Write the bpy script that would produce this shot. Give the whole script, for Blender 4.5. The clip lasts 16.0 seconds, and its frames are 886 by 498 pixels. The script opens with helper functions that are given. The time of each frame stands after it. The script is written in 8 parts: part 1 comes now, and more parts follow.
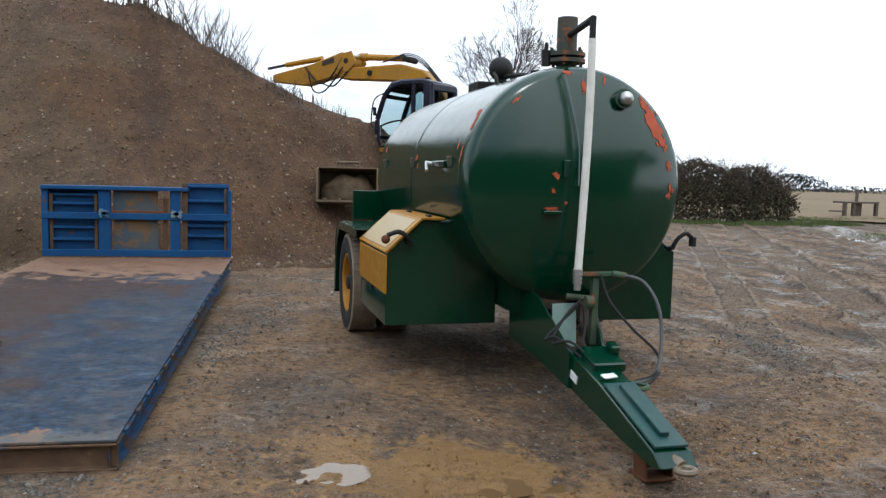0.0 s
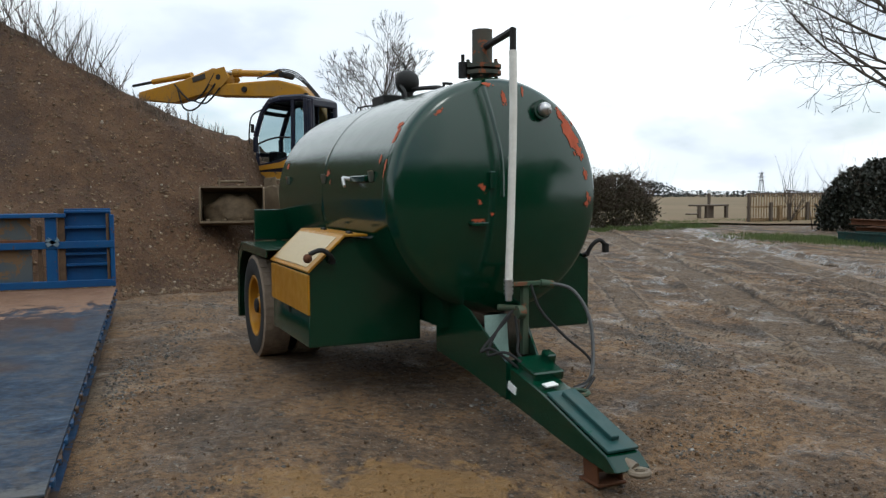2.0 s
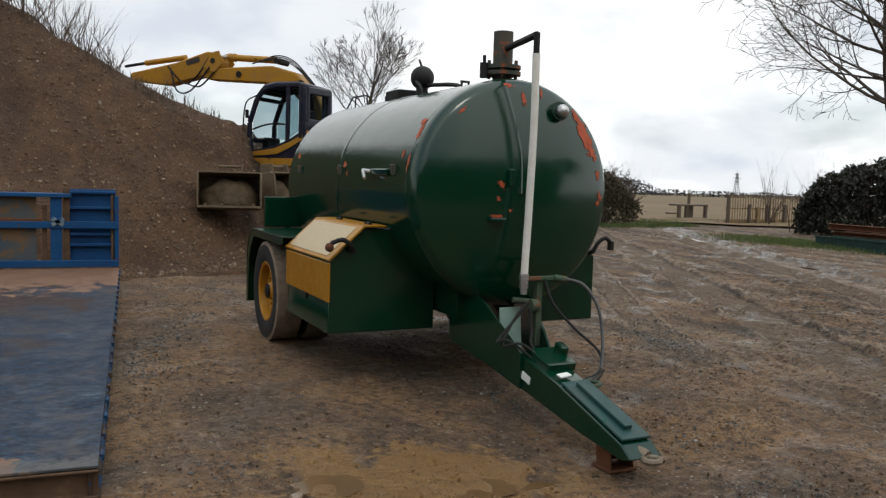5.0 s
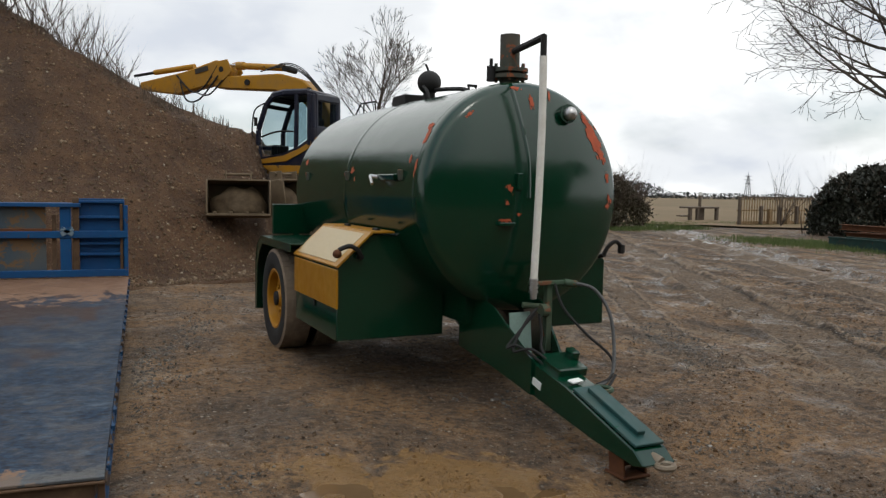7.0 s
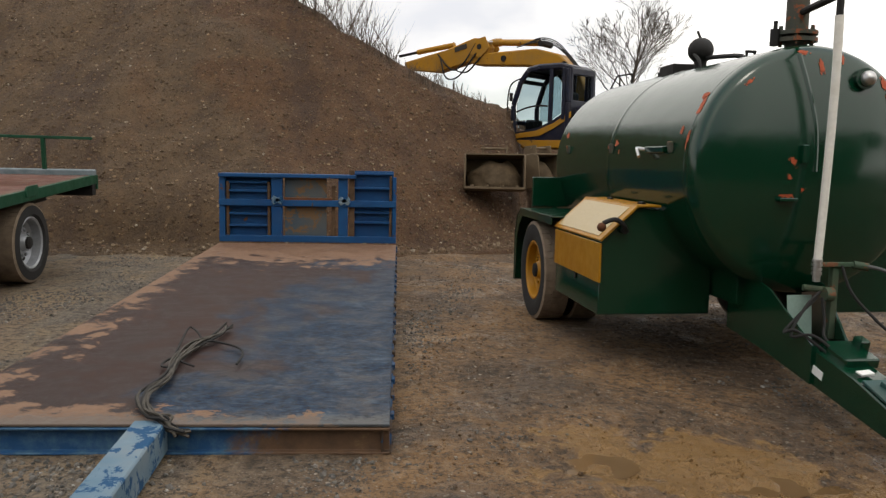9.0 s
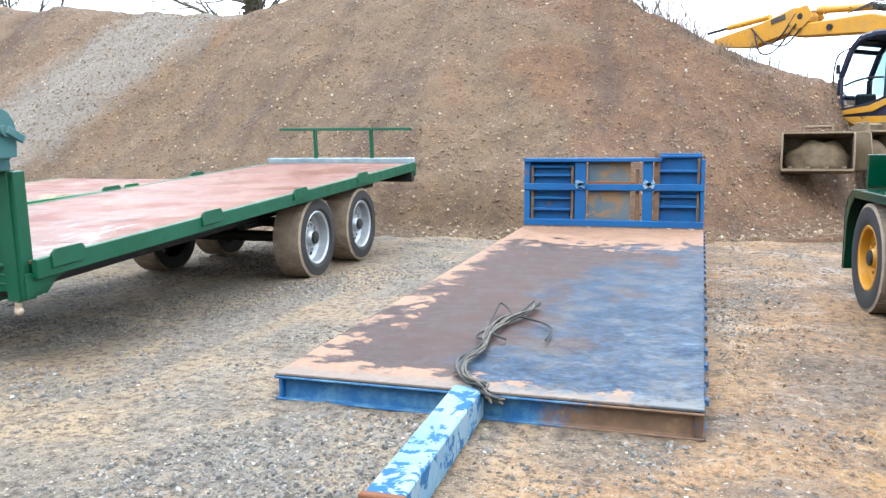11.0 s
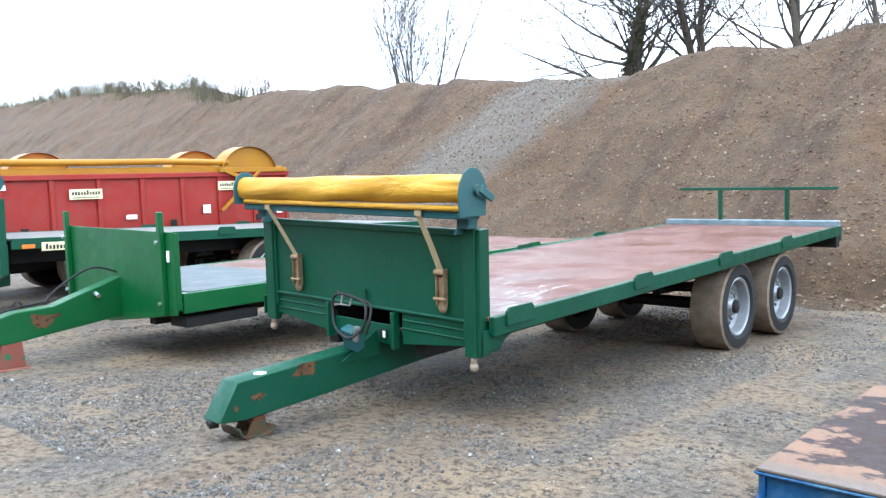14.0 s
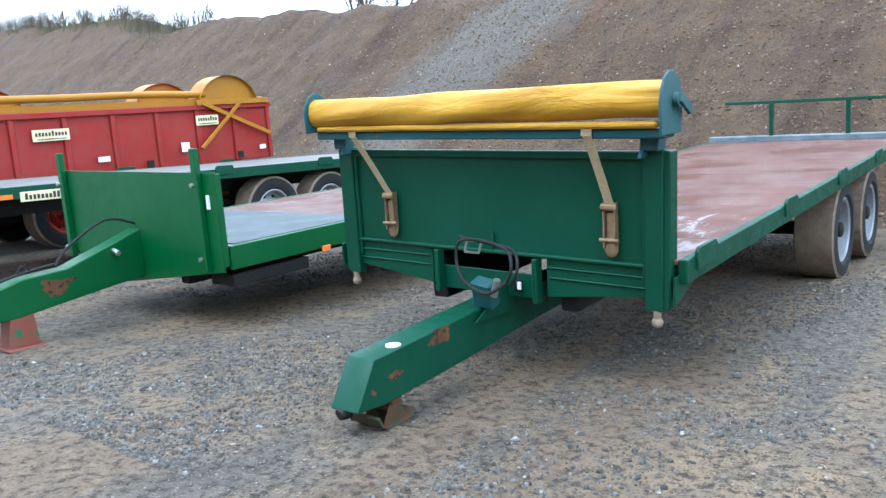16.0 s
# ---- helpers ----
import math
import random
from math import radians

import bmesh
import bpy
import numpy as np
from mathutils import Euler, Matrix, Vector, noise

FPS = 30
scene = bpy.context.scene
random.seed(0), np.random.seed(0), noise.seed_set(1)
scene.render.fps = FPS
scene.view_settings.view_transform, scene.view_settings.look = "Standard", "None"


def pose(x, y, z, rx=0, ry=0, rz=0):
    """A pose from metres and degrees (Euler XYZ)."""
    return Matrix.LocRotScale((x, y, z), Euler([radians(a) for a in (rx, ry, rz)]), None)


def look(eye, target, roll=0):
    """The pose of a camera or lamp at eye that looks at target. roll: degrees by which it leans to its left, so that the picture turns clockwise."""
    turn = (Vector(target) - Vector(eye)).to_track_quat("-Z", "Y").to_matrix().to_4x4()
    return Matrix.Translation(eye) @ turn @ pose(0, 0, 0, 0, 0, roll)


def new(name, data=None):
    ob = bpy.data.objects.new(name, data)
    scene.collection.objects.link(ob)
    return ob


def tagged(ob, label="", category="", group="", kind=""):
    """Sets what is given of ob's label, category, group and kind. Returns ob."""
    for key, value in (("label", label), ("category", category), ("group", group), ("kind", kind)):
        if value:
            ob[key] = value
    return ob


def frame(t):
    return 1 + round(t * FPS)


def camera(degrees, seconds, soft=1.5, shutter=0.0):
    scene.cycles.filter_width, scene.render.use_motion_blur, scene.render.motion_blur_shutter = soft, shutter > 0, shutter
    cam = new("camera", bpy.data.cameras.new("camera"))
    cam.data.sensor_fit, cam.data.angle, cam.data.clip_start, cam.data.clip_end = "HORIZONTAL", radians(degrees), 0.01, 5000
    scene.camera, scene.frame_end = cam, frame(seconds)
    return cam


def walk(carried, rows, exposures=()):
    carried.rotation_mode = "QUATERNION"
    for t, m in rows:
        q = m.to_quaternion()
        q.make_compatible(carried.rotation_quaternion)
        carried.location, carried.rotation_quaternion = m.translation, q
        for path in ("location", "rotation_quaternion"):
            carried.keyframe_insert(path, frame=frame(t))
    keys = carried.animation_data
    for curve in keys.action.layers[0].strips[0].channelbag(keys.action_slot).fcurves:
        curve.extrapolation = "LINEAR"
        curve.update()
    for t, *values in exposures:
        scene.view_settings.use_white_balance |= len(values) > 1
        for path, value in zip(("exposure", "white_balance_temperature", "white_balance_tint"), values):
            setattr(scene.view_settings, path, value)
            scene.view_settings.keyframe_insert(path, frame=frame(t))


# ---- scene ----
cam = camera(57.8, 16.0, 1.35)
PATH = [
    (0, (-0.009, 0.191, 1.584), (0.344, 2.151, 1.397), 1.5),
    (0.5, (-0.066, 0.16, 1.588), (0.283, 2.121, 1.403), 2.3),
    (1, (-0.112, 0.144, 1.566), (0.214, 2.109, 1.385), 1.6),
    (1.2, (-0.15, 0.21, 1.6), (0.351, 2.135, 1.398), 1.1),
    (1.5, (-0.227, 0.218, 1.543), (0.384, 2.117, 1.399), 0.5),
    (2, (-0.4, 0.411, 1.569), (0.268, 2.291, 1.423), -0.3),
    (2.5, (-0.597, 0.369, 1.51), (0.092, 2.24, 1.36), 0.6),
    (3, (-0.762, 0.277, 1.554), (-0.008, 2.119, 1.362), 2.0),
    (5.5, (-0.779, 0.331, 1.603), (-0.074, 2.195, 1.436), 1.6),
    (6, (-0.76, 0.351, 1.593), (-0.078, 2.222, 1.415), 1.4),
    (6.5, (-0.75, 0.356, 1.599), (-0.085, 2.234, 1.428), 0.9),
    (7, (-0.745, 0.355, 1.597), (-0.046, 2.223, 1.441), 1.0),
    (7.5, (-0.751, 0.337, 1.6), (-0.021, 2.191, 1.424), 0.7),
    (8, (-0.789, 0.323, 1.597), (-0.072, 2.181, 1.414), 1.1),
    (8.5, (-0.854, 0.345, 1.595), (-0.39, 2.28, 1.392), 1.2),
    (9, (-0.903, 0.364, 1.57), (-0.791, 2.348, 1.343), 1.1),
    (11.5, (-1.011, 0.333, 1.507), (-1.857, 2.126, 1.24), -0.8),
    (12, (-1.034, 0.312, 1.513), (-2.18, 1.935, 1.279), -0.7),
    (12.5, (-1.087, 0.298, 1.525), (-2.386, 1.803, 1.31), -0.2),
    (13, (-1.257, 0.241, 1.524), (-2.569, 1.74, 1.35), 1.5),
    (13.5, (-1.456, 0.239, 1.524), (-2.781, 1.728, 1.365), 2.4),
    (14, (-1.83, 0.39, 1.51), (-3.174, 1.867, 1.403), -0.1),
    (14.5, (-2.164, 0.421, 1.507), (-3.539, 1.865, 1.355), 2.2),
    (14.7, (-2.33, 0.424, 1.5), (-3.656, 1.915, 1.367), 2.0),
    (15, (-2.549, 0.448, 1.494), (-3.7, 2.065, 1.252), -0.7),
    (15.2, (-2.711, 0.46, 1.475), (-3.745, 2.149, 1.19), 0.1),
    (15.5, (-3.009, 0.461, 1.459), (-4.105, 2.113, 1.191), -2.4),
    (15.7, (-3.24, 0.465, 1.458), (-4.392, 2.074, 1.168), -2.9),
    (16, (-3.532, 0.413, 1.478), (-4.749, 1.976, 1.199), -2.3),
]

EXPOSURES = [(0, 0.13, 5850, 7), (0.8, -0.02, 5900, 4), (1.5, -0.2, 5900, 3), (2.2, -0.28, 6100, 6), (3, -0.34, 6250, 8), (8, -0.44, 6450, 8), (8.6, -0.34, 6550, 8.5), (9, -0.22, 6900, 10), (10.2, 0.85, 6150, 7), (11.4, 2.1, 5500, 5), (13, 1.87, 5280, 5), (14, 1.5, 5300, 5), (16, 1.23, 5000, 3.5)]
walk(cam, [(t, look(eye, target, roll)) for t, eye, target, roll in PATH], EXPOSURES)

# ---- light ----
SUN_ELEVATION, SUN_AZIMUTH = 58.0, 190.0
world = bpy.data.worlds.new("overcast_sky")
scene.world = world
world.use_nodes = True


def link_nodes(tree, kind, **values):
    n = tree.nodes.new(kind)
    for key, value in values.items():
        if key.startswith("i_"):
            name = key[2:]
            socket = n.inputs[int(name)] if name.isdigit() else n.inputs[name.replace("_", " ")]
            if isinstance(value, bpy.types.NodeSocket):
                tree.links.new(value, socket)
            else:
                socket.default_value = value
        else:
            set_choice(n, key, value)
    return n


def set_choice(n, key, value):
    if key == "operation":
        n.operation = value
    elif key == "blend_type":
        n.blend_type = value
    elif key == "data_type":
        n.data_type = value
    elif key == "feature":
        n.feature = value
    elif key == "sky_type":
        n.sky_type = value
    elif key == "wave_type":
        n.wave_type = value
    elif key == "bands_direction":
        n.bands_direction = value
    elif key == "noise_dimensions":
        n.noise_dimensions = value
    elif key == "interpolation_type":
        n.interpolation_type = value


def ramp(tree, fac, stops, smooth=False):
    n = tree.nodes.new("ShaderNodeValToRGB")
    e = n.color_ramp.elements
    if smooth:
        n.color_ramp.interpolation = "EASE"
    while len(e) < len(stops):
        e.new(0.5)
    for el, (p, c) in zip(e, stops):
        el.position = p
        el.color = (*c, 1) if isinstance(c, tuple) else (c, c, c, 1)
    tree.links.new(fac, n.inputs[0])
    return n.outputs[0]


def mix(tree, fac, a, b, blend="MIX"):
    n = tree.nodes.new("ShaderNodeMix")
    n.data_type, n.blend_type = "RGBA", blend
    for sock, v in ((n.inputs[0], fac), (n.inputs[6], a), (n.inputs[7], b)):
        if isinstance(v, bpy.types.NodeSocket):
            tree.links.new(v, sock)
        elif isinstance(v, tuple):
            sock.default_value = (*v, 1)
        else:
            sock.default_value = v
    return n.outputs[2]


def build_world():
    t = world.node_tree
    t.nodes.clear()
    sky = link_nodes(t, "ShaderNodeTexSky", sky_type="NISHITA")
    sky.sun_disc = False
    sky.sun_elevation, sky.sun_rotation = radians(SUN_ELEVATION), radians(SUN_AZIMUTH)
    sky.dust_density = 2.0
    co = link_nodes(t, "ShaderNodeTexCoord")
    # cloud layer: noise over a flattened dome
    sep = link_nodes(t, "ShaderNodeSeparateXYZ", i_0=co.outputs["Generated"])
    up = link_nodes(t, "ShaderNodeMath", operation="MAXIMUM", i_0=sep.outputs[2], i_1=0.0)
    den = link_nodes(t, "ShaderNodeMath", operation="ADD", i_0=up.outputs[0], i_1=0.38)
    u = link_nodes(t, "ShaderNodeMath", operation="DIVIDE", i_0=sep.outputs[0], i_1=den.outputs[0])
    v = link_nodes(t, "ShaderNodeMath", operation="DIVIDE", i_0=sep.outputs[1], i_1=den.outputs[0])
    vec = link_nodes(t, "ShaderNodeCombineXYZ", i_0=u.outputs[0], i_1=v.outputs[0], i_2=0.3)
    n1 = link_nodes(t, "ShaderNodeTexNoise", i_Vector=vec.outputs[0], i_Scale=0.9, i_Detail=8.0, i_Roughness=0.55)
    n2 = link_nodes(t, "ShaderNodeTexNoise", i_Vector=vec.outputs[0], i_Scale=1.15, i_Detail=7.0, i_Roughness=0.52)
    cover = ramp(t, n1.outputs[0], [(0.34, 0.35), (0.50, 1.0)], True)
    shade = ramp(t, n2.outputs[0], [(0.34, (0.80, 0.84, 0.93)), (0.44, (1.0, 1.02, 1.06)), (0.54, (1.30, 1.30, 1.30))], True)
    blue = mix(t, 1.0, sky.outputs[0], (0.13, 0.13, 0.13), "MULTIPLY")
    col = mix(t, cover, blue, shade)
    # an overcast sky is brighter overhead than along the horizon
    over = link_nodes(t, "ShaderNodeMapRange", i_0=sep.outputs[2], i_1=0.32, i_2=0.9, i_3=1.0, i_4=1.55)
    lift = link_nodes(t, "ShaderNodeVectorMath", operation="SCALE", i_0=col)
    t.links.new(over.outputs[0], lift.inputs["Scale"])
    col = lift.outputs[0]
    bg = link_nodes(t, "ShaderNodeBackground", i_Color=col, i_Strength=1.2)
    out = link_nodes(t, "ShaderNodeOutputWorld", i_Surface=bg.outputs[0])


build_world()
sun_data = bpy.data.lights.new("sun", "SUN")
sun_data.energy, sun_data.angle, sun_data.color = 0.5, radians(11), (1.0, 0.95, 0.88)
sun = new("sun", sun_data)
sun.rotation_euler = (radians(90 - SUN_ELEVATION), 0, radians(180 - SUN_AZIMUTH))

# ---- materials ----


def material(name):
    m = bpy.data.materials.new(name)
    m.use_nodes = True
    t = m.node_tree
    b = t.nodes["Principled BSDF"]
    return m, t, b


def place(t):
    return link_nodes(t, "ShaderNodeNewGeometry").outputs["Position"]


def noise_tex(t, vec, scale, detail=5.0, rough=0.55, distort=0.0):
    return link_nodes(t, "ShaderNodeTexNoise", i_Vector=vec, i_Scale=scale, i_Detail=detail, i_Roughness=rough, i_Distortion=distort).outputs[0]


def bump(t, b, height, strength=0.3, distance=0.01):
    n = link_nodes(t, "ShaderNodeBump", i_Strength=strength, i_Distance=distance, i_Height=height)
    if b.inputs["Normal"].is_linked:
        t.links.new(b.inputs["Normal"].links[0].from_socket, n.inputs["Normal"])
    t.links.new(n.outputs[0], b.inputs["Normal"])


def paint(name, colour, faded, chip=(0.12, 0.06, 0.035), chips=0.66, rough=0.35, dirt=0.35, dirt_colour=(0.16, 0.12, 0.08), wear_scale=7.0, metal=0.0, gloss=0.28):
    """Old gloss paint with fading, dirt film and chips."""
    m, t, b = material(name)
    p = place(t)
    base = mix(t, ramp(t, noise_tex(t, p, 1.3, 4), [(0.35, 0.0), (0.7, 1.0)]), colour, faded)
    film = ramp(t, noise_tex(t, p, 4.5, 8, 0.7), [(0.45, 0.0), (0.8, dirt)])
    base = mix(t, film, base, dirt_colour)
    wear = ramp(t, noise_tex(t, p, wear_scale, 9, 0.68, 0.4), [(chips, 0.0), (chips + 0.025, 1.0)])
    base = mix(t, wear, base, chip)
    t.links.new(base, b.inputs["Base Color"])
    r = ramp(t, noise_tex(t, p, 9.0, 6, 0.65), [(0.3, rough), (0.75, min(1, rough * 1.8))])
    t.links.new(mix(t, wear, r, (0.85, 0.85, 0.85)), b.inputs["Roughness"])
    b.inputs["Metallic"].default_value = metal
    b.inputs["Specular IOR Level"].default_value = gloss
    bump(t, b, noise_tex(t, p, 2.2, 3), 0.10, 0.03)
    bump(t, b, noise_tex(t, p, 60, 3), 0.04 if gloss < 0.5 else 0.01, 0.003)
    bump(t, b, wear, -0.25, 0.003)
    return m


def plain(name, a, c, scale=8.0, rough=(0.5, 0.8), metal=0.0, relief=0.2, fine=50.0):
    m, t, b = material(name)
    p = place(t)
    n1, n2 = noise_tex(t, p, scale, 6, 0.6), noise_tex(t, p, fine, 4, 0.6)
    f = ramp(t, n1, [(0.3, 0.0), (0.7, 1.0)])
    col = mix(t, f, a, c)
    col = mix(t, ramp(t, n2, [(0.35, 0.3), (0.65, 0.0)]), col, tuple(v * 0.6 for v in a))
    t.links.new(col, b.inputs["Base Color"])
    t.links.new(ramp(t, n1, [(0.3, rough[0]), (0.7, rough[1])]), b.inputs["Roughness"])
    b.inputs["Metallic"].default_value = metal
    b.inputs["Specular IOR Level"].default_value = 0.35
    bump(t, b, n2, relief, 0.006)
    return m


def yard_material():
    """Yard floor: damp brown mud by the tanker, paler crushed stone by the trailers, ruts on the track with highlights
    and shade in their colour, ochre silt in the low spot.
    """
    m, t, b = material("muddy_gravel_yard")
    p = place(t)
    sep = link_nodes(t, "ShaderNodeSeparateXYZ", i_0=p)
    X, Y = sep.outputs[0], sep.outputs[1]

    def ma(op, a, c=0.0, e=None):
        n = link_nodes(t, "ShaderNodeMath", operation=op, i_0=a, i_1=c)
        if e is not None:
            n.inputs[2].default_value = e
        return n.outputs[0]

    wide = noise_tex(t, p, 0.28, 5, 0.6, 0.4)
    patch = noise_tex(t, p, 0.95, 8, 0.68, 0.6)
    mid = noise_tex(t, p, 3.2, 8, 0.68, 0.3)
    fine = noise_tex(t, p, 15.0, 8, 0.72)
    grit = noise_tex(t, p, 85.0, 3, 0.6)
    # drier crushed stone where the trailers stand
    dry = ramp(t, ma("ADD", ma("MULTIPLY", X, -0.16), ma("MULTIPLY", wide, 1.2)), [(0.72, 0.0), (1.25, 1.0)], True)
    mud = ramp(t, patch, [(0.34, (0.070, 0.043, 0.024)), (0.46, (0.120, 0.072, 0.038)), (0.56, (0.185, 0.104, 0.046)), (0.66, (0.235, 0.132, 0.056)), (0.78, (0.20, 0.130, 0.072))])
    rock = ramp(t, patch, [(0.34, (0.09975, 0.08045, 0.05838)), (0.46, (0.1492, 0.1211, 0.08879)), (0.55, (0.2048, 0.1468, 0.0872)), (0.66, (0.2677, 0.1874, 0.1052)), (0.78, (0.2099, 0.1703, 0.1206))])
    col = mix(t, dry, mud, rock)
    # worn streaks where wheels have run between the trailers
    st = link_nodes(t, "ShaderNodeMapping", i_Vector=p)
    st.inputs["Rotation"].default_value = (0, 0, radians(14))
    st.inputs["Scale"].default_value = (1.5, 0.22, 1.0)
    run = noise_tex(t, st.outputs[0], 1.1, 6, 0.6, 0.3)
    swept = ma("MULTIPLY", dry, ramp(t, run, [(0.50, 0.0), (0.57, 0.95)]))
    col = mix(t, swept, col, mix(t, mid, (0.128, 0.088, 0.054), (0.215, 0.155, 0.098)))
    col = mix(t, ma("MULTIPLY", dry, ramp(t, run, [(0.38, 0.7), (0.48, 0.0)])), col, mix(t, mid, (0.060, 0.052, 0.046), (0.150, 0.130, 0.110)))
    # ruts of the track towards the gate: hollow shade and ridge highlights in the colour
    tr = link_nodes(t, "ShaderNodeMapping", i_Vector=p)
    tr.inputs["Rotation"].default_value = (0, 0, radians(25))
    tr.inputs["Scale"].default_value = (1.0, 0.10, 1.0)
    rut = noise_tex(t, tr.outputs[0], 1.9, 7, 0.62, 0.25)
    on = ramp(t, ma("ADD", ma("MULTIPLY", X, 0.16), ma("MULTIPLY", wide, 0.6)), [(0.80, 0.0), (1.15, 1.0)])
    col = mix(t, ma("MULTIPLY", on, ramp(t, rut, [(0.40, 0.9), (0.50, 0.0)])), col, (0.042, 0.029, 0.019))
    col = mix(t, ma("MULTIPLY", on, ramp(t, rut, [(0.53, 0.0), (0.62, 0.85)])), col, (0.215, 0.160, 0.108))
    # two smooth wheel lanes, with pressed tread bars between them
    U = ma("ADD", ma("ADD", ma("MULTIPLY", X, 0.906), ma("MULTIPLY", Y, -0.4226)), ma("ADD", ma("MULTIPLY", patch, 0.30), -3.34))
    W = ma("ADD", ma("MULTIPLY", X, 0.4226), ma("MULTIPLY", Y, 0.906))
    gate = ramp(t, ma("MULTIPLY", X, 0.1), [(0.40, 0.0), (0.60, 1.0)])
    tread = None
    for mid_u, half in ((-0.42, 0.42), (2.25, 0.40), (-2.1, 0.25)):
        near = ma("ABSOLUTE", ma("ADD", U, -mid_u))
        lane = ma("MULTIPLY", gate, ramp(t, ma("DIVIDE", near, half * 2), [(0.38, 1.0), (0.52, 0.0)]))
        # pale lip line paints the ridge's highlight, dark foot line the shadow beside it
        lip = ma("MULTIPLY", gate, ramp(t, ma("DIVIDE", near, half * 2), [(0.49, 0.0), (0.56, 0.85), (0.66, 0.0)]))
        col = mix(t, ma("MULTIPLY", lane, 0.8), col, mix(t, mid, (0.092, 0.060, 0.034), (0.140, 0.093, 0.054)))
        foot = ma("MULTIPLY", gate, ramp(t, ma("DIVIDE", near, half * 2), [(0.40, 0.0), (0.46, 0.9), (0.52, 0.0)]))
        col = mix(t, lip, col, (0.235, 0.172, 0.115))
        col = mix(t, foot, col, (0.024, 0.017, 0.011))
    # near-black bars paint the shade inside the lug prints
    for mid_u in (0.72, 1.35, 3.3):
        near = ma("ABSOLUTE", ma("ADD", U, -mid_u))
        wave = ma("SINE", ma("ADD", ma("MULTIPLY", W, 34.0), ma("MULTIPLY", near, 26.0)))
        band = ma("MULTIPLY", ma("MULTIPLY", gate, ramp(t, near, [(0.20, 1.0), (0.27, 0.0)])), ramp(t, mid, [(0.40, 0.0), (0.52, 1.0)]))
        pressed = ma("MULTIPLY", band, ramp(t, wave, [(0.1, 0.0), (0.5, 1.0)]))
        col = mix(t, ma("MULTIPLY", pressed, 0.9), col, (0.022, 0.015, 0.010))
        tread = pressed if tread is None else ma("ADD", tread, pressed)
    # dark tones paint shade into the crevices between lumps; pale crumbs over them
    col = mix(t, ramp(t, mid, [(0.34, 0.35), (0.46, 0.0)]), col, (0.05465, 0.03918, 0.02694))
    col = mix(t, ramp(t, fine, [(0.40, 0.85), (0.50, 0.0)]), col, (0.026, 0.019, 0.013))
    col = mix(t, ramp(t, fine, [(0.55, 0.0), (0.66, 0.7)]), col, (0.245, 0.185, 0.125))
    lumps = None
    for scale, share in ((24.0, 0.40), (55.0, 0.62)):
        cell = link_nodes(t, "ShaderNodeTexVoronoi", i_Vector=p, i_Scale=scale, i_Randomness=1.0)
        size = ramp(t, cell.outputs["Distance"], [(0.22, 1.0), (0.36, 0.0)])
        pick = link_nodes(t, "ShaderNodeSeparateColor", i_0=cell.outputs["Color"])
        chosen = ramp(t, ma("ADD", pick.outputs[0], ma("MULTIPLY", dry, 0.14)), [(1 - share, 0.0), (1 - share + 0.05, 1.0)])
        stone = ma("MULTIPLY", ma("MULTIPLY", size, chosen), ramp(t, swept, [(0.0, 1.0), (0.9, 0.25)]))
        tone = ramp(t, pick.outputs[1], [(0.0, (0.03974, 0.03294, 0.02617)), (0.5, (0.1292, 0.1024, 0.07696)), (0.84, (0.2136, 0.1736, 0.1308)), (0.97, (0.3577, 0.3027, 0.2386))])
        col = mix(t, stone, col, tone)
        lumps = stone if lumps is None else ma("ADD", lumps, stone)
    col = mix(t, ramp(t, grit, [(0.32, 0.5), (0.5, 0.0)]), col, (0.03478, 0.02582, 0.01847))
    # ochre silt round the puddles
    dx, dy = ma("ADD", X, -0.75), ma("ADD", Y, -4.45)
    far = ma("SQRT", ma("ADD", ma("MULTIPLY", dx, dx), ma("MULTIPLY", ma("MULTIPLY", dy, dy), ma("ADD", 3.0, 0.0))))
    silt = ramp(t, ma("ADD", ma("MULTIPLY", far, -0.66), ma("MULTIPLY", mid, 1.9)), [(0.34, 0.0), (0.44, 0.95)])
    col = mix(t, silt, col, mix(t, fine, (0.13, 0.066, 0.018), (0.27, 0.155, 0.055)))
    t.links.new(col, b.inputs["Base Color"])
    wet = ma("MULTIPLY", ramp(t, noise_tex(t, p, 1.3, 7, 0.66, 0.5), [(0.52, 0.0), (0.62, 1.0)]), ramp(t, dry, [(0.0, 1.0), (1.0, 0.35)]))
    wet = ma("MAXIMUM", wet, silt)
    # standing film of water in the outer lane of the track
    film = ma("MULTIPLY", ramp(t, ma("ABSOLUTE", ma("ADD", U, -3.35)), [(0.25, 1.0), (0.75, 0.0)]), ramp(t, ma("MULTIPLY", W, 0.1), [(0.6, 0.0), (1.0, 1.0)]))
    wet = ma("MAXIMUM", wet, ma("MULTIPLY", film, ramp(t, mid, [(0.42, 0.0), (0.52, 1.6)])))
    t.links.new(ramp(t, wet, [(0.0, 0.86), (0.9, 0.42), (1.0, 0.22)]), b.inputs["Roughness"])
    b.inputs["Specular IOR Level"].default_value = 0.34
    bump(t, b, patch, 0.3, 0.06)
    bump(t, b, mid, 0.9, 0.06)
    bump(t, b, rut, 0.25, 0.04)
    bump(t, b, tread, -0.6, 0.03)
    bump(t, b, fine, 0.9, 0.03)
    bump(t, b, lumps, 0.9, 0.016)
    bump(t, b, grit, 0.5, 0.006)
    return m


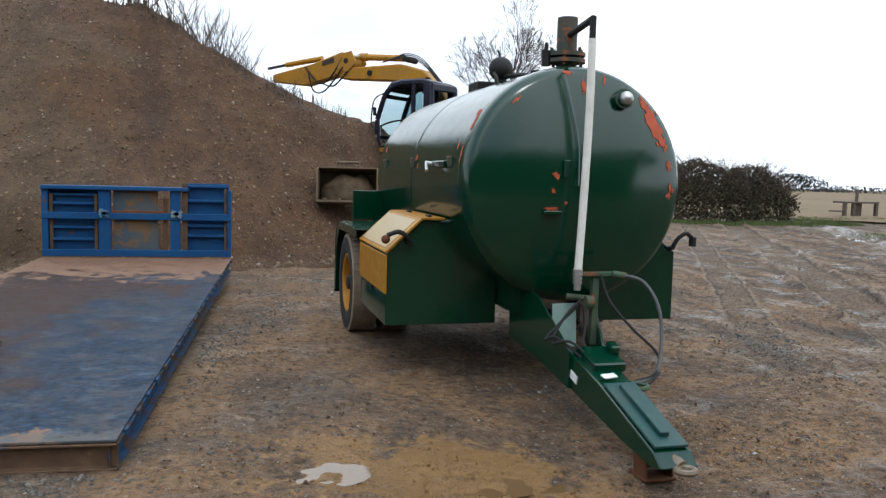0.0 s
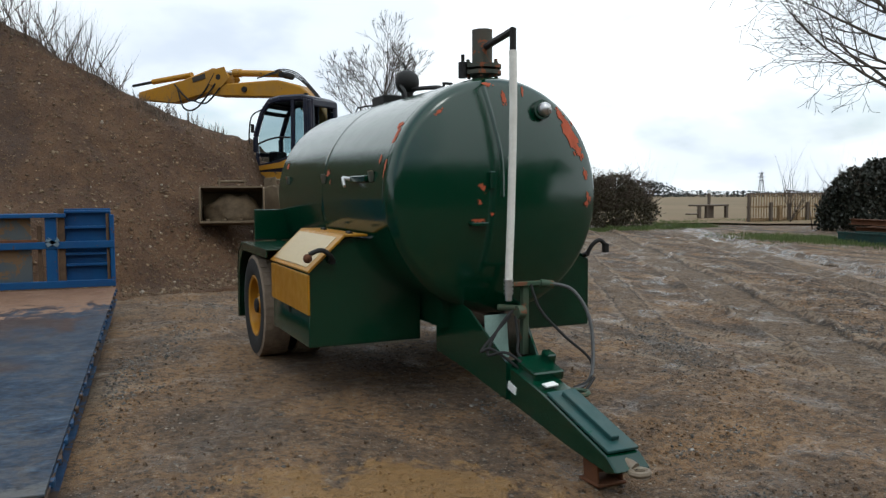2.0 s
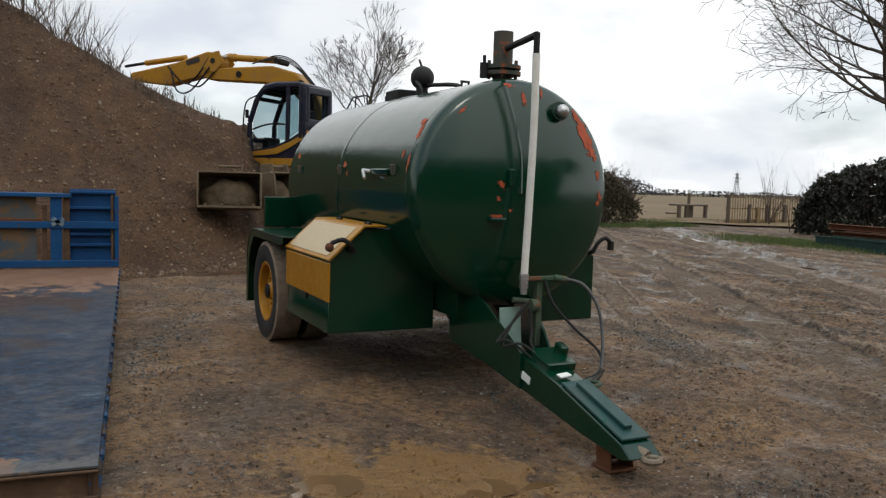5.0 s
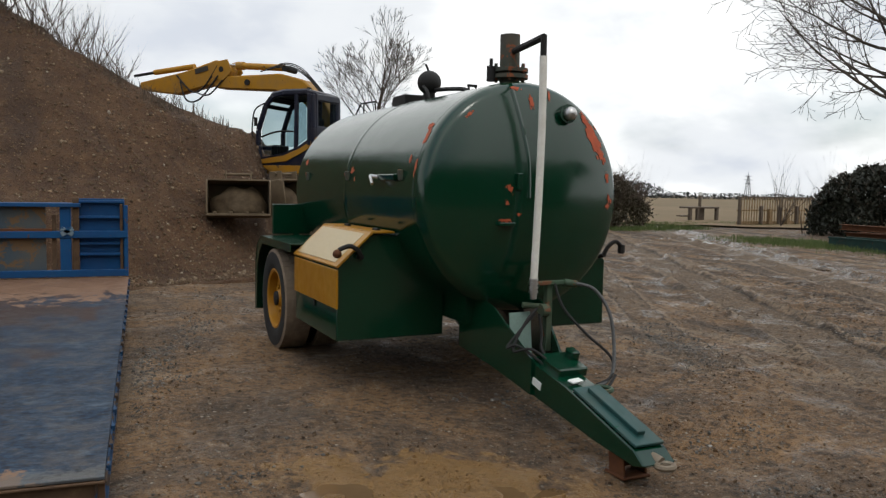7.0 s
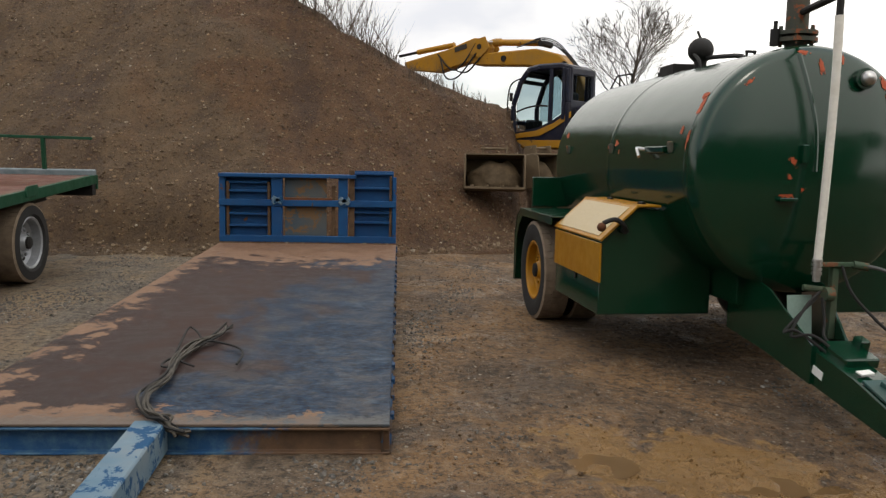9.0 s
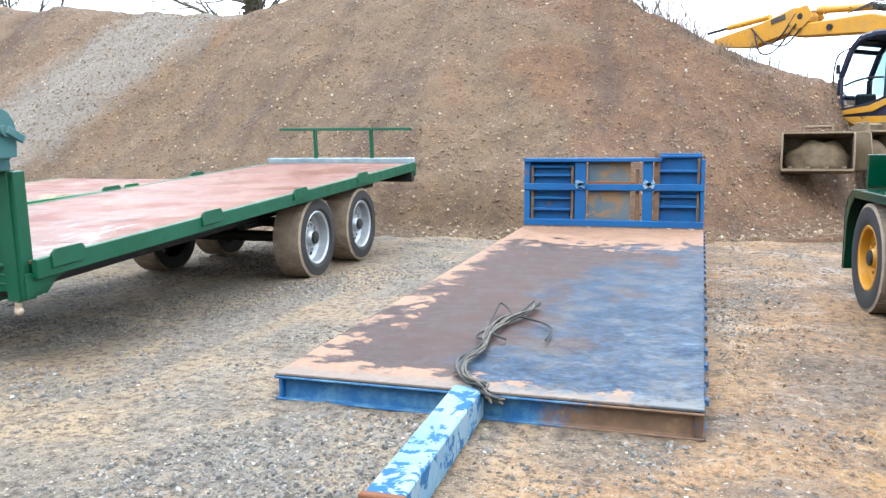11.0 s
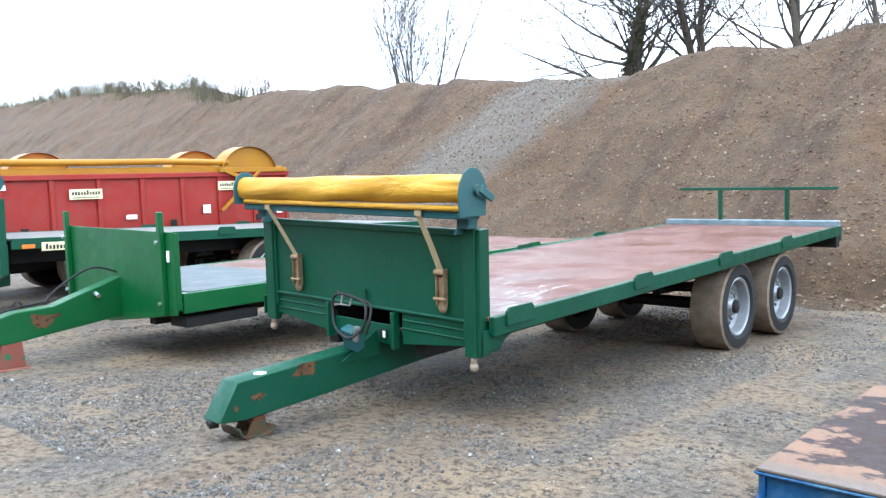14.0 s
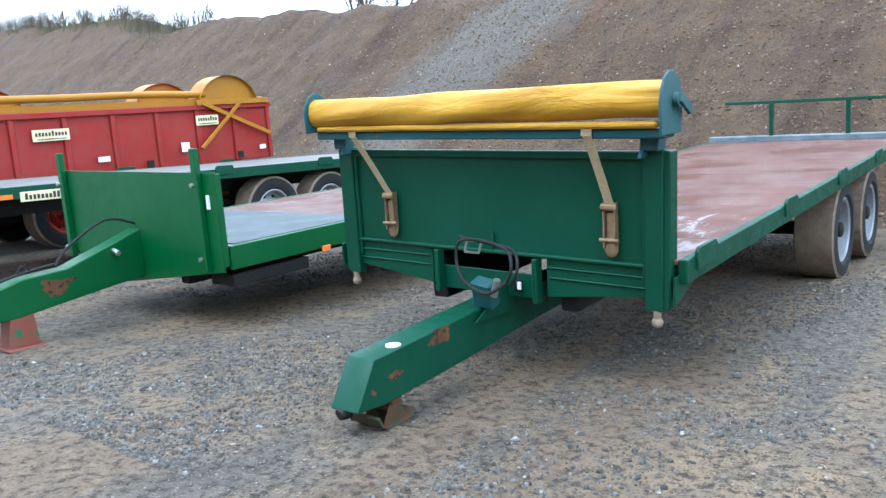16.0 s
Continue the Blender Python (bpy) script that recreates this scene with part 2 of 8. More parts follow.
def heap_material():
    """Tipped flint spoil: red-brown to the right, greyer to the left, with a grey slip down the face and darker damp seams."""
    m, t, b = material("flint_spoil_face")
    p = place(t)
    sep = link_nodes(t, "ShaderNodeSeparateXYZ", i_0=p)

    def ma(op, a, c=0.0):
        return link_nodes(t, "ShaderNodeMath", operation=op, i_0=a, i_1=c).outputs[0]

    wide = noise_tex(t, p, 0.22, 5, 0.6, 0.5)
    mid = noise_tex(t, p, 1.4, 8, 0.68, 0.4)
    fine = noise_tex(t, p, 9.0, 9, 0.75)
    grit = noise_tex(t, p, 48.0, 4, 0.65)
    # tipping seams run down the face
    mp = link_nodes(t, "ShaderNodeMapping", i_Vector=p)
    mp.inputs["Rotation"].default_value = (0, radians(22), 0)
    mp.inputs["Scale"].default_value = (1.0, 0.25, 0.16)
    seam = noise_tex(t, mp.outputs[0], 0.9, 7, 0.62, 0.3)
    brown = ramp(t, mid, [(0.33, (0.046, 0.0195, 0.0062)), (0.5, (0.072, 0.0325, 0.0105)), (0.68, (0.094, 0.046, 0.0165))])
    grey = ramp(t, mid, [(0.33, (0.051, 0.029, 0.0128)), (0.5, (0.078, 0.046, 0.0205)), (0.68, (0.100, 0.060, 0.027))])
    side = ramp(t, ma("ADD", ma("MULTIPLY", sep.outputs[0], -0.10), ma("MULTIPLY", wide, 1.1)), [(0.95, 0.0), (1.75, 1.0)], True)
    col = mix(t, side, brown, grey)
    col = mix(t, ramp(t, seam, [(0.36, 0.7), (0.47, 0.0)]), col, (0.03154, 0.01347, 0.004812))
    col = mix(t, ramp(t, seam, [(0.55, 0.0), (0.66, 0.5)]), col, (0.0946, 0.04401, 0.0147))
    # grey slip: a band whose foot lies further left than its head
    off = ma("ADD", ma("ADD", sep.outputs[0], 18.6), ma("MULTIPLY", sep.outputs[2], -0.78))
    off = ma("ABSOLUTE", ma("ADD", off, ma("MULTIPLY", ma("ADD", mid, -0.5), 2.6)))
    col = mix(t, ramp(t, ma("MULTIPLY", off, 0.25), [(0.34, 0.85), (0.58, 0.0)]), col, mix(t, fine, (0.082, 0.070, 0.056), (0.150, 0.130, 0.106)))
    col = mix(t, ramp(t, fine, [(0.37, 0.55), (0.48, 0.0)]), col, (0.028, 0.013, 0.0048))
    col = mix(t, ramp(t, fine, [(0.56, 0.0), (0.68, 0.75)]), col, (0.150, 0.085, 0.036))
    lumps = None
    for scale, share in ((9.0, 0.34), (22.0, 0.46)):
        cell = link_nodes(t, "ShaderNodeTexVoronoi", i_Vector=p, i_Scale=scale, i_Randomness=1.0)
        size = ramp(t, cell.outputs["Distance"], [(0.20, 1.0), (0.36, 0.0)])
        pick = link_nodes(t, "ShaderNodeSeparateColor", i_0=cell.outputs["Color"])
        stone = ma("MULTIPLY", size, ramp(t, pick.outputs[0], [(1 - share, 0.0), (1 - share + 0.06, 1.0)]))
        tone = ramp(t, pick.outputs[1], [(0.0, (0.02839, 0.01347, 0.005348)), (0.5, (0.07251, 0.03502, 0.01284)), (0.82, (0.135, 0.076, 0.034)), (0.95, (0.27, 0.18, 0.10))])
        col = mix(t, ma("MULTIPLY", stone, 0.95), col, tone)
        lumps = stone if lumps is None else ma("ADD", lumps, stone)
    t.links.new(col, b.inputs["Base Color"])
    b.inputs["Roughness"].default_value = 0.92
    bump(t, b, seam, 0.7, 0.25)
    bump(t, b, mid, 0.9, 0.12)
    bump(t, b, fine, 1.0, 0.05)
    bump(t, b, lumps, 0.9, 0.03)
    bump(t, b, grit, 0.6, 0.012)
    return m


MUD, HEAP = yard_material(), heap_material()
FIELD = plain("stubble_field", (0.1512, 0.09908, 0.04836), (0.1109, 0.08432, 0.0372), 0.05, (0.9, 1.0), 0, 0.3, 2.0)
TANK_GREEN = paint("tank_green_paint", (0.0006, 0.0235, 0.0105), (0.0010, 0.029, 0.0135), (0.42, 0.075, 0.02), 0.80, 0.12, 0.10, (0.01, 0.03, 0.022), 3.0, gloss=0.54)
GREEN = paint("trailer_green_paint", (0.002212, 0.04168, 0.01825), (0.004867, 0.05484, 0.02677), (0.10, 0.05, 0.03), 0.72, 0.38, 0.08, (0.03, 0.06, 0.04))
BRIGHT_GREEN = paint("bright_green_paint", (0.004717, 0.06603, 0.01348), (0.008848, 0.08003, 0.02022), (0.10, 0.05, 0.03), 0.76, 0.33, 0.08, (0.04, 0.08, 0.03))
TEAL = paint("tarp_beam_paint", (0.009792, 0.06365, 0.06854), (0.02448, 0.09299, 0.09792), (0.14, 0.07, 0.04), 0.66, 0.4, 0.3)
BLUE = paint("blue_paint", (0.00096, 0.0408, 0.136), (0.0024, 0.05916, 0.1648), (0.10, 0.045, 0.022), 0.63, 0.45, 0.22, (0.05, 0.05, 0.05))
YELLOW = paint("yellow_paint", (0.3225, 0.137, 0.00257), (0.3433, 0.1635, 0.00771), (0.12, 0.06, 0.03), 0.72, 0.32, 0.25)
EXC_YELLOW = paint("excavator_yellow_paint", (0.3794, 0.1771, 0.006048), (0.3366, 0.1653, 0.01512), (0.08, 0.05, 0.03), 0.64, 0.4, 0.5)
RED = paint("red_paint", (0.2396, 0.01382, 0.009216), (0.2581, 0.02534, 0.01843), (0.12, 0.05, 0.03), 0.74, 0.38, 0.25)
NAVY = paint("navy_paint", (0.004, 0.006, 0.018), (0.007, 0.01, 0.024), (0.1, 0.06, 0.03), 0.8, 0.3, 0.2)

def canvas_material():
    """Yellow coated tarpaulin: slanting pulls in the roll with shade painted in their hollows, grubby streaks."""
    m, t, b = material("yellow_tarpaulin")
    p = place(t)
    mp = link_nodes(t, "ShaderNodeMapping", i_Vector=p)
    mp.inputs["Rotation"].default_value = (0, radians(-58), 0)
    mp.inputs["Scale"].default_value = (2.0, 3.0, 7.0)
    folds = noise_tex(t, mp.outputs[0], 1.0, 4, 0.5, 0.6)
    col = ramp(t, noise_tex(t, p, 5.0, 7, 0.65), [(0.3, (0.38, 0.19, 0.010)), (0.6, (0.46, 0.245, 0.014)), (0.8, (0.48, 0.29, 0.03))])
    # crease shade: the yellow is dimmed where the fold bump is low
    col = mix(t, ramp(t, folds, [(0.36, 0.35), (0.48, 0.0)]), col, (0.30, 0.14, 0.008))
    col = mix(t, ramp(t, noise_tex(t, p, 14.0, 8, 0.75), [(0.58, 0.0), (0.75, 0.35)]), col, (0.20, 0.13, 0.05))
    t.links.new(col, b.inputs["Base Color"])
    b.inputs["Roughness"].default_value = 0.5
    b.inputs["Specular IOR Level"].default_value = 0.3
    bump(t, b, folds, 0.8, 0.05)
    bump(t, b, noise_tex(t, p, 30, 4), 0.15, 0.005)
    return m


CANVAS = canvas_material()
RUST = plain("rusty_steel", (0.08085, 0.0287, 0.01176), (0.1397, 0.05453, 0.021), 9.0, (0.75, 0.95), 0.1, 0.5, 60)
DARK_STEEL = plain("dark_steel", (0.0084, 0.0084, 0.0084), (0.0189, 0.0168, 0.0147), 9.0, (0.5, 0.8), 0.2, 0.3)
SILVER = plain("silver_rim", (0.3328, 0.3456, 0.3648), (0.256, 0.2624, 0.2688), 9.0, (0.35, 0.55), 0.5, 0.15)
CHROME = plain("bright_steel", (0.55, 0.55, 0.55), (0.42, 0.40, 0.38), 20.0, (0.25, 0.45), 0.9, 0.1)
RUBBER = plain("black_rubber", (0.009, 0.009, 0.0095), (0.0225, 0.021, 0.019), 6.0, (0.7, 0.9), 0, 0.3)
MUDDY_RUBBER = plain("muddy_tread", (0.255, 0.192, 0.135), (0.140, 0.106, 0.077), 9.0, (0.85, 0.98), 0, 0.6, 45)
PLASTIC = plain("white_pipe", (0.72, 0.70, 0.64), (0.60, 0.57, 0.50), 9.0, (0.4, 0.6), 0, 0.1)
WHITE = plain("white_sticker", (0.78, 0.78, 0.76), (0.70, 0.70, 0.67), 20.0, (0.4, 0.6), 0, 0.05)
INK = plain("black_print", (0.03, 0.025, 0.02), (0.05, 0.04, 0.03), 20.0, (0.5, 0.6), 0, 0.05)
STRAP = plain("webbing_strap", (0.40, 0.31, 0.17), (0.30, 0.22, 0.12), 30.0, (0.8, 0.9), 0, 0.4, 180)
BRASS = plain("worn_buckle", (0.20, 0.12, 0.06), (0.33, 0.24, 0.14), 30.0, (0.5, 0.75), 0.5, 0.4, 80)
ORANGE = plain("orange_reflector", (0.80, 0.20, 0.02), (0.75, 0.16, 0.02), 30.0, (0.25, 0.35), 0, 0.1)
PLATE = plain("cream_plate", (0.74, 0.66, 0.42), (0.70, 0.60, 0.34), 20.0, (0.4, 0.6), 0, 0.05)
TIMBER = plain("weathered_timber", (0.26, 0.17, 0.085), (0.16, 0.11, 0.06), 7.0, (0.75, 0.95), 0, 0.4)
DARK_WOOD = plain("wet_dark_timber", (0.07, 0.05, 0.038), (0.11, 0.085, 0.06), 7.0, (0.6, 0.9), 0, 0.4)
BARK = plain("bare_bark", (0.05, 0.04, 0.03), (0.085, 0.068, 0.05), 8.0, (0.85, 0.95), 0, 0.5)


def deck_material():
    """Red-brown phenolic deck boards worn pale and stained."""
    m, t, b = material("red_deck_boards")
    p = place(t)
    col = ramp(t, noise_tex(t, p, 0.9, 6, 0.6, 0.6), [(0.32, (0.06746, 0.01954, 0.0103)), (0.5, (0.09785, 0.03104, 0.01717)), (0.68, (0.1113, 0.04598, 0.02834))])
    streak = link_nodes(t, "ShaderNodeMapping", i_Vector=p)
    streak.inputs["Scale"].default_value = (3.0, 0.9, 1.0)
    col = mix(t, ramp(t, noise_tex(t, streak.outputs[0], 1.6, 8, 0.7), [(0.5, 0.0), (0.66, 0.7)]), col, (0.1349, 0.0713, 0.04633))
    col = mix(t, ramp(t, noise_tex(t, p, 2.2, 7, 0.65), [(0.56, 0.0), (0.72, 0.7)]), col, (0.0641, 0.01264, 0.005151))
    # pale scrapes towards the headboard ends
    fore = link_nodes(t, "ShaderNodeSeparateXYZ", i_0=p).outputs[1]
    edge = link_nodes(t, "ShaderNodeMapRange", i_0=fore, i_1=4.6, i_2=7.2, i_3=0.16, i_4=0.0).outputs[0]
    scrape = link_nodes(t, "ShaderNodeMath", operation="ADD", i_0=noise_tex(t, streak.outputs[0], 3.2, 9, 0.78, 0.5), i_1=edge).outputs[0]
    col = mix(t, ramp(t, scrape, [(0.66, 0.0), (0.72, 0.75)]), col, (0.30, 0.28, 0.27))
    t.links.new(col, b.inputs["Base Color"])
    t.links.new(ramp(t, noise_tex(t, p, 1.1, 5), [(0.40, 0.28), (0.60, 0.70)]), b.inputs["Roughness"])
    b.inputs["Specular IOR Level"].default_value = 0.35
    bump(t, b, noise_tex(t, p, 30, 6), 0.2, 0.004)
    return m


def bed_material():
    """Blue plate deck, rubbed to brown rust in the middle, dried tan mud along one side and the far end."""
    m, t, b = material("worn_blue_deck_plate")
    p = place(t)
    sep = link_nodes(t, "ShaderNodeSeparateXYZ", i_0=p)
    wob = noise_tex(t, p, 1.1, 8, 0.66, 0.4)
    wob2 = noise_tex(t, p, 3.4, 8, 0.72, 0.3)
    across = link_nodes(t, "ShaderNodeMapping", i_Vector=p)
    across.inputs["Scale"].default_value = (0.8, 1.4, 1.0)
    fleck = noise_tex(t, across.outputs[0], 22.0, 9, 0.82, 0.3)
    scuff = noise_tex(t, across.outputs[0], 6.0, 9, 0.80, 0.6)

    def ma(op, a, c):
        return link_nodes(t, "ShaderNodeMath", operation=op, i_0=a, i_1=c).outputs[0]

    blue = ramp(t, fleck, [(0.41, (0.0030, 0.0045, 0.008)), (0.48, (0.005, 0.015, 0.034)), (0.55, (0.009, 0.031, 0.066)), (0.66, (0.060, 0.085, 0.100))])
    blue = mix(t, ramp(t, scuff, [(0.38, 0.85), (0.48, 0.0)]), blue, (0.034, 0.026, 0.023))
    blue = mix(t, ramp(t, scuff, [(0.56, 0.0), (0.64, 0.6)]), blue, (0.085, 0.086, 0.085))
    blue = mix(t, ramp(t, wob2, [(0.36, 0.8), (0.47, 0.0)]), blue, mix(t, fleck, (0.012, 0.012, 0.014), (0.048, 0.036, 0.030)))
    blue = mix(t, ramp(t, noise_tex(t, across.outputs[0], 2.3, 9, 0.76, 0.8), [(0.56, 0.0), (0.66, 0.75)]), blue, mix(t, fleck, (0.012, 0.050, 0.110), (0.115, 0.135, 0.140)))
    rust = ramp(t, wob2, [(0.3, (0.01795, 0.009598, 0.008626)), (0.5, (0.02956, 0.01536, 0.01294)), (0.62, (0.04223, 0.02208, 0.01725)), (0.75, (0.05806, 0.03263, 0.02427))])
    rust = mix(t, ramp(t, fleck, [(0.55, 0.0), (0.68, 0.5)]), rust, (0.051, 0.04185, 0.03762))
    tan = ramp(t, wob2, [(0.3, (0.1414, 0.07804, 0.04663)), (0.7, (0.2026, 0.123, 0.07927))])
    tan = mix(t, ramp(t, fleck, [(0.36, 0.5), (0.5, 0.0)]), tan, (0.07344, 0.04603, 0.03072))
    # rust lies left of the plate's middle, blue to the right
    e1 = ma("ADD", ma("MULTIPLY", ma("ADD", sep.outputs[0], 1.80), -0.55), ma("MULTIPLY", ma("SUBTRACT", wob, 0.5), 2.6))
    e1 = ma("ADD", ma("ADD", e1, ma("MULTIPLY", ma("SUBTRACT", sep.outputs[1], 7.0), 0.10)), ma("MULTIPLY", ma("SUBTRACT", fleck, 0.5), 1.1))
    col = mix(t, ramp(t, e1, [(0.0, 0.0), (0.22, 1.0)]), blue, rust)
    # tan along the left edge and the far end, broken into flakes
    e2 = ma("ADD", ma("MULTIPLY", ma("ADD", sep.outputs[0], 3.2), -1.6), ma("MULTIPLY", ma("SUBTRACT", wob2, 0.5), 3.6))
    e3 = ma("ADD", ma("MULTIPLY", ma("SUBTRACT", sep.outputs[1], 9.9), 0.8), ma("MULTIPLY", ma("SUBTRACT", wob2, 0.5), 4.2))
    e4 = ma("ADD", ma("MULTIPLY", ma("SUBTRACT", 4.72, sep.outputs[1]), 2.6), ma("ADD", ma("MULTIPLY", ma("ADD", sep.outputs[0], 2.3), -0.55), ma("MULTIPLY", ma("SUBTRACT", wob2, 0.5), 4.0)))
    col = mix(t, ramp(t, ma("MAXIMUM", ma("MAXIMUM", e2, e3), e4), [(0.0, 0.0), (0.10, 1.0)]), col, tan)
    # white scrape along the near lip
    e5 = ma("ADD", ma("MULTIPLY", ma("SUBTRACT", 4.62, sep.outputs[1]), 5.0), ma("MULTIPLY", ma("SUBTRACT", fleck, 0.5), 4.0))
    col = mix(t, ramp(t, e5, [(0.0, 0.0), (0.2, 0.6)]), col, (0.0867, 0.08649, 0.08151))
    t.links.new(col, b.inputs["Base Color"])
    t.links.new(ramp(t, wob2, [(0.38, 0.38), (0.62, 0.75)]), b.inputs["Roughness"])
    b.inputs["Specular IOR Level"].default_value = 0.18
    bump(t, b, fleck, 0.25, 0.006)
    bump(t, b, wob2, 0.3, 0.01)
    return m


def glass_material():
    m, t, b = material("cab_glass")
    b.inputs["Base Color"].default_value = (0.42, 0.52, 0.55, 1)
    b.inputs["Transmission Weight"].default_value = 1.0
    b.inputs["Roughness"].default_value = 0.03
    b.inputs["IOR"].default_value = 1.05
    b.inputs["Specular IOR Level"].default_value = 0.6
    return m


def water_material():
    m, t, b = material("puddle_water")
    p = place(t)
    t.links.new(ramp(t, noise_tex(t, p, 2.5, 5), [(0.3, (0.10, 0.058, 0.026)), (0.7, (0.135, 0.082, 0.040))]), b.inputs["Base Color"])
    b.inputs["Roughness"].default_value = 0.06
    bump(t, b, noise_tex(t, p, 9, 3), 0.04, 0.01)
    return m


DECK, BED, GLASS, WATER = deck_material(), bed_material(), glass_material(), water_material()
DRY = plain("dry_stalks", (0.13, 0.11, 0.065), (0.08, 0.085, 0.04), 1.0, (0.8, 0.95), 0, 0.1)
GRASS = plain("grass_blades", (0.06, 0.10, 0.022), (0.11, 0.13, 0.04), 2.0, (0.7, 0.9), 0, 0.2)
LEAF = plain("hedge_leaves", (0.035, 0.045, 0.018), (0.07, 0.065, 0.03), 3.0, (0.6, 0.85), 0, 0.2)
BROWN_LEAF = plain("brown_hedge_leaves", (0.040, 0.032, 0.016), (0.060, 0.050, 0.022), 2.0, (0.6, 0.85), 0, 0.2)
DARK_LEAF = plain("dark_ivy_leaves", (0.010, 0.014, 0.007), (0.022, 0.022, 0.011), 3.0, (0.45, 0.7), 0, 0.2)
TWIG = plain("hedge_twigs", (0.075, 0.055, 0.04), (0.12, 0.09, 0.065), 5.0, (0.85, 0.95), 0, 0.3)


def stone_material(name, stops, rough):
    m, t, b = material(name)
    isle = link_nodes(t, "ShaderNodeNewGeometry").outputs["Random Per Island"]
    col = ramp(t, isle, stops)
    col = mix(t, ramp(t, noise_tex(t, place(t), 40, 5), [(0.4, 0.5), (0.6, 0.0)]), col, tuple(v * 0.5 for v in stops[0][1]))
    t.links.new(col, b.inputs["Base Color"])
    b.inputs["Roughness"].default_value = rough
    bump(t, b, noise_tex(t, place(t), 60, 4), 0.4, 0.004)
    return m


HEAP_STONE = stone_material("tan_flint", [(0.0, (0.075, 0.044, 0.022)), (0.4, (0.115, 0.072, 0.037)), (0.75, (0.170, 0.115, 0.064)), (0.95, (0.27, 0.20, 0.125)), (0.998, (0.38, 0.33, 0.26))], 0.75)
STONE = stone_material("loose_flint", [(0.0, (0.050, 0.046, 0.040)), (0.40, (0.092, 0.084, 0.073)), (0.85, (0.155, 0.140, 0.120)), (0.97, (0.22, 0.20, 0.175)), (0.998, (0.36, 0.34, 0.30))], 0.75)
CLOD = stone_material("brown_clod", [(0.0, (0.085, 0.052, 0.026)), (0.6, (0.120, 0.076, 0.040)), (1.0, (0.165, 0.108, 0.060))], 0.9)

# ---- mesh helpers ----


def finish(bm, name, mat, smooth=35.0):
    me = bpy.data.meshes.new(name)
    bmesh.ops.recalc_face_normals(bm, faces=bm.faces)
    bm.to_mesh(me)
    bm.free()
    me.materials.append(mat)
    if smooth:
        me.shade_smooth()
        me.set_sharp_from_angle(angle=radians(smooth))
    return me


def part(name, bm, mat, parent=None, label="", smooth=35.0):
    ob = new(name, finish(bm, name, mat, smooth))
    if parent is not None:
        ob.parent = parent
    return tagged(ob, label)


def thing(name, m, label, category, group="", kind=""):
    ob = new(name)
    ob.empty_display_size = 0.2
    ob.matrix_basis = m
    return tagged(ob, label, category, group, kind)


def merge(bm, other):
    me = bpy.data.meshes.new("tmp")
    other.to_mesh(me)
    other.free()
    bm.from_mesh(me)
    bpy.data.meshes.remove(me)
    return bm


def box(bm, c, s, rot=(0, 0, 0), bevel=0.006, m=None):
    """A bevelled block with centre c and size s."""
    o = bmesh.new()
    bmesh.ops.create_cube(o, size=1.0, matrix=Matrix.Diagonal((*s, 1)))
    if bevel:
        bmesh.ops.bevel(o, geom=o.edges[:], offset=min(bevel, 0.45 * min(s)), segments=1, affect="EDGES", profile=0.5)
    o.transform(pose(*c, *rot) if m is None else m @ pose(*c, *rot))
    return merge(bm, o)


def rod(bm, a, b, r, r2=None, seg=12, caps=True):
    a, b = Vector(a), Vector(b)
    d = b - a
    o = bmesh.new()
    bmesh.ops.create_cone(o, cap_ends=caps, segments=seg, radius1=r, radius2=r if r2 is None else r2, depth=d.length)
    o.transform(Matrix.Translation((a + b) / 2) @ d.to_track_quat("Z", "Y").to_matrix().to_4x4())
    return merge(bm, o)


def bar(bm, a, b, w, h, bevel=0.004):
    """A square-section bar from a to b; w across, h in the upright direction."""
    a, b = Vector(a), Vector(b)
    d = b - a
    o = bmesh.new()
    bmesh.ops.create_cube(o, size=1.0, matrix=Matrix.Diagonal((w, d.length, h, 1)))
    if bevel:
        bmesh.ops.bevel(o, geom=o.edges[:], offset=min(bevel, 0.45 * min(w, h)), segments=1, affect="EDGES", profile=0.5)
    y = d.normalized()
    up = Vector((0, 0, 1)) if abs(y.z) < 0.95 else Vector((0, 1, 0))
    x = y.cross(up).normalized()
    z = x.cross(y)
    o.transform(Matrix.Translation((a + b) / 2) @ Matrix((x, y, z)).transposed().to_4x4())
    return merge(bm, o)


def prism(bm, outline, depth, m, bevel=0.004):
    """A flat outline (x, y) given thickness along z, centred, then placed by m."""
    o = bmesh.new()
    f = o.faces.new([o.verts.new((x, y, -depth / 2)) for x, y in outline])
    r = bmesh.ops.extrude_face_region(o, geom=[f])
    bmesh.ops.translate(o, vec=(0, 0, depth), verts=[v for v in r["geom"] if isinstance(v, bmesh.types.BMVert)])
    if bevel:
        bmesh.ops.bevel(o, geom=o.edges[:], offset=bevel, segments=1, affect="EDGES", profile=0.5)
    o.transform(m)
    return merge(bm, o)


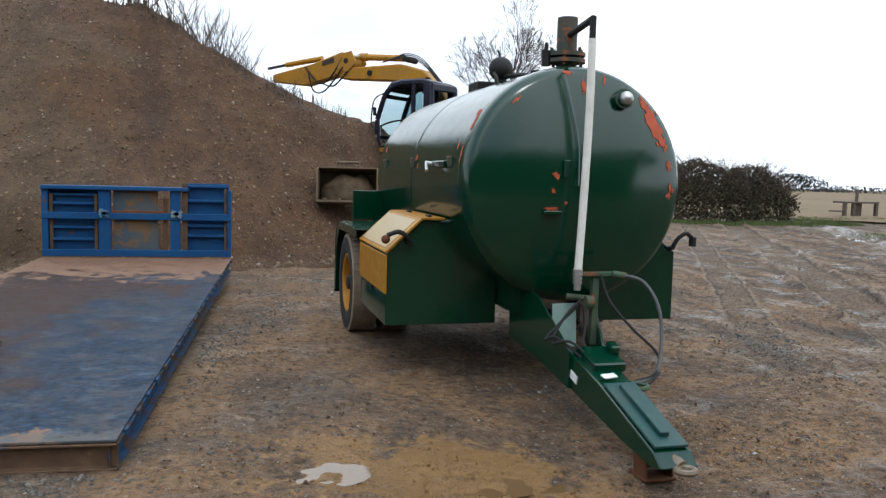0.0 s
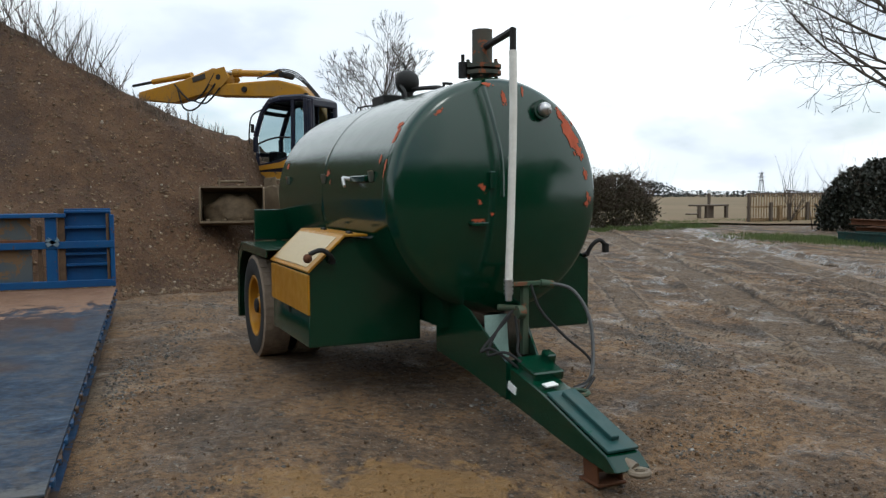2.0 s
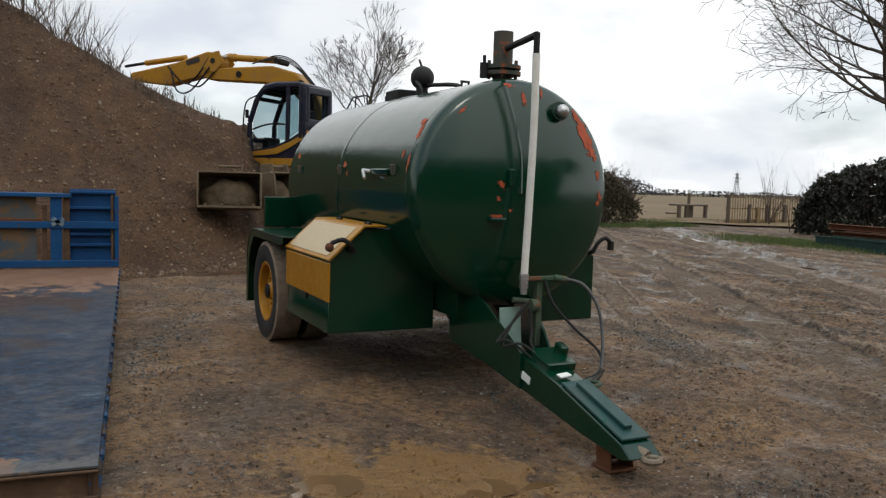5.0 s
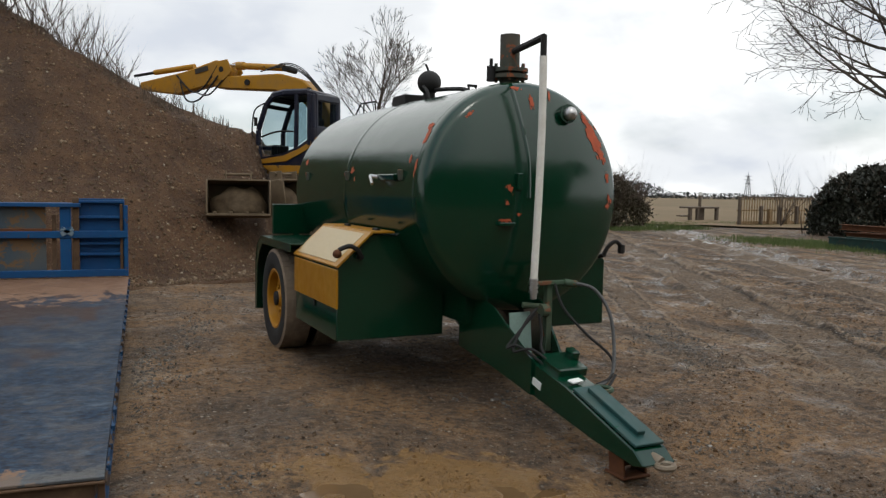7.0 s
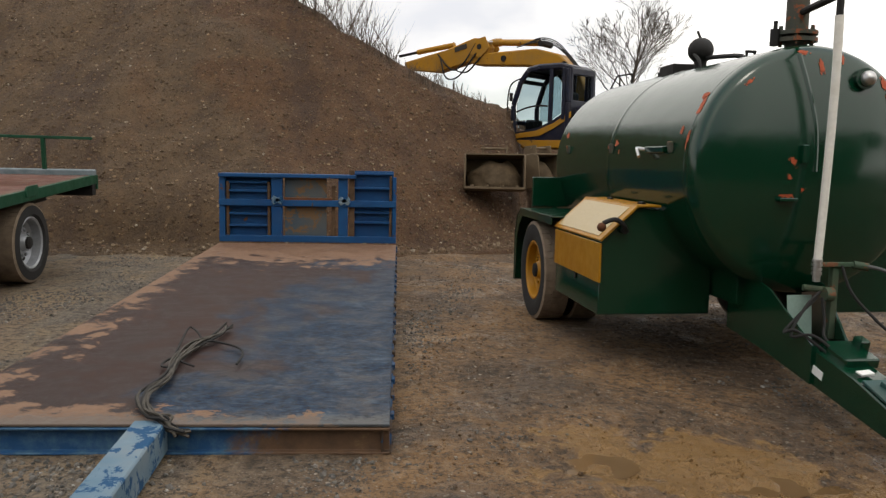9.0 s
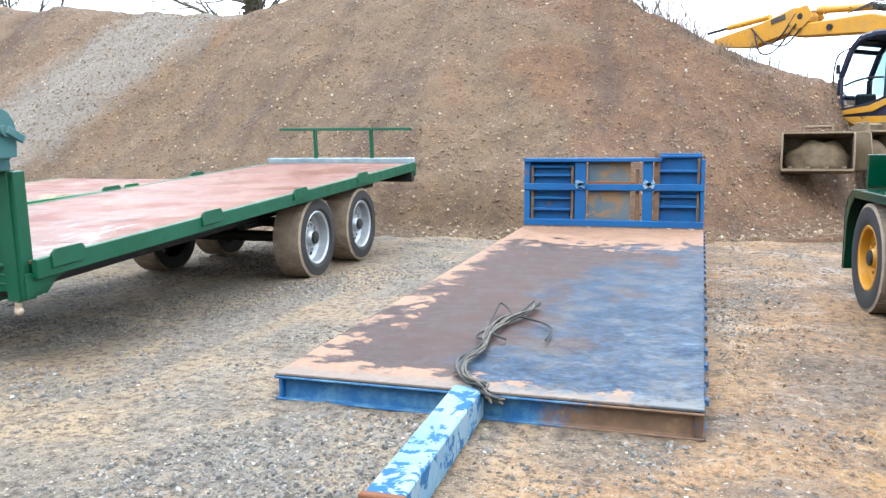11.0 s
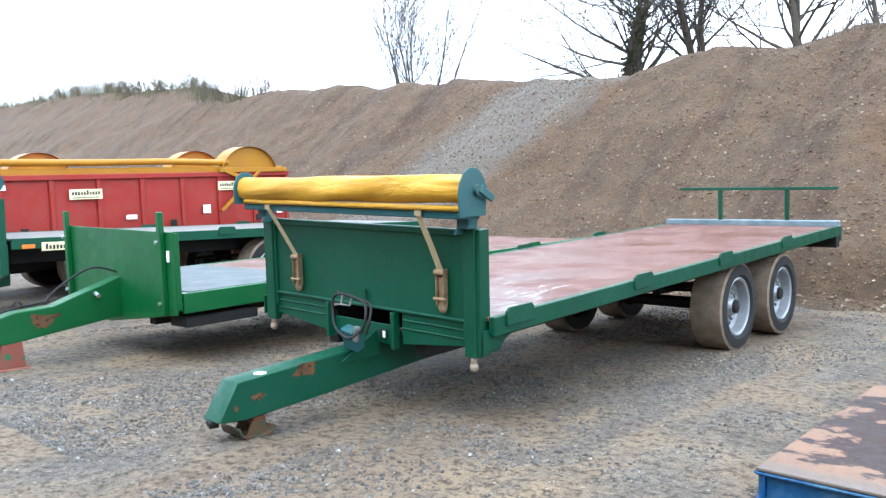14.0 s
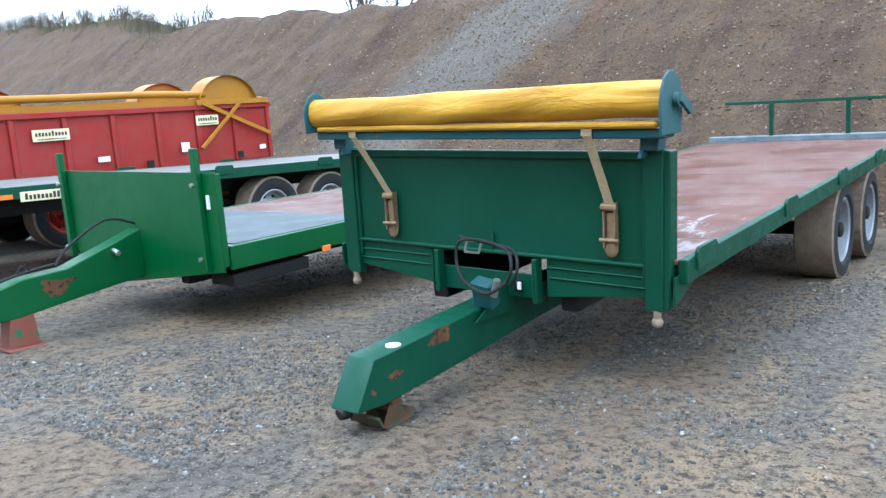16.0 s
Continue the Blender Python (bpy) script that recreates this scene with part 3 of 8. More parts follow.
def tube(bm, pts, r, seg=8, r_end=None):
    """A round tube along a smooth line through pts."""
    pts = [Vector(p) for p in pts]
    line = []
    for i in range(len(pts) - 1):
        p0, p1, p2, p3 = pts[max(i - 1, 0)], pts[i], pts[i + 1], pts[min(i + 2, len(pts) - 1)]
        for k in range(6):
            u = k / 6
            line.append(0.5 * (2 * p1 + (p2 - p0) * u + (2 * p0 - 5 * p1 + 4 * p2 - p3) * u * u + (3 * p1 - p0 - 3 * p2 + p3) * u ** 3))
    line.append(pts[-1])
    rings, side = [], None
    for i, p in enumerate(line):
        d = (line[min(i + 1, len(line) - 1)] - line[max(i - 1, 0)]).normalized()
        side = d.orthogonal().normalized() if side is None else (side - d * side.dot(d)).normalized()
        other = d.cross(side)
        rr = r if r_end is None else r + (r_end - r) * i / (len(line) - 1)
        rings.append([bm.verts.new(p + rr * (math.cos(a) * side + math.sin(a) * other)) for a in (2 * math.pi * k / seg for k in range(seg))])
    for a, b in zip(rings, rings[1:]):
        for k in range(seg):
            bm.faces.new((a[k], a[(k + 1) % seg], b[(k + 1) % seg], b[k]))
    bm.faces.new(rings[0]), bm.faces.new(rings[-1])
    return bm


def lathe(bm, profile, seg=48, m=None):
    """Profile points (radius, along) turned about the local x axis."""
    o = bmesh.new()
    rings = []
    for r, x in profile:
        if r < 1e-5:
            rings.append([o.verts.new((x, 0, 0))])
        else:
            rings.append([o.verts.new((x, r * math.cos(2 * math.pi * k / seg), r * math.sin(2 * math.pi * k / seg))) for k in range(seg)])
    for a, b in zip(rings, rings[1:]):
        for k in range(seg):
            q = (k + 1) % seg
            if len(a) == 1 and len(b) == 1:
                continue
            if len(a) == 1:
                o.faces.new((a[0], b[k], b[q]))
            elif len(b) == 1:
                o.faces.new((a[k], b[0], a[q]))
            else:
                o.faces.new((a[k], b[k], b[q], a[q]))
    if m is not None:
        o.transform(m)
    return merge(bm, o)


def wheel(parent, m, r, width, rim_mat, rim_r, tread=MUDDY_RUBBER, outward=1, studs=10, label=""):
    """One wheel: rim with studs under it, tyre with a muddy tread. The axle is the local x axis; outward is its outer side."""
    w = width / 2
    o = outward
    bm = bmesh.new()
    lathe(bm, [(rim_r * 0.98, -w * 0.8 * o), (rim_r * 1.03, -w * 0.86 * o), (r * 0.86, -w * 0.98 * o), (r * 0.93, -w * 0.96 * o), (r * 0.93, w * 0.96 * o), (r * 0.86, w * 0.98 * o), (r * 0.72, w * 1.0 * o), (rim_r * 1.05, w * 0.88 * o), (rim_r * 0.98, w * 0.8 * o)], 56, m)
    tyre = part("tyre", bm, RUBBER, parent, label or "worn black rubber tyre")
    bm = bmesh.new()
    n = 44
    prof = [(r * 0.925, -w * 0.95), (r * 0.985, -w * 0.86), (r * 0.985, w * 0.86), (r * 0.925, w * 0.95)]
    lathe(bm, prof, 56, m)
    for k in range(n):
        a = 2 * math.pi * k / n
        for off, ln in ((-0.66, 0.5), (0.0, 0.56), (0.66, 0.5)):
            aa = a + (math.pi / n if off == 0 else 0)
            q = m @ Matrix.Rotation(aa, 4, "X") @ pose(off * w * 0.9, 0, r * 0.985)
            box(bm, (0, 0, 0), (ln * w * 1.1, 2 * math.pi * r / n * 0.86, r * 0.014), bevel=0, m=q)
    part("tread", bm, tread, tyre, "tread caked with pale mud")
    bm = bmesh.new()
    s = rim_r
    lathe(bm, [(s * 1.04, w * 0.86 * o), (s * 1.0, w * 0.90 * o), (s * 0.93, w * 0.82 * o), (s * 0.90, w * 0.30 * o), (s * 0.72, w * 0.12 * o), (s * 0.50, w * 0.30 * o), (s * 0.34, w * 0.34 * o), (s * 0.30, w * 0.55 * o), (s * 0.22, w * 0.72 * o), (0, w * 0.74 * o)], 48, m)
    for k in range(studs):
        a = 2 * math.pi * k / studs
        rod(bm, m @ Vector((w * 0.22 * o, s * 0.5 * math.cos(a), s * 0.5 * math.sin(a))), m @ Vector((w * 0.46 * o, s * 0.5 * math.cos(a), s * 0.5 * math.sin(a))), s * 0.06, seg=6)
    rim = part("rim", bm, rim_mat, parent)
    for k in range(8 if studs else 0):
        a = 2 * math.pi * (k + 0.5) / 8
        bm = bmesh.new()
        c = Vector((w * 0.16 * o, s * 0.735 * math.cos(a), s * 0.735 * math.sin(a)))
        rod(bm, m @ (c - Vector((w * 0.1 * o, 0, 0))), m @ (c + Vector((w * 0.02 * o, 0, 0))), s * 0.095, seg=10)
        part("hand_hole", bm, DARK_STEEL, rim)
    bm = bmesh.new()
    lathe(bm, [(s * 0.26, w * 0.5 * o), (s * 0.24, w * 0.8 * o), (s * 0.16, w * 0.86 * o), (0, w * 0.87 * o)], 20, m)
    part("hub_cap", bm, DARK_STEEL, rim)
    return tyre


# ---- terrain ----
# along the heap: x, foot of the slope, height of the silhouette at y = 18.5
CREST = ((-62, 14.5, 7.8), (-43, 14.5, 7.3), (-34.5, 14.5, 6.6), (-32.5, 14.3, 6.45), (-30.8, 14.2, 5.8), (-27, 14, 5.85), (-22, 14, 5.5), (-15, 13.8, 5.05), (-12.2, 13.6, 4.75), (-11, 13.5, 5.12),
         (-7.3, 13.2, 5.14), (-5, 13.1, 5.1), (-3.4, 13.1, 4.95), (-2.25, 13.2, 4.28), (-1, 13.6, 3.65), (0.5, 14.3, 3.0), (1.3, 15.0, 2.72), (1.8, 17.0, 2.5), (2.4, 19.8, 2.2), (5, 21.5, 1.9), (8, 24, 1.2), (12, 27, 0.3))
HEAP_SLOPE = 0.86


def along_crest(x):
    xs = [c[0] for c in CREST]
    foot = float(np.interp(x, xs, [c[1] for c in CREST]))
    top, far = 5.0, 18.1
    for _ in range(5):
        tall = float(np.interp(-2.0 + (x + 2.0) * 18.1 / far, xs, [c[2] for c in CREST]))
        top = 1.65 + (tall - 1.65) * far / 18.1
        far = foot + top / HEAP_SLOPE - 0.4
    return foot, top


def ground_height(x, y):
    d = math.hypot(x, y)
    low = -0.055 * min(2.0, max(0.0, x)) - 0.085 * math.exp(-((x - 1.9) / 1.2) ** 2 - ((y - 4.3) / 1.0) ** 2)
    h = 0.035 * noise.noise((x * 0.25, y * 0.25, 1.0)) + 0.015 * noise.noise((x * 0.9, y * 0.9, 4.0))
    h *= min(1, max(0.25, (d - 3) / 12))
    if d > 45:
        h -= 0.006 * (d - 45)
    # wheel lanes of the track that runs off to the gate
    if x > 3 and y > 2:
        u = (x - 6.6) * 0.906 - (y - 6.6) * 0.4226
        w = (x - 6.6) * 0.4226 + (y - 6.6) * 0.906
        k = min(1.0, (x - 3) / 2)
        u += 0.10 * noise.noise((w * 0.5, 2.0, 3.0))
        smooth = max(0.0, 1 - abs(u + 0.42) / 0.5, 1 - abs(u - 2.75) / 0.45)
        h += k * (1 - smooth) * (0.020 * noise.noise((u * 2.6, w * 0.8, 6.0)) + 0.022 * noise.noise((x * 4.0, y * 4.0, 8.0)) + 0.018 * abs(noise.noise((x * 9.0, y * 9.0, 3.0))))
        # pushed-up lips of the wheel lanes, and lug prints beside them
        for c, half in ((-0.42, 0.44), (2.75, 0.42)):
            h += k * (0.075 * math.exp(-((abs(u - c) - half - 0.06) / 0.085) ** 2) * (0.75 + 0.7 * noise.noise((w * 2.2, c, 2.0))) - 0.030 * (1 if abs(u - c) < half else 0))
        for c in (0.55, 1.22, 3.75):
            near = abs(u - c)
            if near < 0.26:
                h -= k * 0.055 * max(0.0, math.sin(w * 21.0 + near * 14.0)) * min(1.0, max(0.0, 0.45 + 1.6 * noise.noise((u * 0.9, w * 0.35, c))))
    for px, py, w, l, depth in PUDDLES:
        q = ((x - px) / w) ** 2 + ((y - py) / l) ** 2
        if q < 6:
            h -= depth * math.exp(-q) * (1 + 1.3 * noise.noise((x * 4.5, y * 6.5, 3.0)) + 0.9 * noise.noise((x * 9, y * 11, 7.0)))
    if d < 14 or (x > 3 and d < 28):
        h += 0.014 * noise.noise((x * 2.6, y * 2.6, 9.0)) + 0.009 * noise.noise((x * 5.5, y * 5.5, 2.0))
        if y > 2.5 and x > -13:
            # trodden crumbs, rougher in the open mud than where the trailers stand
            k = 0.010 if x < -1 else 0.010 + 0.008 * min(1.0, (x + 1) / 4)
            if x > -0.9:
                h += 0.011 * noise.noise((x * 13.0, y * 13.0, 1.0)) + 0.014 * max(0.0, noise.noise((x * 6.0, y * 9.0, 15.0)))
            h += k * (noise.noise((x * 8.5, y * 8.5, 5.0)) + 0.7 * abs(noise.noise((x * 4.2, y * 4.2, 11.0)))) * (0.4 + 1.2 * max(0.0, 0.3 + noise.noise((x * 0.9, y * 0.9, 6.0))))
    return h + low


# x, y, half width, half length, depth
PUDDLES = ((0.10, 4.42, 0.24, 0.17, 0.05), (0.85, 4.34, 0.34, 0.17, 0.045), (1.35, 4.36, 0.22, 0.15, 0.04), (16.9, 24.6, 1.0, 0.5, 0.07), (17.5, 22.6, 0.9, 0.6, 0.07), (17.0, 20.4, 0.5, 0.8, 0.07), (16.2, 18.5, 0.35, 0.8, 0.06), (15.4, 16.6, 0.3, 0.8, 0.06), (13.8, 13.9, 0.25, 0.7, 0.05), (14.6, 15.2, 0.25, 0.6, 0.05))


def heap_height(x, y):
    foot, top = along_crest(x)
    up = (y - foot) * HEAP_SLOPE
    # dug face: the foot stands steep between the trailer and the flat bed
    cut = max(0.0, 1 - ((x + 4.2) / 4.2) ** 2)
    if cut > 0 and up > 0:
        up += cut * 0.75 * (1 - math.exp(-up / 0.22)) * math.exp(-up / 2.6)
    lump = 0.28 * noise.fractal((x * 0.35, y * 0.35, 2.0), 0.9, 2.1, 4) + 0.06 * noise.noise((x * 2.2, y * 2.2, 7.0)) + 0.03 * noise.noise((x * 6, y * 6, 3.0))
    k = min(1.0, max(0.0, up / max(top, 0.1)))
    h = up if up < top else top - 0.02 * (up - top)
    # soften the foot and the brow
    if -0.6 < up < 0.6:
        h = (up + 0.6) ** 2 / 2.4
    if abs(up - top) < 0.5:
        v = up - top
        h = top + v - (v + 0.5) ** 2 / 2.0 if v < 0.5 else top
    elif up >= top:
        h = top - 0.02 * (up - top)
    h += lump * (0.25 + 0.75 * math.sin(math.pi * min(k, 0.5)))
    # gully slips down the face
    h -= 0.22 * max(0, noise.noise((x * 0.5 + y * 0.12, 3.0, 5.0))) * math.sin(math.pi * k) if up > 0 else 0
    return h if up > -0.6 else -0.3 + 0.1 * up


def grid_mesh(name, xs, ys, fn, mat, drop=None):
    verts = [(x, y, fn(x, y)) for y in ys for x in xs]
    n = len(xs)
    faces = [(j * n + i, j * n + i + 1, (j + 1) * n + i + 1, (j + 1) * n + i) for j in range(len(ys) - 1) for i in range(n - 1)]
    me = bpy.data.meshes.new(name)
    me.from_pydata(verts, [], faces)
    me.materials.append(mat)
    me.shade_smooth()
    return new(name, me)


def spread(lo, hi, step, far_lo, far_hi, grow=1.35):
    mid = list(np.arange(lo, hi + 1e-6, step))
    out, s, v = [], step, hi
    while v < far_hi:
        s *= grow
        v += s
        out.append(v)
    before, s, v = [], step, lo
    while v > far_lo:
        s *= grow
        v -= s
        before.insert(0, v)
    return before + mid + out


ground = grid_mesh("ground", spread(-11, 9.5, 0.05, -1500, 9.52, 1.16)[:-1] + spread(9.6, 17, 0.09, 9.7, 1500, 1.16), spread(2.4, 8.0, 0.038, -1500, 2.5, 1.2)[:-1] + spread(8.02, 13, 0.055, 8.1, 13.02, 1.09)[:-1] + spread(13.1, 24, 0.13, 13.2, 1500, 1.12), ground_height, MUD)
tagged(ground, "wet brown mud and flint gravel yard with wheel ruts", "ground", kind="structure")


def unseen_bank_height(x, y):
    """An unseen grassed earth bank, added to close the yard behind the viewer and darken fill and reflections."""
    d = math.hypot(x * 0.55, y + 1.0) - 9.5
    k = min(1.0, max(0.0, d / 4.5))
    k = k * k * (3 - 2 * k) * (1 if y < 3 else max(0.0, 1 - (y - 3) / 3))
    return -0.12 + 7.5 * k + 0.25 * k * noise.noise((x * 0.3, y * 0.3, 5.0))


bank = grid_mesh("bank", list(np.arange(-42, 42.1, 1.0)), list(np.arange(-30, -4.9, 0.8)), unseen_bank_height, plain("unseen_bank_turf", (0.030, 0.036, 0.014), (0.045, 0.040, 0.020), 0.6, (0.9, 1.0), 0, 0.8, 12))
tagged(bank, "unseen grassed earth bank added behind the viewer to dim reflections", "bank", kind="structure")
heap = grid_mesh("spoil_heap", spread(-20, 6, 0.13, -110, 12, 1.03), list(np.arange(12.2, 21.6, 0.13)) + list(np.arange(21.8, 27, 0.25)) + [29, 32, 40], heap_height, HEAP)
tagged(heap, "high steep bank of brown flint spoil", "spoil heap", kind="structure")

# ---- slurry tanker ----
TANK = pose(2.06, 6.13, 0, 0, 0, 5.0)
TANK_R, TANK_Z, TANK_L = 0.905, 1.52, 3.36
ALONG_Y = Matrix.Rotation(radians(90), 4, "Z")


def slurry_tanker():
    root = thing("slurry_tanker", TANK, "dark green slurry tanker on two wheels with orange rust patches", "slurry tanker")
    r, z = TANK_R, TANK_Z
    bm = bmesh.new()
    # dished end: shallow crown, tight knuckle, short flange
    crown, knuckle, rim_y = 2.1, 0.13, 0.02
    lean = math.asin((r - knuckle) / (crown - knuckle))
    centre = rim_y + (crown - knuckle) * math.cos(lean)
    prof = [(crown * math.sin(a), centre - crown * math.cos(a)) for a in (lean * k / 14 for k in range(15))]
    prof += [(r - knuckle + knuckle * math.sin(a), rim_y - knuckle * math.cos(a)) for a in (lean + (math.pi / 2 - lean) * k / 8 for k in range(1, 9))]
    lathe(bm, prof + [(r, 0.05)], 96, Matrix.Translation((0, 0, z)) @ ALONG_Y)
    head = part("front_head", bm, TANK_GREEN, root, "domed dark green tank end with orange rust patches")
    bm = bmesh.new()
    lathe(bm, [(r * 0.994, 0.05), (r * 0.994, 0.056), (r, 0.062), (r, 0.08), (r, 0.5), (r, 1.1), (r, 1.59), (r, 1.62), (r + 0.004, 1.63), (r + 0.004, 1.66), (r, 1.67), (r, 1.70), (r, 2.3), (r, 2.9), (r, TANK_L - 0.06), (r, TANK_L - 0.02), (r * 0.985, TANK_L + 0.03)] + [(r * 0.955 * math.cos(a), TANK_L + 0.06 + 0.34 * math.sin(a)) for a in (radians(d) for d in range(8, 90, 10))] + [(0, TANK_L + 0.40)], 96, Matrix.Translation((0, 0, z)) @ ALONG_Y)
    part("tank_barrel", bm, TANK_GREEN, root)
    # rust patches on the dome, slightly proud
    random.seed(5)
    def on_head(x, dz):
        rho = min(r - 0.002, math.hypot(x, dz))
        if rho < crown * math.sin(lean):
            return Vector((x, centre - math.sqrt(crown ** 2 - rho ** 2), z + dz))
        return Vector((x, rim_y - math.sqrt(max(0.0, knuckle ** 2 - (rho - r + knuckle) ** 2)), z + dz))
    def patch(cx, cz, w, h, n, tilt, crumbs=4):
        """A ragged flaked spot with a few crumbs round it."""
        bm = bmesh.new()
        c, s = math.cos(tilt), math.sin(tilt)
        spots = [(cx, cz, w, h, 44)]
        for _ in range(crumbs):
            a = random.uniform(0, 6.28)
            u, v = 1.35 * w * math.cos(a), 1.2 * h * math.sin(a)
            q = random.uniform(0.1, 0.28)
            spots.append((cx + u * c - v * s, cz + u * s + v * c, w * q, (w + h) / 2 * q, 9))
        for px, pz, pw, ph, n in spots:
            key = random.uniform(0, 50)
            ring = []
            for k in range(n):
                a = 2 * math.pi * k / n
                f = 0.85 + 0.55 * noise.noise((key, 1.6 * math.cos(a), 1.6 * math.sin(a))) + 0.35 * noise.noise((key, 6 * math.cos(a), 6 * math.sin(a)))
                u, v = pw * f * math.cos(a), ph * f * math.sin(a)
                ring.append((px + u * c - v * s, pz + u * s + v * c))
            layers = [[bm.verts.new(on_head(px + (x - px) * g, pz + (q - pz) * g) + Vector((0, -0.004, 0))) for x, q in ring] for g in (1.0, 0.66, 0.33)]
            mid = bm.verts.new(on_head(px, pz) + Vector((0, -0.004, 0)))
            for outer, inner in zip(layers, layers[1:]):
                for k in range(n):
                    bm.faces.new((outer[k], outer[(k + 1) % n], inner[(k + 1) % n], inner[k]))
            for k in range(n):
                bm.faces.new((layers[-1][k], layers[-1][(k + 1) % n], mid))
        part("rust_patch", bm, PRIMER, head, "orange primer showing through")
    patch(0.60, 0.50, 0.055, 0.19, 22, 0.5)
    patch(0.52, 0.63, 0.03, 0.05, 11, 0.7)
    patch(0.67, 0.36, 0.03, 0.06, 11, 0.3)
    patch(0.745, 0.17, 0.022, 0.045, 9, 0.2)
    patch(0.77, 0.0, 0.016, 0.035, 9, 0.1)
    patch(0.76, -0.06, 0.028, 0.022, 9, 0.1)
    patch(0.80, -0.02, 0.012, 0.02, 7, 0.1)
    patch(0.18, 0.80, 0.012, 0.04, 7, -0.2)
    patch(-0.52, 0.62, 0.03, 0.012, 8, 0.6)
    patch(-0.24, 0.07, 0.022, 0.045, 9, 0.2)
    patch(-0.26, -0.04, 0.014, 0.025, 7, 0)
    patch(-0.27, -0.17, 0.05, 0.012, 8, 0.0)
    patch(-0.16, -0.13, 0.016, 0.012, 7, 0.4)
    patch(0.0, 0.74, 0.02, 0.05, 8, 0)
    patch(-0.12, 0.84, 0.04, 0.015, 8, 0)
    # ridge of an old seam down the dome
    bm = bmesh.new()
    tube(bm, [on_head(-0.15, 0.82) + Vector((0, 0.01, 0)), on_head(-0.12, 0.6) + Vector((0, 0.012, 0)), on_head(-0.08, 0.3) + Vector((0, 0.012, 0)), on_head(-0.08, 0.0) + Vector((0, 0.01, 0))], 0.022, 8)
    part("seam", bm, TANK_GREEN, head)
    bm = bmesh.new()
    box(bm, on_head(-0.17, 0.12) + Vector((0, -0.01, 0)), (0.05, 0.05, 0.13))
    part("lug", bm, TANK_GREEN, head)
    bm = bmesh.new()
    box(bm, on_head(-0.27, -0.20) + Vector((0, -0.02, 0)), (0.14, 0.06, 0.028))
    part("step_bracket", bm, TANK_GREEN, head)
    bm = bmesh.new()
    q = on_head(0.31, 0.65)
    rod(bm, q + Vector((0, 0.08, 0)), q + Vector((0, -0.05, 0.01)), 0.075, seg=20)
    collar = part("sight_glass_collar", bm, TANK_GREEN, head)
    bm = bmesh.new()
    bmesh.ops.create_uvsphere(bm, u_segments=16, v_segments=10, radius=0.055, matrix=Matrix.Translation(q + Vector((0.01, -0.06, 0.01))))
    part("sight_glass", bm, CHROME, collar, "grey glass dome")
    # vent stack and pipe
    bm = bmesh.new()
    sx, sy = 0.0, 0.21
    rod(bm, (sx, sy, z + r - 0.03), (sx, sy, 2.82), 0.08, seg=24)
    rod(bm, (sx, sy, 2.47), (sx, sy, 2.50), 0.15, seg=24)
    rod(bm, (sx, sy, 2.52), (sx, sy, 2.55), 0.15, seg=24)
    for k in range(6):
        a = k * math.pi / 3
        rod(bm, (sx + 0.125 * math.cos(a), sy + 0.125 * math.sin(a), 2.45), (sx + 0.125 * math.cos(a), sy + 0.125 * math.sin(a), 2.585), 0.014, seg=6)
    stack = part("vent_pipe", bm, STACK_PAINT, root, "rusty green vent stack with a bolted flange")
    bm = bmesh.new()
    rod(bm, (sx - 0.17, sy, 2.44), (sx - 0.17, sy, 2.56), 0.035, seg=12)
    rod(bm, (sx - 0.17, sy, 2.56), (sx - 0.17, sy, 2.62), 0.015, seg=8)
    part("bleed_valve", bm, DARK_STEEL, root)
    bm = bmesh.new()
    tube(bm, [(sx, sy - 0.04, 2.68), (-0.04, -0.12, 2.69), (-0.08, -0.42, 2.70)], 0.026, 10)
    tube(bm, [(-0.08, -0.42, 2.715), (-0.08, -0.42, 2.65), (-0.08, -0.42, 2.52)], 0.024, 10)
    part("elbow_pipe", bm, DARK_STEEL, stack)
    bm = bmesh.new()
    tube(bm, [(-0.08, -0.42, 2.56), (-0.083, -0.43, 2.1), (-0.10, -0.435, 1.5), (-0.125, -0.44, 0.92)], 0.029, 12)
    part("white_pipe", bm, PLASTIC, root, "dirty white plastic pipe")
    bm = bmesh.new()
    for k in range(4):
        rod(bm, (-0.126, -0.44, 0.925 - 0.03 * k), (-0.126, -0.44, 0.907 - 0.03 * k), 0.035, seg=12)
    rod(bm, (-0.126, -0.44, 0.93), (-0.126, -0.44, 0.77), 0.026, seg=12)
    part("hose_tail", bm, CHROME, root, "ribbed bright steel hose tail")
    # top fittings
    bm = bmesh.new()
    box(bm, (-0.02, 2.2, z + r + 0.03), (0.26, 0.34, 0.12), bevel=0.01)
    part("hatch_box", bm, DARK_STEEL, root)
    bm = bmesh.new()
    bmesh.ops.create_uvsphere(bm, u_segments=24, v_segments=14, radius=0.118, matrix=Matrix.Translation((0.0, 1.78, 2.61)) @ Matrix.Diagonal((1, 1, 1.0, 1)))
    rod(bm, (0.0, 1.78, 2.70), (-0.02, 1.82, 2.79), 0.012, seg=8)
    rod(bm, (0.0, 1.78, 2.52), (0.0, 1.78, z + r - 0.02), 0.06, seg=14)
    part("float_valve", bm, DARK_STEEL, root, "round dark trap valve")
    bm = bmesh.new()
    tube(bm, [(0.02, 1.74, 2.53), (0.03, 1.5, 2.52), (0.04, 1.1, 2.48), (0.04, 0.95, 2.42)], 0.02, 8)
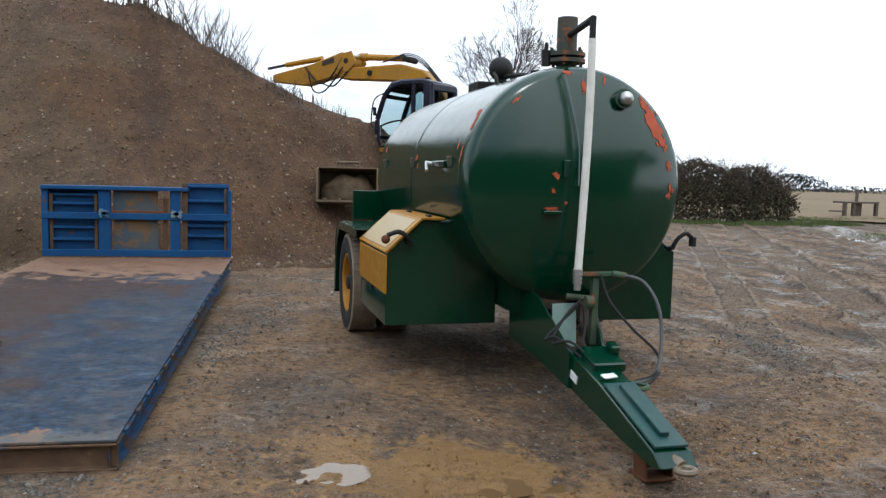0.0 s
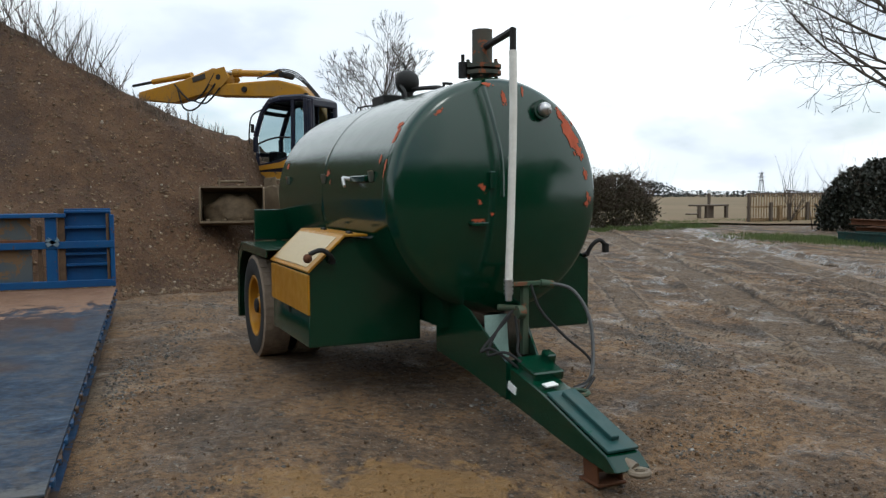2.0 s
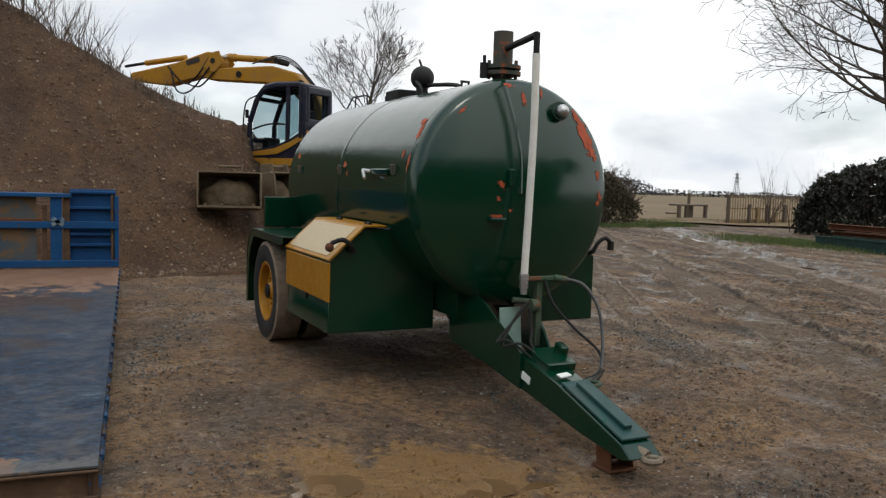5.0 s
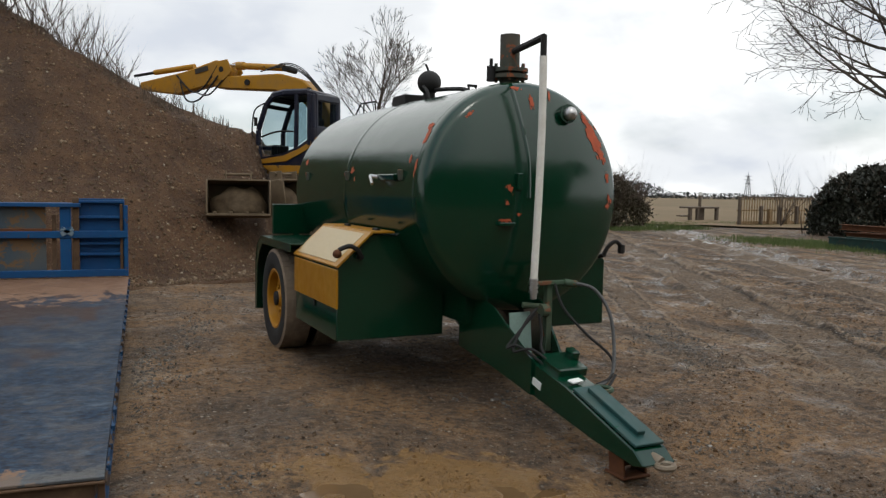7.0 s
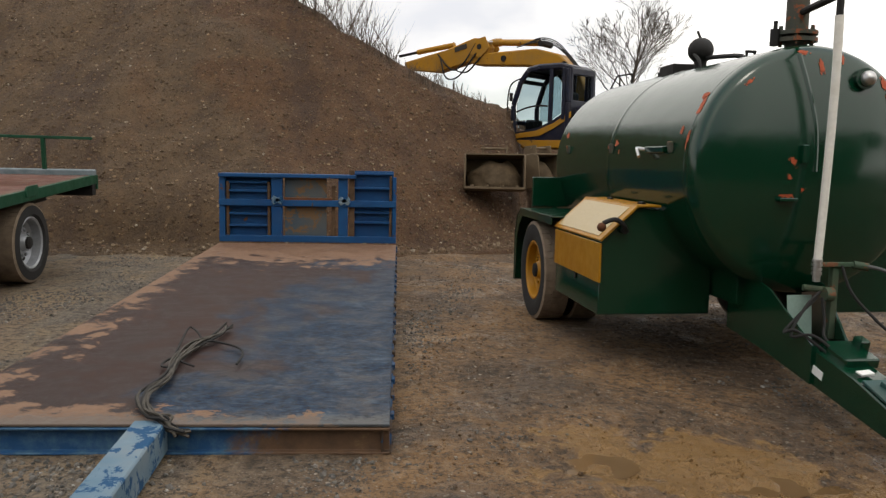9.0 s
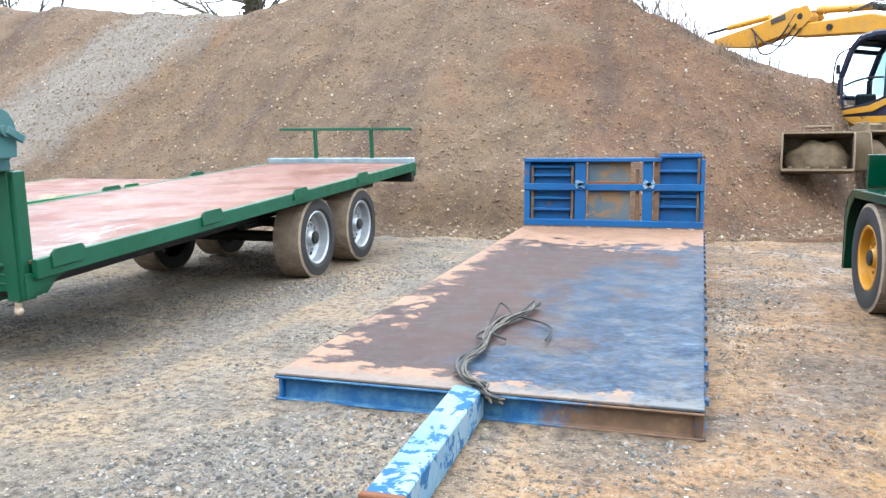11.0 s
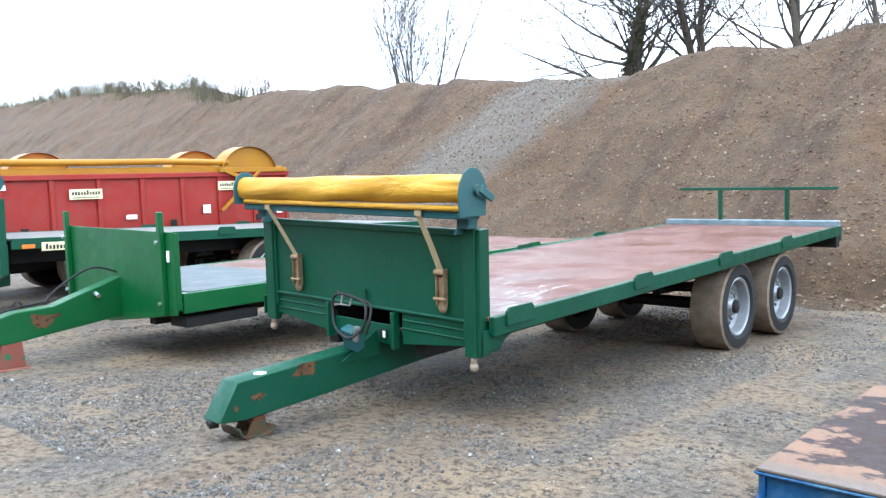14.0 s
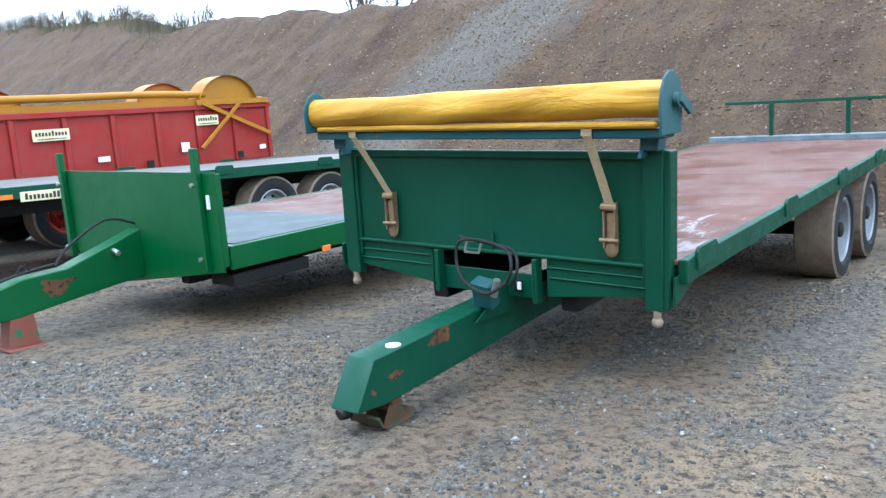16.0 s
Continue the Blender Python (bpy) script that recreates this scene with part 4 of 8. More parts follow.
    tube(bm, [(-0.09, 1.72, 2.56), (-0.10, 1.6, 2.50), (-0.10, 1.55, 2.41)], 0.016, 8)
    part("top_pipe", bm, DARK_STEEL, root)
    for y in (0.86, 2.65):
        bm = bmesh.new()
        for s in (-1, 1):
            rod(bm, (0.035 * s, y, z + r - 0.02), (0.035 * s, y, z + r + 0.06), 0.011, seg=8)
        rod(bm, (-0.045, y, z + r + 0.06), (0.045, y, z + r + 0.06), 0.012, seg=8)
        part("lifting_eye", bm, DARK_STEEL, root)
    # side fittings
    def side(y, ang, out=0.0):
        a = radians(ang)
        return Vector((-(r + out) * math.cos(a), y, z + (r + out) * math.sin(a)))
    bm = bmesh.new()
    box(bm, side(0.55, 9, 0.015), (0.05, 0.36, 0.05), rot=(0, -9, 0))
    part("hose_rack", bm, TANK_GREEN, root)
    bm = bmesh.new()
    rod(bm, side(0.74, 9, 0.0), side(0.82, 9, 0.07), 0.015, seg=10)
    rod(bm, side(0.82, 9, 0.07), side(0.72, 5, 0.08), 0.013, seg=10)
    part("tap", bm, CHROME, root)
    for y in (0.30, 1.58, 2.9):
        bm = bmesh.new()
        box(bm, side(y, 10, 0.012), (0.035, 0.05, 0.085), rot=(0, -10, 0))
        part("side_lug", bm, STACK_PAINT, root)
    # primer patches along the rim and beside the lugs
    for y, ang, wide, tall, n in ((0.07, 30, 0.03, 5.5, 11), (0.12, 36, 0.05, 2.5, 9), (0.06, 14, 0.02, 4.5, 9), (0.20, 18, 0.03, 2.0, 8), (1.50, 13, 0.05, 2.4, 11), (1.68, 11, 0.035, 1.8, 9), (1.40, 8, 0.02, 1.4, 8), (3.1, 20, 0.05, 2.2, 9)):
        bm = bmesh.new()
        ring = []
        n, key = n * 3, random.uniform(0, 50)
        for k in range(n):
            a = 2 * math.pi * k / n
            q = 0.85 + 0.6 * noise.noise((key, 1.7 * math.cos(a), 1.7 * math.sin(a))) + 0.4 * noise.noise((key, 6 * math.cos(a), 6 * math.sin(a)))
            ring.append(bm.verts.new(side(y + wide * q * math.cos(a), ang + tall * q * math.sin(a), 0.003)))
        bm.faces.new(ring)
        part("rust_patch", bm, PRIMER, root, "orange primer showing through")
    # front boxes under the barrel, one each side
    for s, name in ((-1, "left"), (1, "right")):
        outline = [(-1.35, 0.36), (-0.42, 0.36), (-0.42, 0.75), (-0.80, 1.18), (-1.0, 1.21), (-1.07, 1.20), (-1.35, 0.95)] if s < 0 else [(-1.22, 0.36), (-0.30, 0.36), (-0.30, 0.75), (-0.80, 1.12), (-0.96, 1.14), (-1.22, 0.95)]
        outline = [(x * (1 if s < 0 else -1), q) for x, q in outline]
        bm = bmesh.new()
        prism(bm, outline, 1.20, Matrix(((1, 0, 0, 0), (0, 0, 1, 1.10), (0, 1, 0, 0), (0, 0, 0, 1))), 0.006)
        body = part("tool_box", bm, TANK_GREEN, root, "dark green tool box under the barrel")
        if s < 0:
            bm = bmesh.new()
            box(bm, (-1.358, 1.08, 0.775), (0.018, 1.24, 0.31), bevel=0.004)
            low = part("lower_flap", bm, YELLOW, body, "yellow vertical flap")
            bm = bmesh.new()
            a = math.atan2(0.26, 0.28)
            box(bm, (-1.215, 1.10, 1.085), (0.40, 1.28, 0.02), rot=(0, -math.degrees(a), 0), bevel=0.004)
            box(bm, (-0.98, 1.10, 1.222), (0.20, 1.28, 0.018), bevel=0.004)
            lid = part("lid", bm, YELLOW, body, "sloping yellow lid with a rim")
            bm = bmesh.new()
            box(bm, (-1.223, 1.12, 1.094), (0.33, 1.12, 0.006), rot=(0, -math.degrees(a), 0), bevel=0)
            part("lid_panel", bm, CREAM, lid, "faded cream panel")
            for y in (0.62, 1.34):
                bm = bmesh.new()
                rod(bm, (-0.98, y - 0.05, 1.235), (-0.98, y + 0.05, 1.235), 0.016, seg=8)
                part("hinge", bm, DARK_STEEL, lid)
            bm = bmesh.new()
            rod(bm, (-1.17, 0.52, 1.03), (-1.17, 0.43, 1.03), 0.024, seg=10)
            tube(bm, [(-1.17, 0.44, 1.03), (-1.20, 0.42, 1.08), (-1.27, 0.42, 1.12), (-1.36, 0.43, 1.09)], 0.019, 8)
            crank = part("crank_handle", bm, DARK_STEEL, body, "black crank handle")
            bm = bmesh.new()
            bmesh.ops.create_uvsphere(bm, u_segments=14, v_segments=8, radius=0.036, matrix=Matrix.Translation((-1.37, 0.43, 1.06)))
            part("knob", bm, RUST, crank, "brown ball knob")
            bm = bmesh.new()
            box(bm, (-1.36, 1.08, 0.60), (0.014, 0.04, 0.07))
            part("hasp", bm, DARK_STEEL, low)
        else:
            bm = bmesh.new()
            rod(bm, (1.17, 0.52, 0.98), (1.17, 0.44, 1.0), 0.022, seg=10)
            tube(bm, [(1.17, 0.45, 1.0), (1.21, 0.43, 1.08), (1.28, 0.42, 1.12), (1.34, 0.42, 1.08)], 0.019, 8)
            rod(bm, (1.345, 0.42, 1.09), (1.345, 0.42, 1.01), 0.032, seg=10)
            part("crank_handle", bm, DARK_STEEL, body)
    # chassis, drawbar
    bm = bmesh.new()
    for s in (-1, 1):
        bar(bm, (0.36 * s, 0.1, 0.62), (0.36 * s, TANK_L + 0.2, 0.62), 0.10, 0.22)
    for y in (0.7, 1.9, 3.0):
        bar(bm, (-0.5, y, 0.66), (0.5, y, 0.66), 0.10, 0.20)
    bar(bm, (-1.05, 2.40, 0.45), (1.05, 2.40, 0.45), 0.14, 0.14)
    part("chassis", bm, TANK_GREEN, root)
    # flared gooseneck plates, then a straight tapering beam
    turn_up = Matrix(((0, 0, 1, 0), (1, 0, 0, 0), (0, 1, 0, 0), (0, 0, 0, 1)))
    dx = -0.13
    bm = bmesh.new()
    prism(bm, [(-0.55, 0.36), (-0.62, 0.36), (-1.10, 0.26), (-1.80, 0.05), (-1.90, -0.02), (-1.80, -0.05), (-1.40, -0.01), (-0.55, 0.12)], 0.24, pose(dx, 0, 0) @ turn_up, 0.008)
    drawbar = part("drawbar", bm, TANK_GREEN, root, "tapering dark green drawbar")
    for s in (-1, 1):
        bm = bmesh.new()
        # plate runs from the frame under the dome inwards to the beam
        a, b = Vector((-0.05 + 0.31 * s, 0.30, 0)), Vector((dx + 0.13 * s, -0.66, 0))
        for u0, u1, lo0, lo1, hi0, hi1 in ((0.0, 0.5, 0.30, 0.22, 0.80, 0.68), (0.5, 1.0, 0.22, 0.11, 0.68, 0.37)):
            p, q = a.lerp(b, u0), a.lerp(b, u1)
            side_way = (b - a).cross(Vector((0, 0, 1))).normalized() * 0.008
            vs = [bm.verts.new(v + w_ * side_way + Vector((0, 0, h))) for w_ in (-1, 1) for v, h in ((p, lo0), (q, lo1), (q, hi1), (p, hi0))]
            for f in ((0, 1, 2, 3), (7, 6, 5, 4), (0, 4, 5, 1), (1, 5, 6, 2), (2, 6, 7, 3), (3, 7, 4, 0)):
                bm.faces.new([vs[k] for k in f])
        bmesh.ops.remove_doubles(bm, verts=bm.verts, dist=0.0005)
        part("gooseneck_plate", bm, TANK_GREEN, drawbar)
    bm = bmesh.new()
    bar(bm, (dx, -1.14, 0.265), (dx, -1.80, 0.07), 0.22, 0.02)
    part("top_plate", bm, FADED_GREEN, drawbar, "faded blue-green top plate")
    bm = bmesh.new()
    bar(bm, (dx, -1.20, 0.27), (dx, -1.72, 0.118), 0.06, 0.03)
    part("rib", bm, FADED_GREEN, drawbar)
    bm = bmesh.new()
    rod(bm, (dx, -1.80, 0.0), (dx + 0.02, -1.88, -0.02), 0.04, seg=12)
    tube(bm, [(dx + 0.02 + 0.05 * math.cos(a), -1.92 + 0.045 * math.sin(a), -0.025) for a in (2 * math.pi * k / 12 + 1.5 for k in range(13))], 0.02, 8)
    part("towing_eye", bm, WORN_EYE, drawbar, "bare worn towing eye")
    bm = bmesh.new()
    box(bm, (dx - 0.123, -0.72, 0.205), (0.006, 0.11, 0.055), rot=(14, 0, 0), bevel=0)
    part("maker_plate", bm, WHITE, drawbar, "small pale plate")
    bm = bmesh.new()
    for x in (-0.20, -0.03):
        box(bm, (x, -1.58, -0.075), (0.016, 0.15, 0.21), rot=(-6, 0, 0))
    box(bm, (-0.115, -1.53, -0.06), (0.16, 0.016, 0.18))
    box(bm, (-0.115, -1.58, -0.175), (0.21, 0.20, 0.02))
    box(bm, (-0.115, -1.56, 0.02), (0.15, 0.12, 0.03))
    part("skid_foot", bm, RUST, drawbar, "rusty steel skid foot")
    bm = bmesh.new()
    box(bm, (dx + 0.04, -0.80, 0.345), (0.24, 0.28, 0.07), rot=(13, 0, 0), bevel=0.01)
    box(bm, (dx + 0.13, -0.78, 0.40), (0.07, 0.10, 0.10), rot=(13, 0, 0), bevel=0.01)
    part("valve_block", bm, TANK_GREEN, drawbar)
    bm = bmesh.new()
    box(bm, (dx - 0.03, -1.06, 0.295), (0.11, 0.05, 0.012), rot=(15, 0, 15), bevel=0.002)
    part("white_tag", bm, WHITE, drawbar)
    bm = bmesh.new()
    ring = [(dx + 0.13 + 0.075 * math.cos(a), -1.13 + 0.075 * math.sin(a), 0.24) for a in (2 * math.pi * k / 14 for k in range(15))]
    tube(bm, ring, 0.016, 6)
    part("ring_bracket", bm, RUSTY_GREEN, drawbar)
    bm = bmesh.new()
    box(bm, (-0.18, -0.36, 0.50), (0.19, 0.012, 0.32), rot=(-6, 0, 4), bevel=0.002)
    part("pale_board", bm, PALE_BOARD, drawbar, "pale grey-green metal sheet")
    bm = bmesh.new()
    bar(bm, (0.03, -0.40, 0.36), (0.03, -0.40, 0.87), 0.05, 0.05)
    bar(bm, (-0.15, -0.42, 0.885), (0.22, -0.42, 0.885), 0.05, 0.03)
    rod(bm, (0.15, -0.43, 0.885), (0.25, -0.45, 0.87), 0.028, seg=12)
    rod(bm, (-0.06, -0.44, 0.68), (0.0, -0.44, 0.68), 0.05, seg=12)
    rod(bm, (-0.18, -0.38, 0.72), (0.02, -0.42, 0.70), 0.022, seg=10)
    part("hose_post", bm, RUSTY_GREEN, drawbar)
    hoses = ([(0.22, -0.45, 0.88), (0.36, -0.55, 0.84), (0.50, -0.66, 0.68), (0.54, -0.74, 0.46), (0.44, -0.86, 0.26), (0.24, -0.98, 0.22), (0.08, -1.02, 0.26)],
             [(0.06, -0.44, 0.88), (0.18, -0.52, 0.70), (0.36, -0.64, 0.52), (0.50, -0.76, 0.36), (0.42, -0.88, 0.25), (0.22, -0.98, 0.23)],
             [(-0.02, -0.46, 0.66), (-0.14, -0.50, 0.54), (-0.26, -0.54, 0.44), (-0.20, -0.58, 0.46), (-0.08, -0.70, 0.36), (0.02, -0.90, 0.24), (0.26, -1.00, 0.20), (0.44, -0.90, 0.26)],
             [(-0.02, -0.46, 0.70), (-0.10, -0.50, 0.60), (-0.22, -0.56, 0.42), (-0.12, -0.66, 0.44), (0.0, -0.84, 0.32), (0.08, -1.0, 0.24)],
             [(0.02, -0.46, 0.66), (0.06, -0.50, 0.50), (0.02, -0.58, 0.40), (0.06, -0.80, 0.30), (0.12, -1.0, 0.22)])
    for k, pts in enumerate(hoses):
        bm = bmesh.new()
        pts = [(x - 0.14 * min(1, max(0, (0.88 - q) / 0.3)), y, q) for x, y, q in pts]
        tube(bm, pts, 0.010 if k else 0.013, 8)
        part("hose", bm, GREY_HOSE if k == 0 else RUBBER, root, "looped hydraulic hose")
    # wheels, axle ends, mudguards
    for s in (-1, 1):
        wheel(root, Matrix.Translation((1.26 * s, 2.40, 0.45)), 0.50, 0.28, YELLOW, 0.29, outward=s)
        wheel(root, Matrix.Translation((0.92 * s, 2.40, 0.45)), 0.50, 0.28, YELLOW, 0.29, outward=s)
        bm = bmesh.new()
        arch = [(1.72, 1.04), (2.90, 1.04), (3.06, 0.95), (3.14, 0.76), (3.14, 0.25)]
        for a, b in zip(arch, arch[1:]):
            ya, za, yb, zb = *a, *b
            mid, ang = ((ya + yb) / 2, (za + zb) / 2), math.degrees(math.atan2(zb - za, yb - ya))
            box(bm, (1.10 * s, *mid), (0.62, math.hypot(yb - ya, zb - za) + 0.012, 0.015), rot=(ang, 0, 0), bevel=0.003)
        prism(bm, [(1.72, 1.04), (2.90, 1.04), (3.06, 0.95), (3.14, 0.76), (3.14, 0.25), (3.10, 0.25), (3.06, 0.72), (2.96, 0.88), (2.84, 0.97), (1.72, 0.97)], 0.012, pose(1.40 * s, 0, 0) @ Matrix(((0, 0, 1, 0), (1, 0, 0, 0), (0, 1, 0, 0), (0, 0, 0, 1))), 0.002)
        part("mudguard", bm, TANK_GREEN, root)
        bm = bmesh.new()
        box(bm, (1.0 * s, 3.20, 1.21), (0.42, 0.05, 0.33), bevel=0.008)
        box(bm, (0.95 * s, 3.20, 1.0), (0.06, 0.04, 0.12))
        part("rear_box", bm, TANK_GREEN, root)
    return root


FADED_GREEN = paint("faded_top_paint", (0.0081, 0.04176, 0.03819), (0.0162, 0.05916, 0.05555), (0.01, 0.07, 0.045), 0.62, 0.35, 0.3)
WORN_EYE = plain("worn_bare_steel", (0.21, 0.1728, 0.126), (0.15, 0.1056, 0.0675), 20.0, (0.4, 0.7), 0.4, 0.3)
PRIMER = plain("orange_primer", (0.44, 0.075, 0.022), (0.30, 0.06, 0.026), 14.0, (0.6, 0.8), 0, 0.2)
STACK_PAINT = paint("rusty_stack_paint", (0.06, 0.055, 0.045), (0.035, 0.06, 0.045), (0.22, 0.07, 0.03), 0.56, 0.6, 0.4)
RUSTY_GREEN = paint("rusty_green_paint", (0.03, 0.07, 0.04), (0.05, 0.07, 0.045), (0.14, 0.06, 0.03), 0.55, 0.5, 0.4)
CREAM = plain("faded_cream_panel", (0.3952, 0.3, 0.144), (0.459, 0.36, 0.216), 5.0, (0.3, 0.5), 0, 0.1)
PALE_BOARD = plain("pale_grey_green_sheet", (0.196, 0.285, 0.2475), (0.231, 0.3225, 0.285), 6.0, (0.3, 0.5), 0, 0.1)
GREY_HOSE = plain("grey_hose", (0.05, 0.05, 0.05), (0.08, 0.08, 0.0775), 20.0, (0.4, 0.6), 0, 0.1)
slurry_tanker()

# ---- blue flat bed lying on the ground ----
BED_TILT = 1.4


def blue_bed():
    """Deck body without wheels; local origin at the near end's middle on the ground."""
    root = thing("blue_flatbed", pose(-2.155, 4.48, 0.0), "worn blue steel flat bed lying on the ground", "flat bed")
    m = pose(0, 0, 0, BED_TILT)
    w, l, h = 1.22, 7.1, 0.165
    bm = bmesh.new()
    box(bm, (0, l / 2, h - 0.008), (2 * w, l, 0.016), bevel=0.003, m=m)
    part("deck_plate", bm, BED, root, "blue deck plate rubbed to rust with dried mud")
    def channel(name, a, b, face, mat=BLUE):
        bm = bmesh.new()
        a, b, f = Vector(a), Vector(b), Vector(face)
        half, t = h / 2 - 0.01, 0.012
        turned = Matrix((f, Vector((0, 0, 1)), (b - a).normalized())).transposed().to_4x4()
        turned.translation = (a + b) / 2
        prism(bm, [(0.02, -half), (0.02, t - half), (-0.024, t - half), (-0.024, half - t), (0.02, half - t), (0.02, half), (-0.036, half), (-0.036, -half)], (b - a).length, turned, 0.002)
        bm.transform(m)
        return part(name, bm, mat, root, "rust-streaked blue channel rail")
    channel("end_rail", (-w, 0.01, h / 2 - 0.01), (w, 0.01, h / 2 - 0.01), (0, -1, 0), RUST_BLUE)
    right = channel("side_rail", (w - 0.01, 0, h / 2 - 0.01), (w - 0.01, l, h / 2 - 0.01), (1, 0, 0), WORN_RAIL)
    left = channel("side_rail", (-w + 0.01, 0, h / 2 - 0.01), (-w + 0.01, l, h / 2 - 0.01), (-1, 0, 0))
    for k in range(22):
        bm = bmesh.new()
        box(bm, (w + 0.012, 0.2 + 0.32 * k, h - 0.02), (0.022, 0.07, 0.035), bevel=0.004, m=m)
        part("rope_hook", bm, WORN_RAIL, right)
    for y in (1.2, 2.6, 4.0, 5.4, 6.8):
        bm = bmesh.new()
        bar(bm, (-w + 0.05, y, 0.09), (w - 0.05, y, 0.09), 0.06, 0.10)
        bm.transform(m)
        part("cross_member", bm, BLUE, root)
    bm = bmesh.new()
    # drawbar out of the near end, worn pale on top
    a, b = Vector((-0.02, 0.0, 0.10)), Vector((0.04, -1.40, 0.09))
    bar(bm, a, b, 0.17, 0.17, 0.008)
    part("tow_beam", bm, BLUE_PALE, root, "scuffed pale blue tow beam")
    bm = bmesh.new()
    box(bm, (0.04, -1.42, 0.09), (0.19, 0.04, 0.18), bevel=0.006)
    part("end_flange", bm, RUST, root)
    return root


def tailboard():
    """Blue framed board standing at the bed's far end."""
    root = thing("tail_gate", pose(-2.155, 11.62, 0.34), "blue steel tailboard frame standing on the flat bed end", "tailboard")
    w = 1.22
    bm = bmesh.new()
    for z in (0.06, 0.56):
        box(bm, (0, -0.02, z), (2 * w, 0.07, 0.09))
    box(bm, (-0.28, 0.10, 0.935), (1.88, 0.36, 0.05))
    for x, wide in ((-w + 0.04, 0.08), (-0.43, 0.15), (0.48, 0.13), (w - 0.025, 0.05)):
        box(bm, (x, 0, 0.48), (wide, 0.08, 0.92))
    part("frame", bm, BLUE, root)
    bm = bmesh.new()
    box(bm, (-0.84, 0.08, 0.48), (0.70, 0.02, 0.86))
    part("panel", bm, BLUE, root)
    bm = bmesh.new()
    box(bm, (0.90, 0.08, 0.53), (0.56, 0.02, 0.98))
    part("panel", bm, BLUE, root)
    bm = bmesh.new()
    box(bm, (-0.04, 0.03, 0.47), (0.58, 0.02, 0.90))
    part("panel", bm, WORN_PANEL, root, "grey-blue sheet scraped to tan rust")
    for x, zs in ((-0.85, (0.24, 0.40, 0.72, 0.84)), (0.90, (0.30, 0.44, 0.78, 0.98))):
        for z in zs:
            bm = bmesh.new()
            box(bm, (x, 0.03, z), (0.56, 0.06, 0.035))
            part("rib", bm, BLUE, root)
    bm = bmesh.new()
    box(bm, (0.0, -0.025, 0.60), (0.66, 0.05, 0.075))
    part("rusty_bar", bm, RUST, root)
    for x, wide, tall in ((0.345, 0.05, 0.76), (0.60, 0.075, 0.98), (-1.11, 0.04, 0.80), (-0.545, 0.04, 0.80), (1.14, 0.035, 0.90)):
        bm = bmesh.new()
        box(bm, (x, 0.02, 0.05 + tall / 2), (wide, 0.05, tall))
        part("timber_slat", bm, OLD_SLAT, root, "brown weathered slat")
    for x in (-0.42, 0.50):
        bm = bmesh.new()
        box(bm, (x, -0.06, 0.60), (0.16, 0.03, 0.06), rot=(0, 30, 0))
        box(bm, (x, -0.06, 0.60), (0.16, 0.03, 0.06), rot=(0, -30, 0))
        part("gusset", bm, BLUE_PALE, root, "grey worn gusset")
    return root


def cable_bundle():
    """Loose electric cables lying over the bed and hanging off the near end."""
    root = thing("cable_bundle", pose(-2.155, 4.48, 0.17), "tangled grey electric cables lying across the blue bed", "cable")
    random.seed(11)
    base = [(0.165, -0.07, -0.045), (0.10, -0.06, -0.02), (0.05, -0.03, 0.022), (-0.04, 0.05, 0.03), (-0.165, 0.36, 0.035), (-0.135, 0.62, 0.042), (-0.18, 1.05, 0.05), (-0.155, 1.44, 0.06), (-0.05, 1.69, 0.068), (-0.04, 2.02, 0.075)]
    for k in range(8):
        bm = bmesh.new()
        cut = len(base) - (k % 3 == 2) * random.randint(1, 3)
        pts = [(x + random.uniform(-0.038, 0.038), y + random.uniform(-0.03, 0.03), z + random.uniform(0.0, 0.03)) for x, y, z in base[:cut]]
        tube(bm, pts, 0.0085, 6)
        part("cable", bm, CABLE if k % 3 else RUBBER, root)
    for pts in ([(-0.22, 1.20, 0.06), (-0.25, 1.5, 0.10), (-0.285, 1.83, 0.11), (-0.20, 1.72, 0.10), (-0.12, 1.56, 0.08), (-0.03, 1.53, 0.075)],
                [(-0.20, 1.40, 0.06), (-0.08, 1.53, 0.075), (0.053, 1.50, 0.065), (0.16, 1.40, 0.06), (0.215, 1.25, 0.056), (0.222, 1.0, 0.05)],
                [(-0.16, 1.06, 0.06), (-0.10, 1.0, 0.055), (-0.04, 0.97, 0.045)],
                [(-0.16, 0.88, 0.06), (-0.23, 0.93, 0.055), (-0.235, 1.05, 0.06), (-0.17, 1.2, 0.06)]):
        bm = bmesh.new()
        tube(bm, pts, 0.008, 6)
        part("cable", bm, RUBBER, root)
    return root


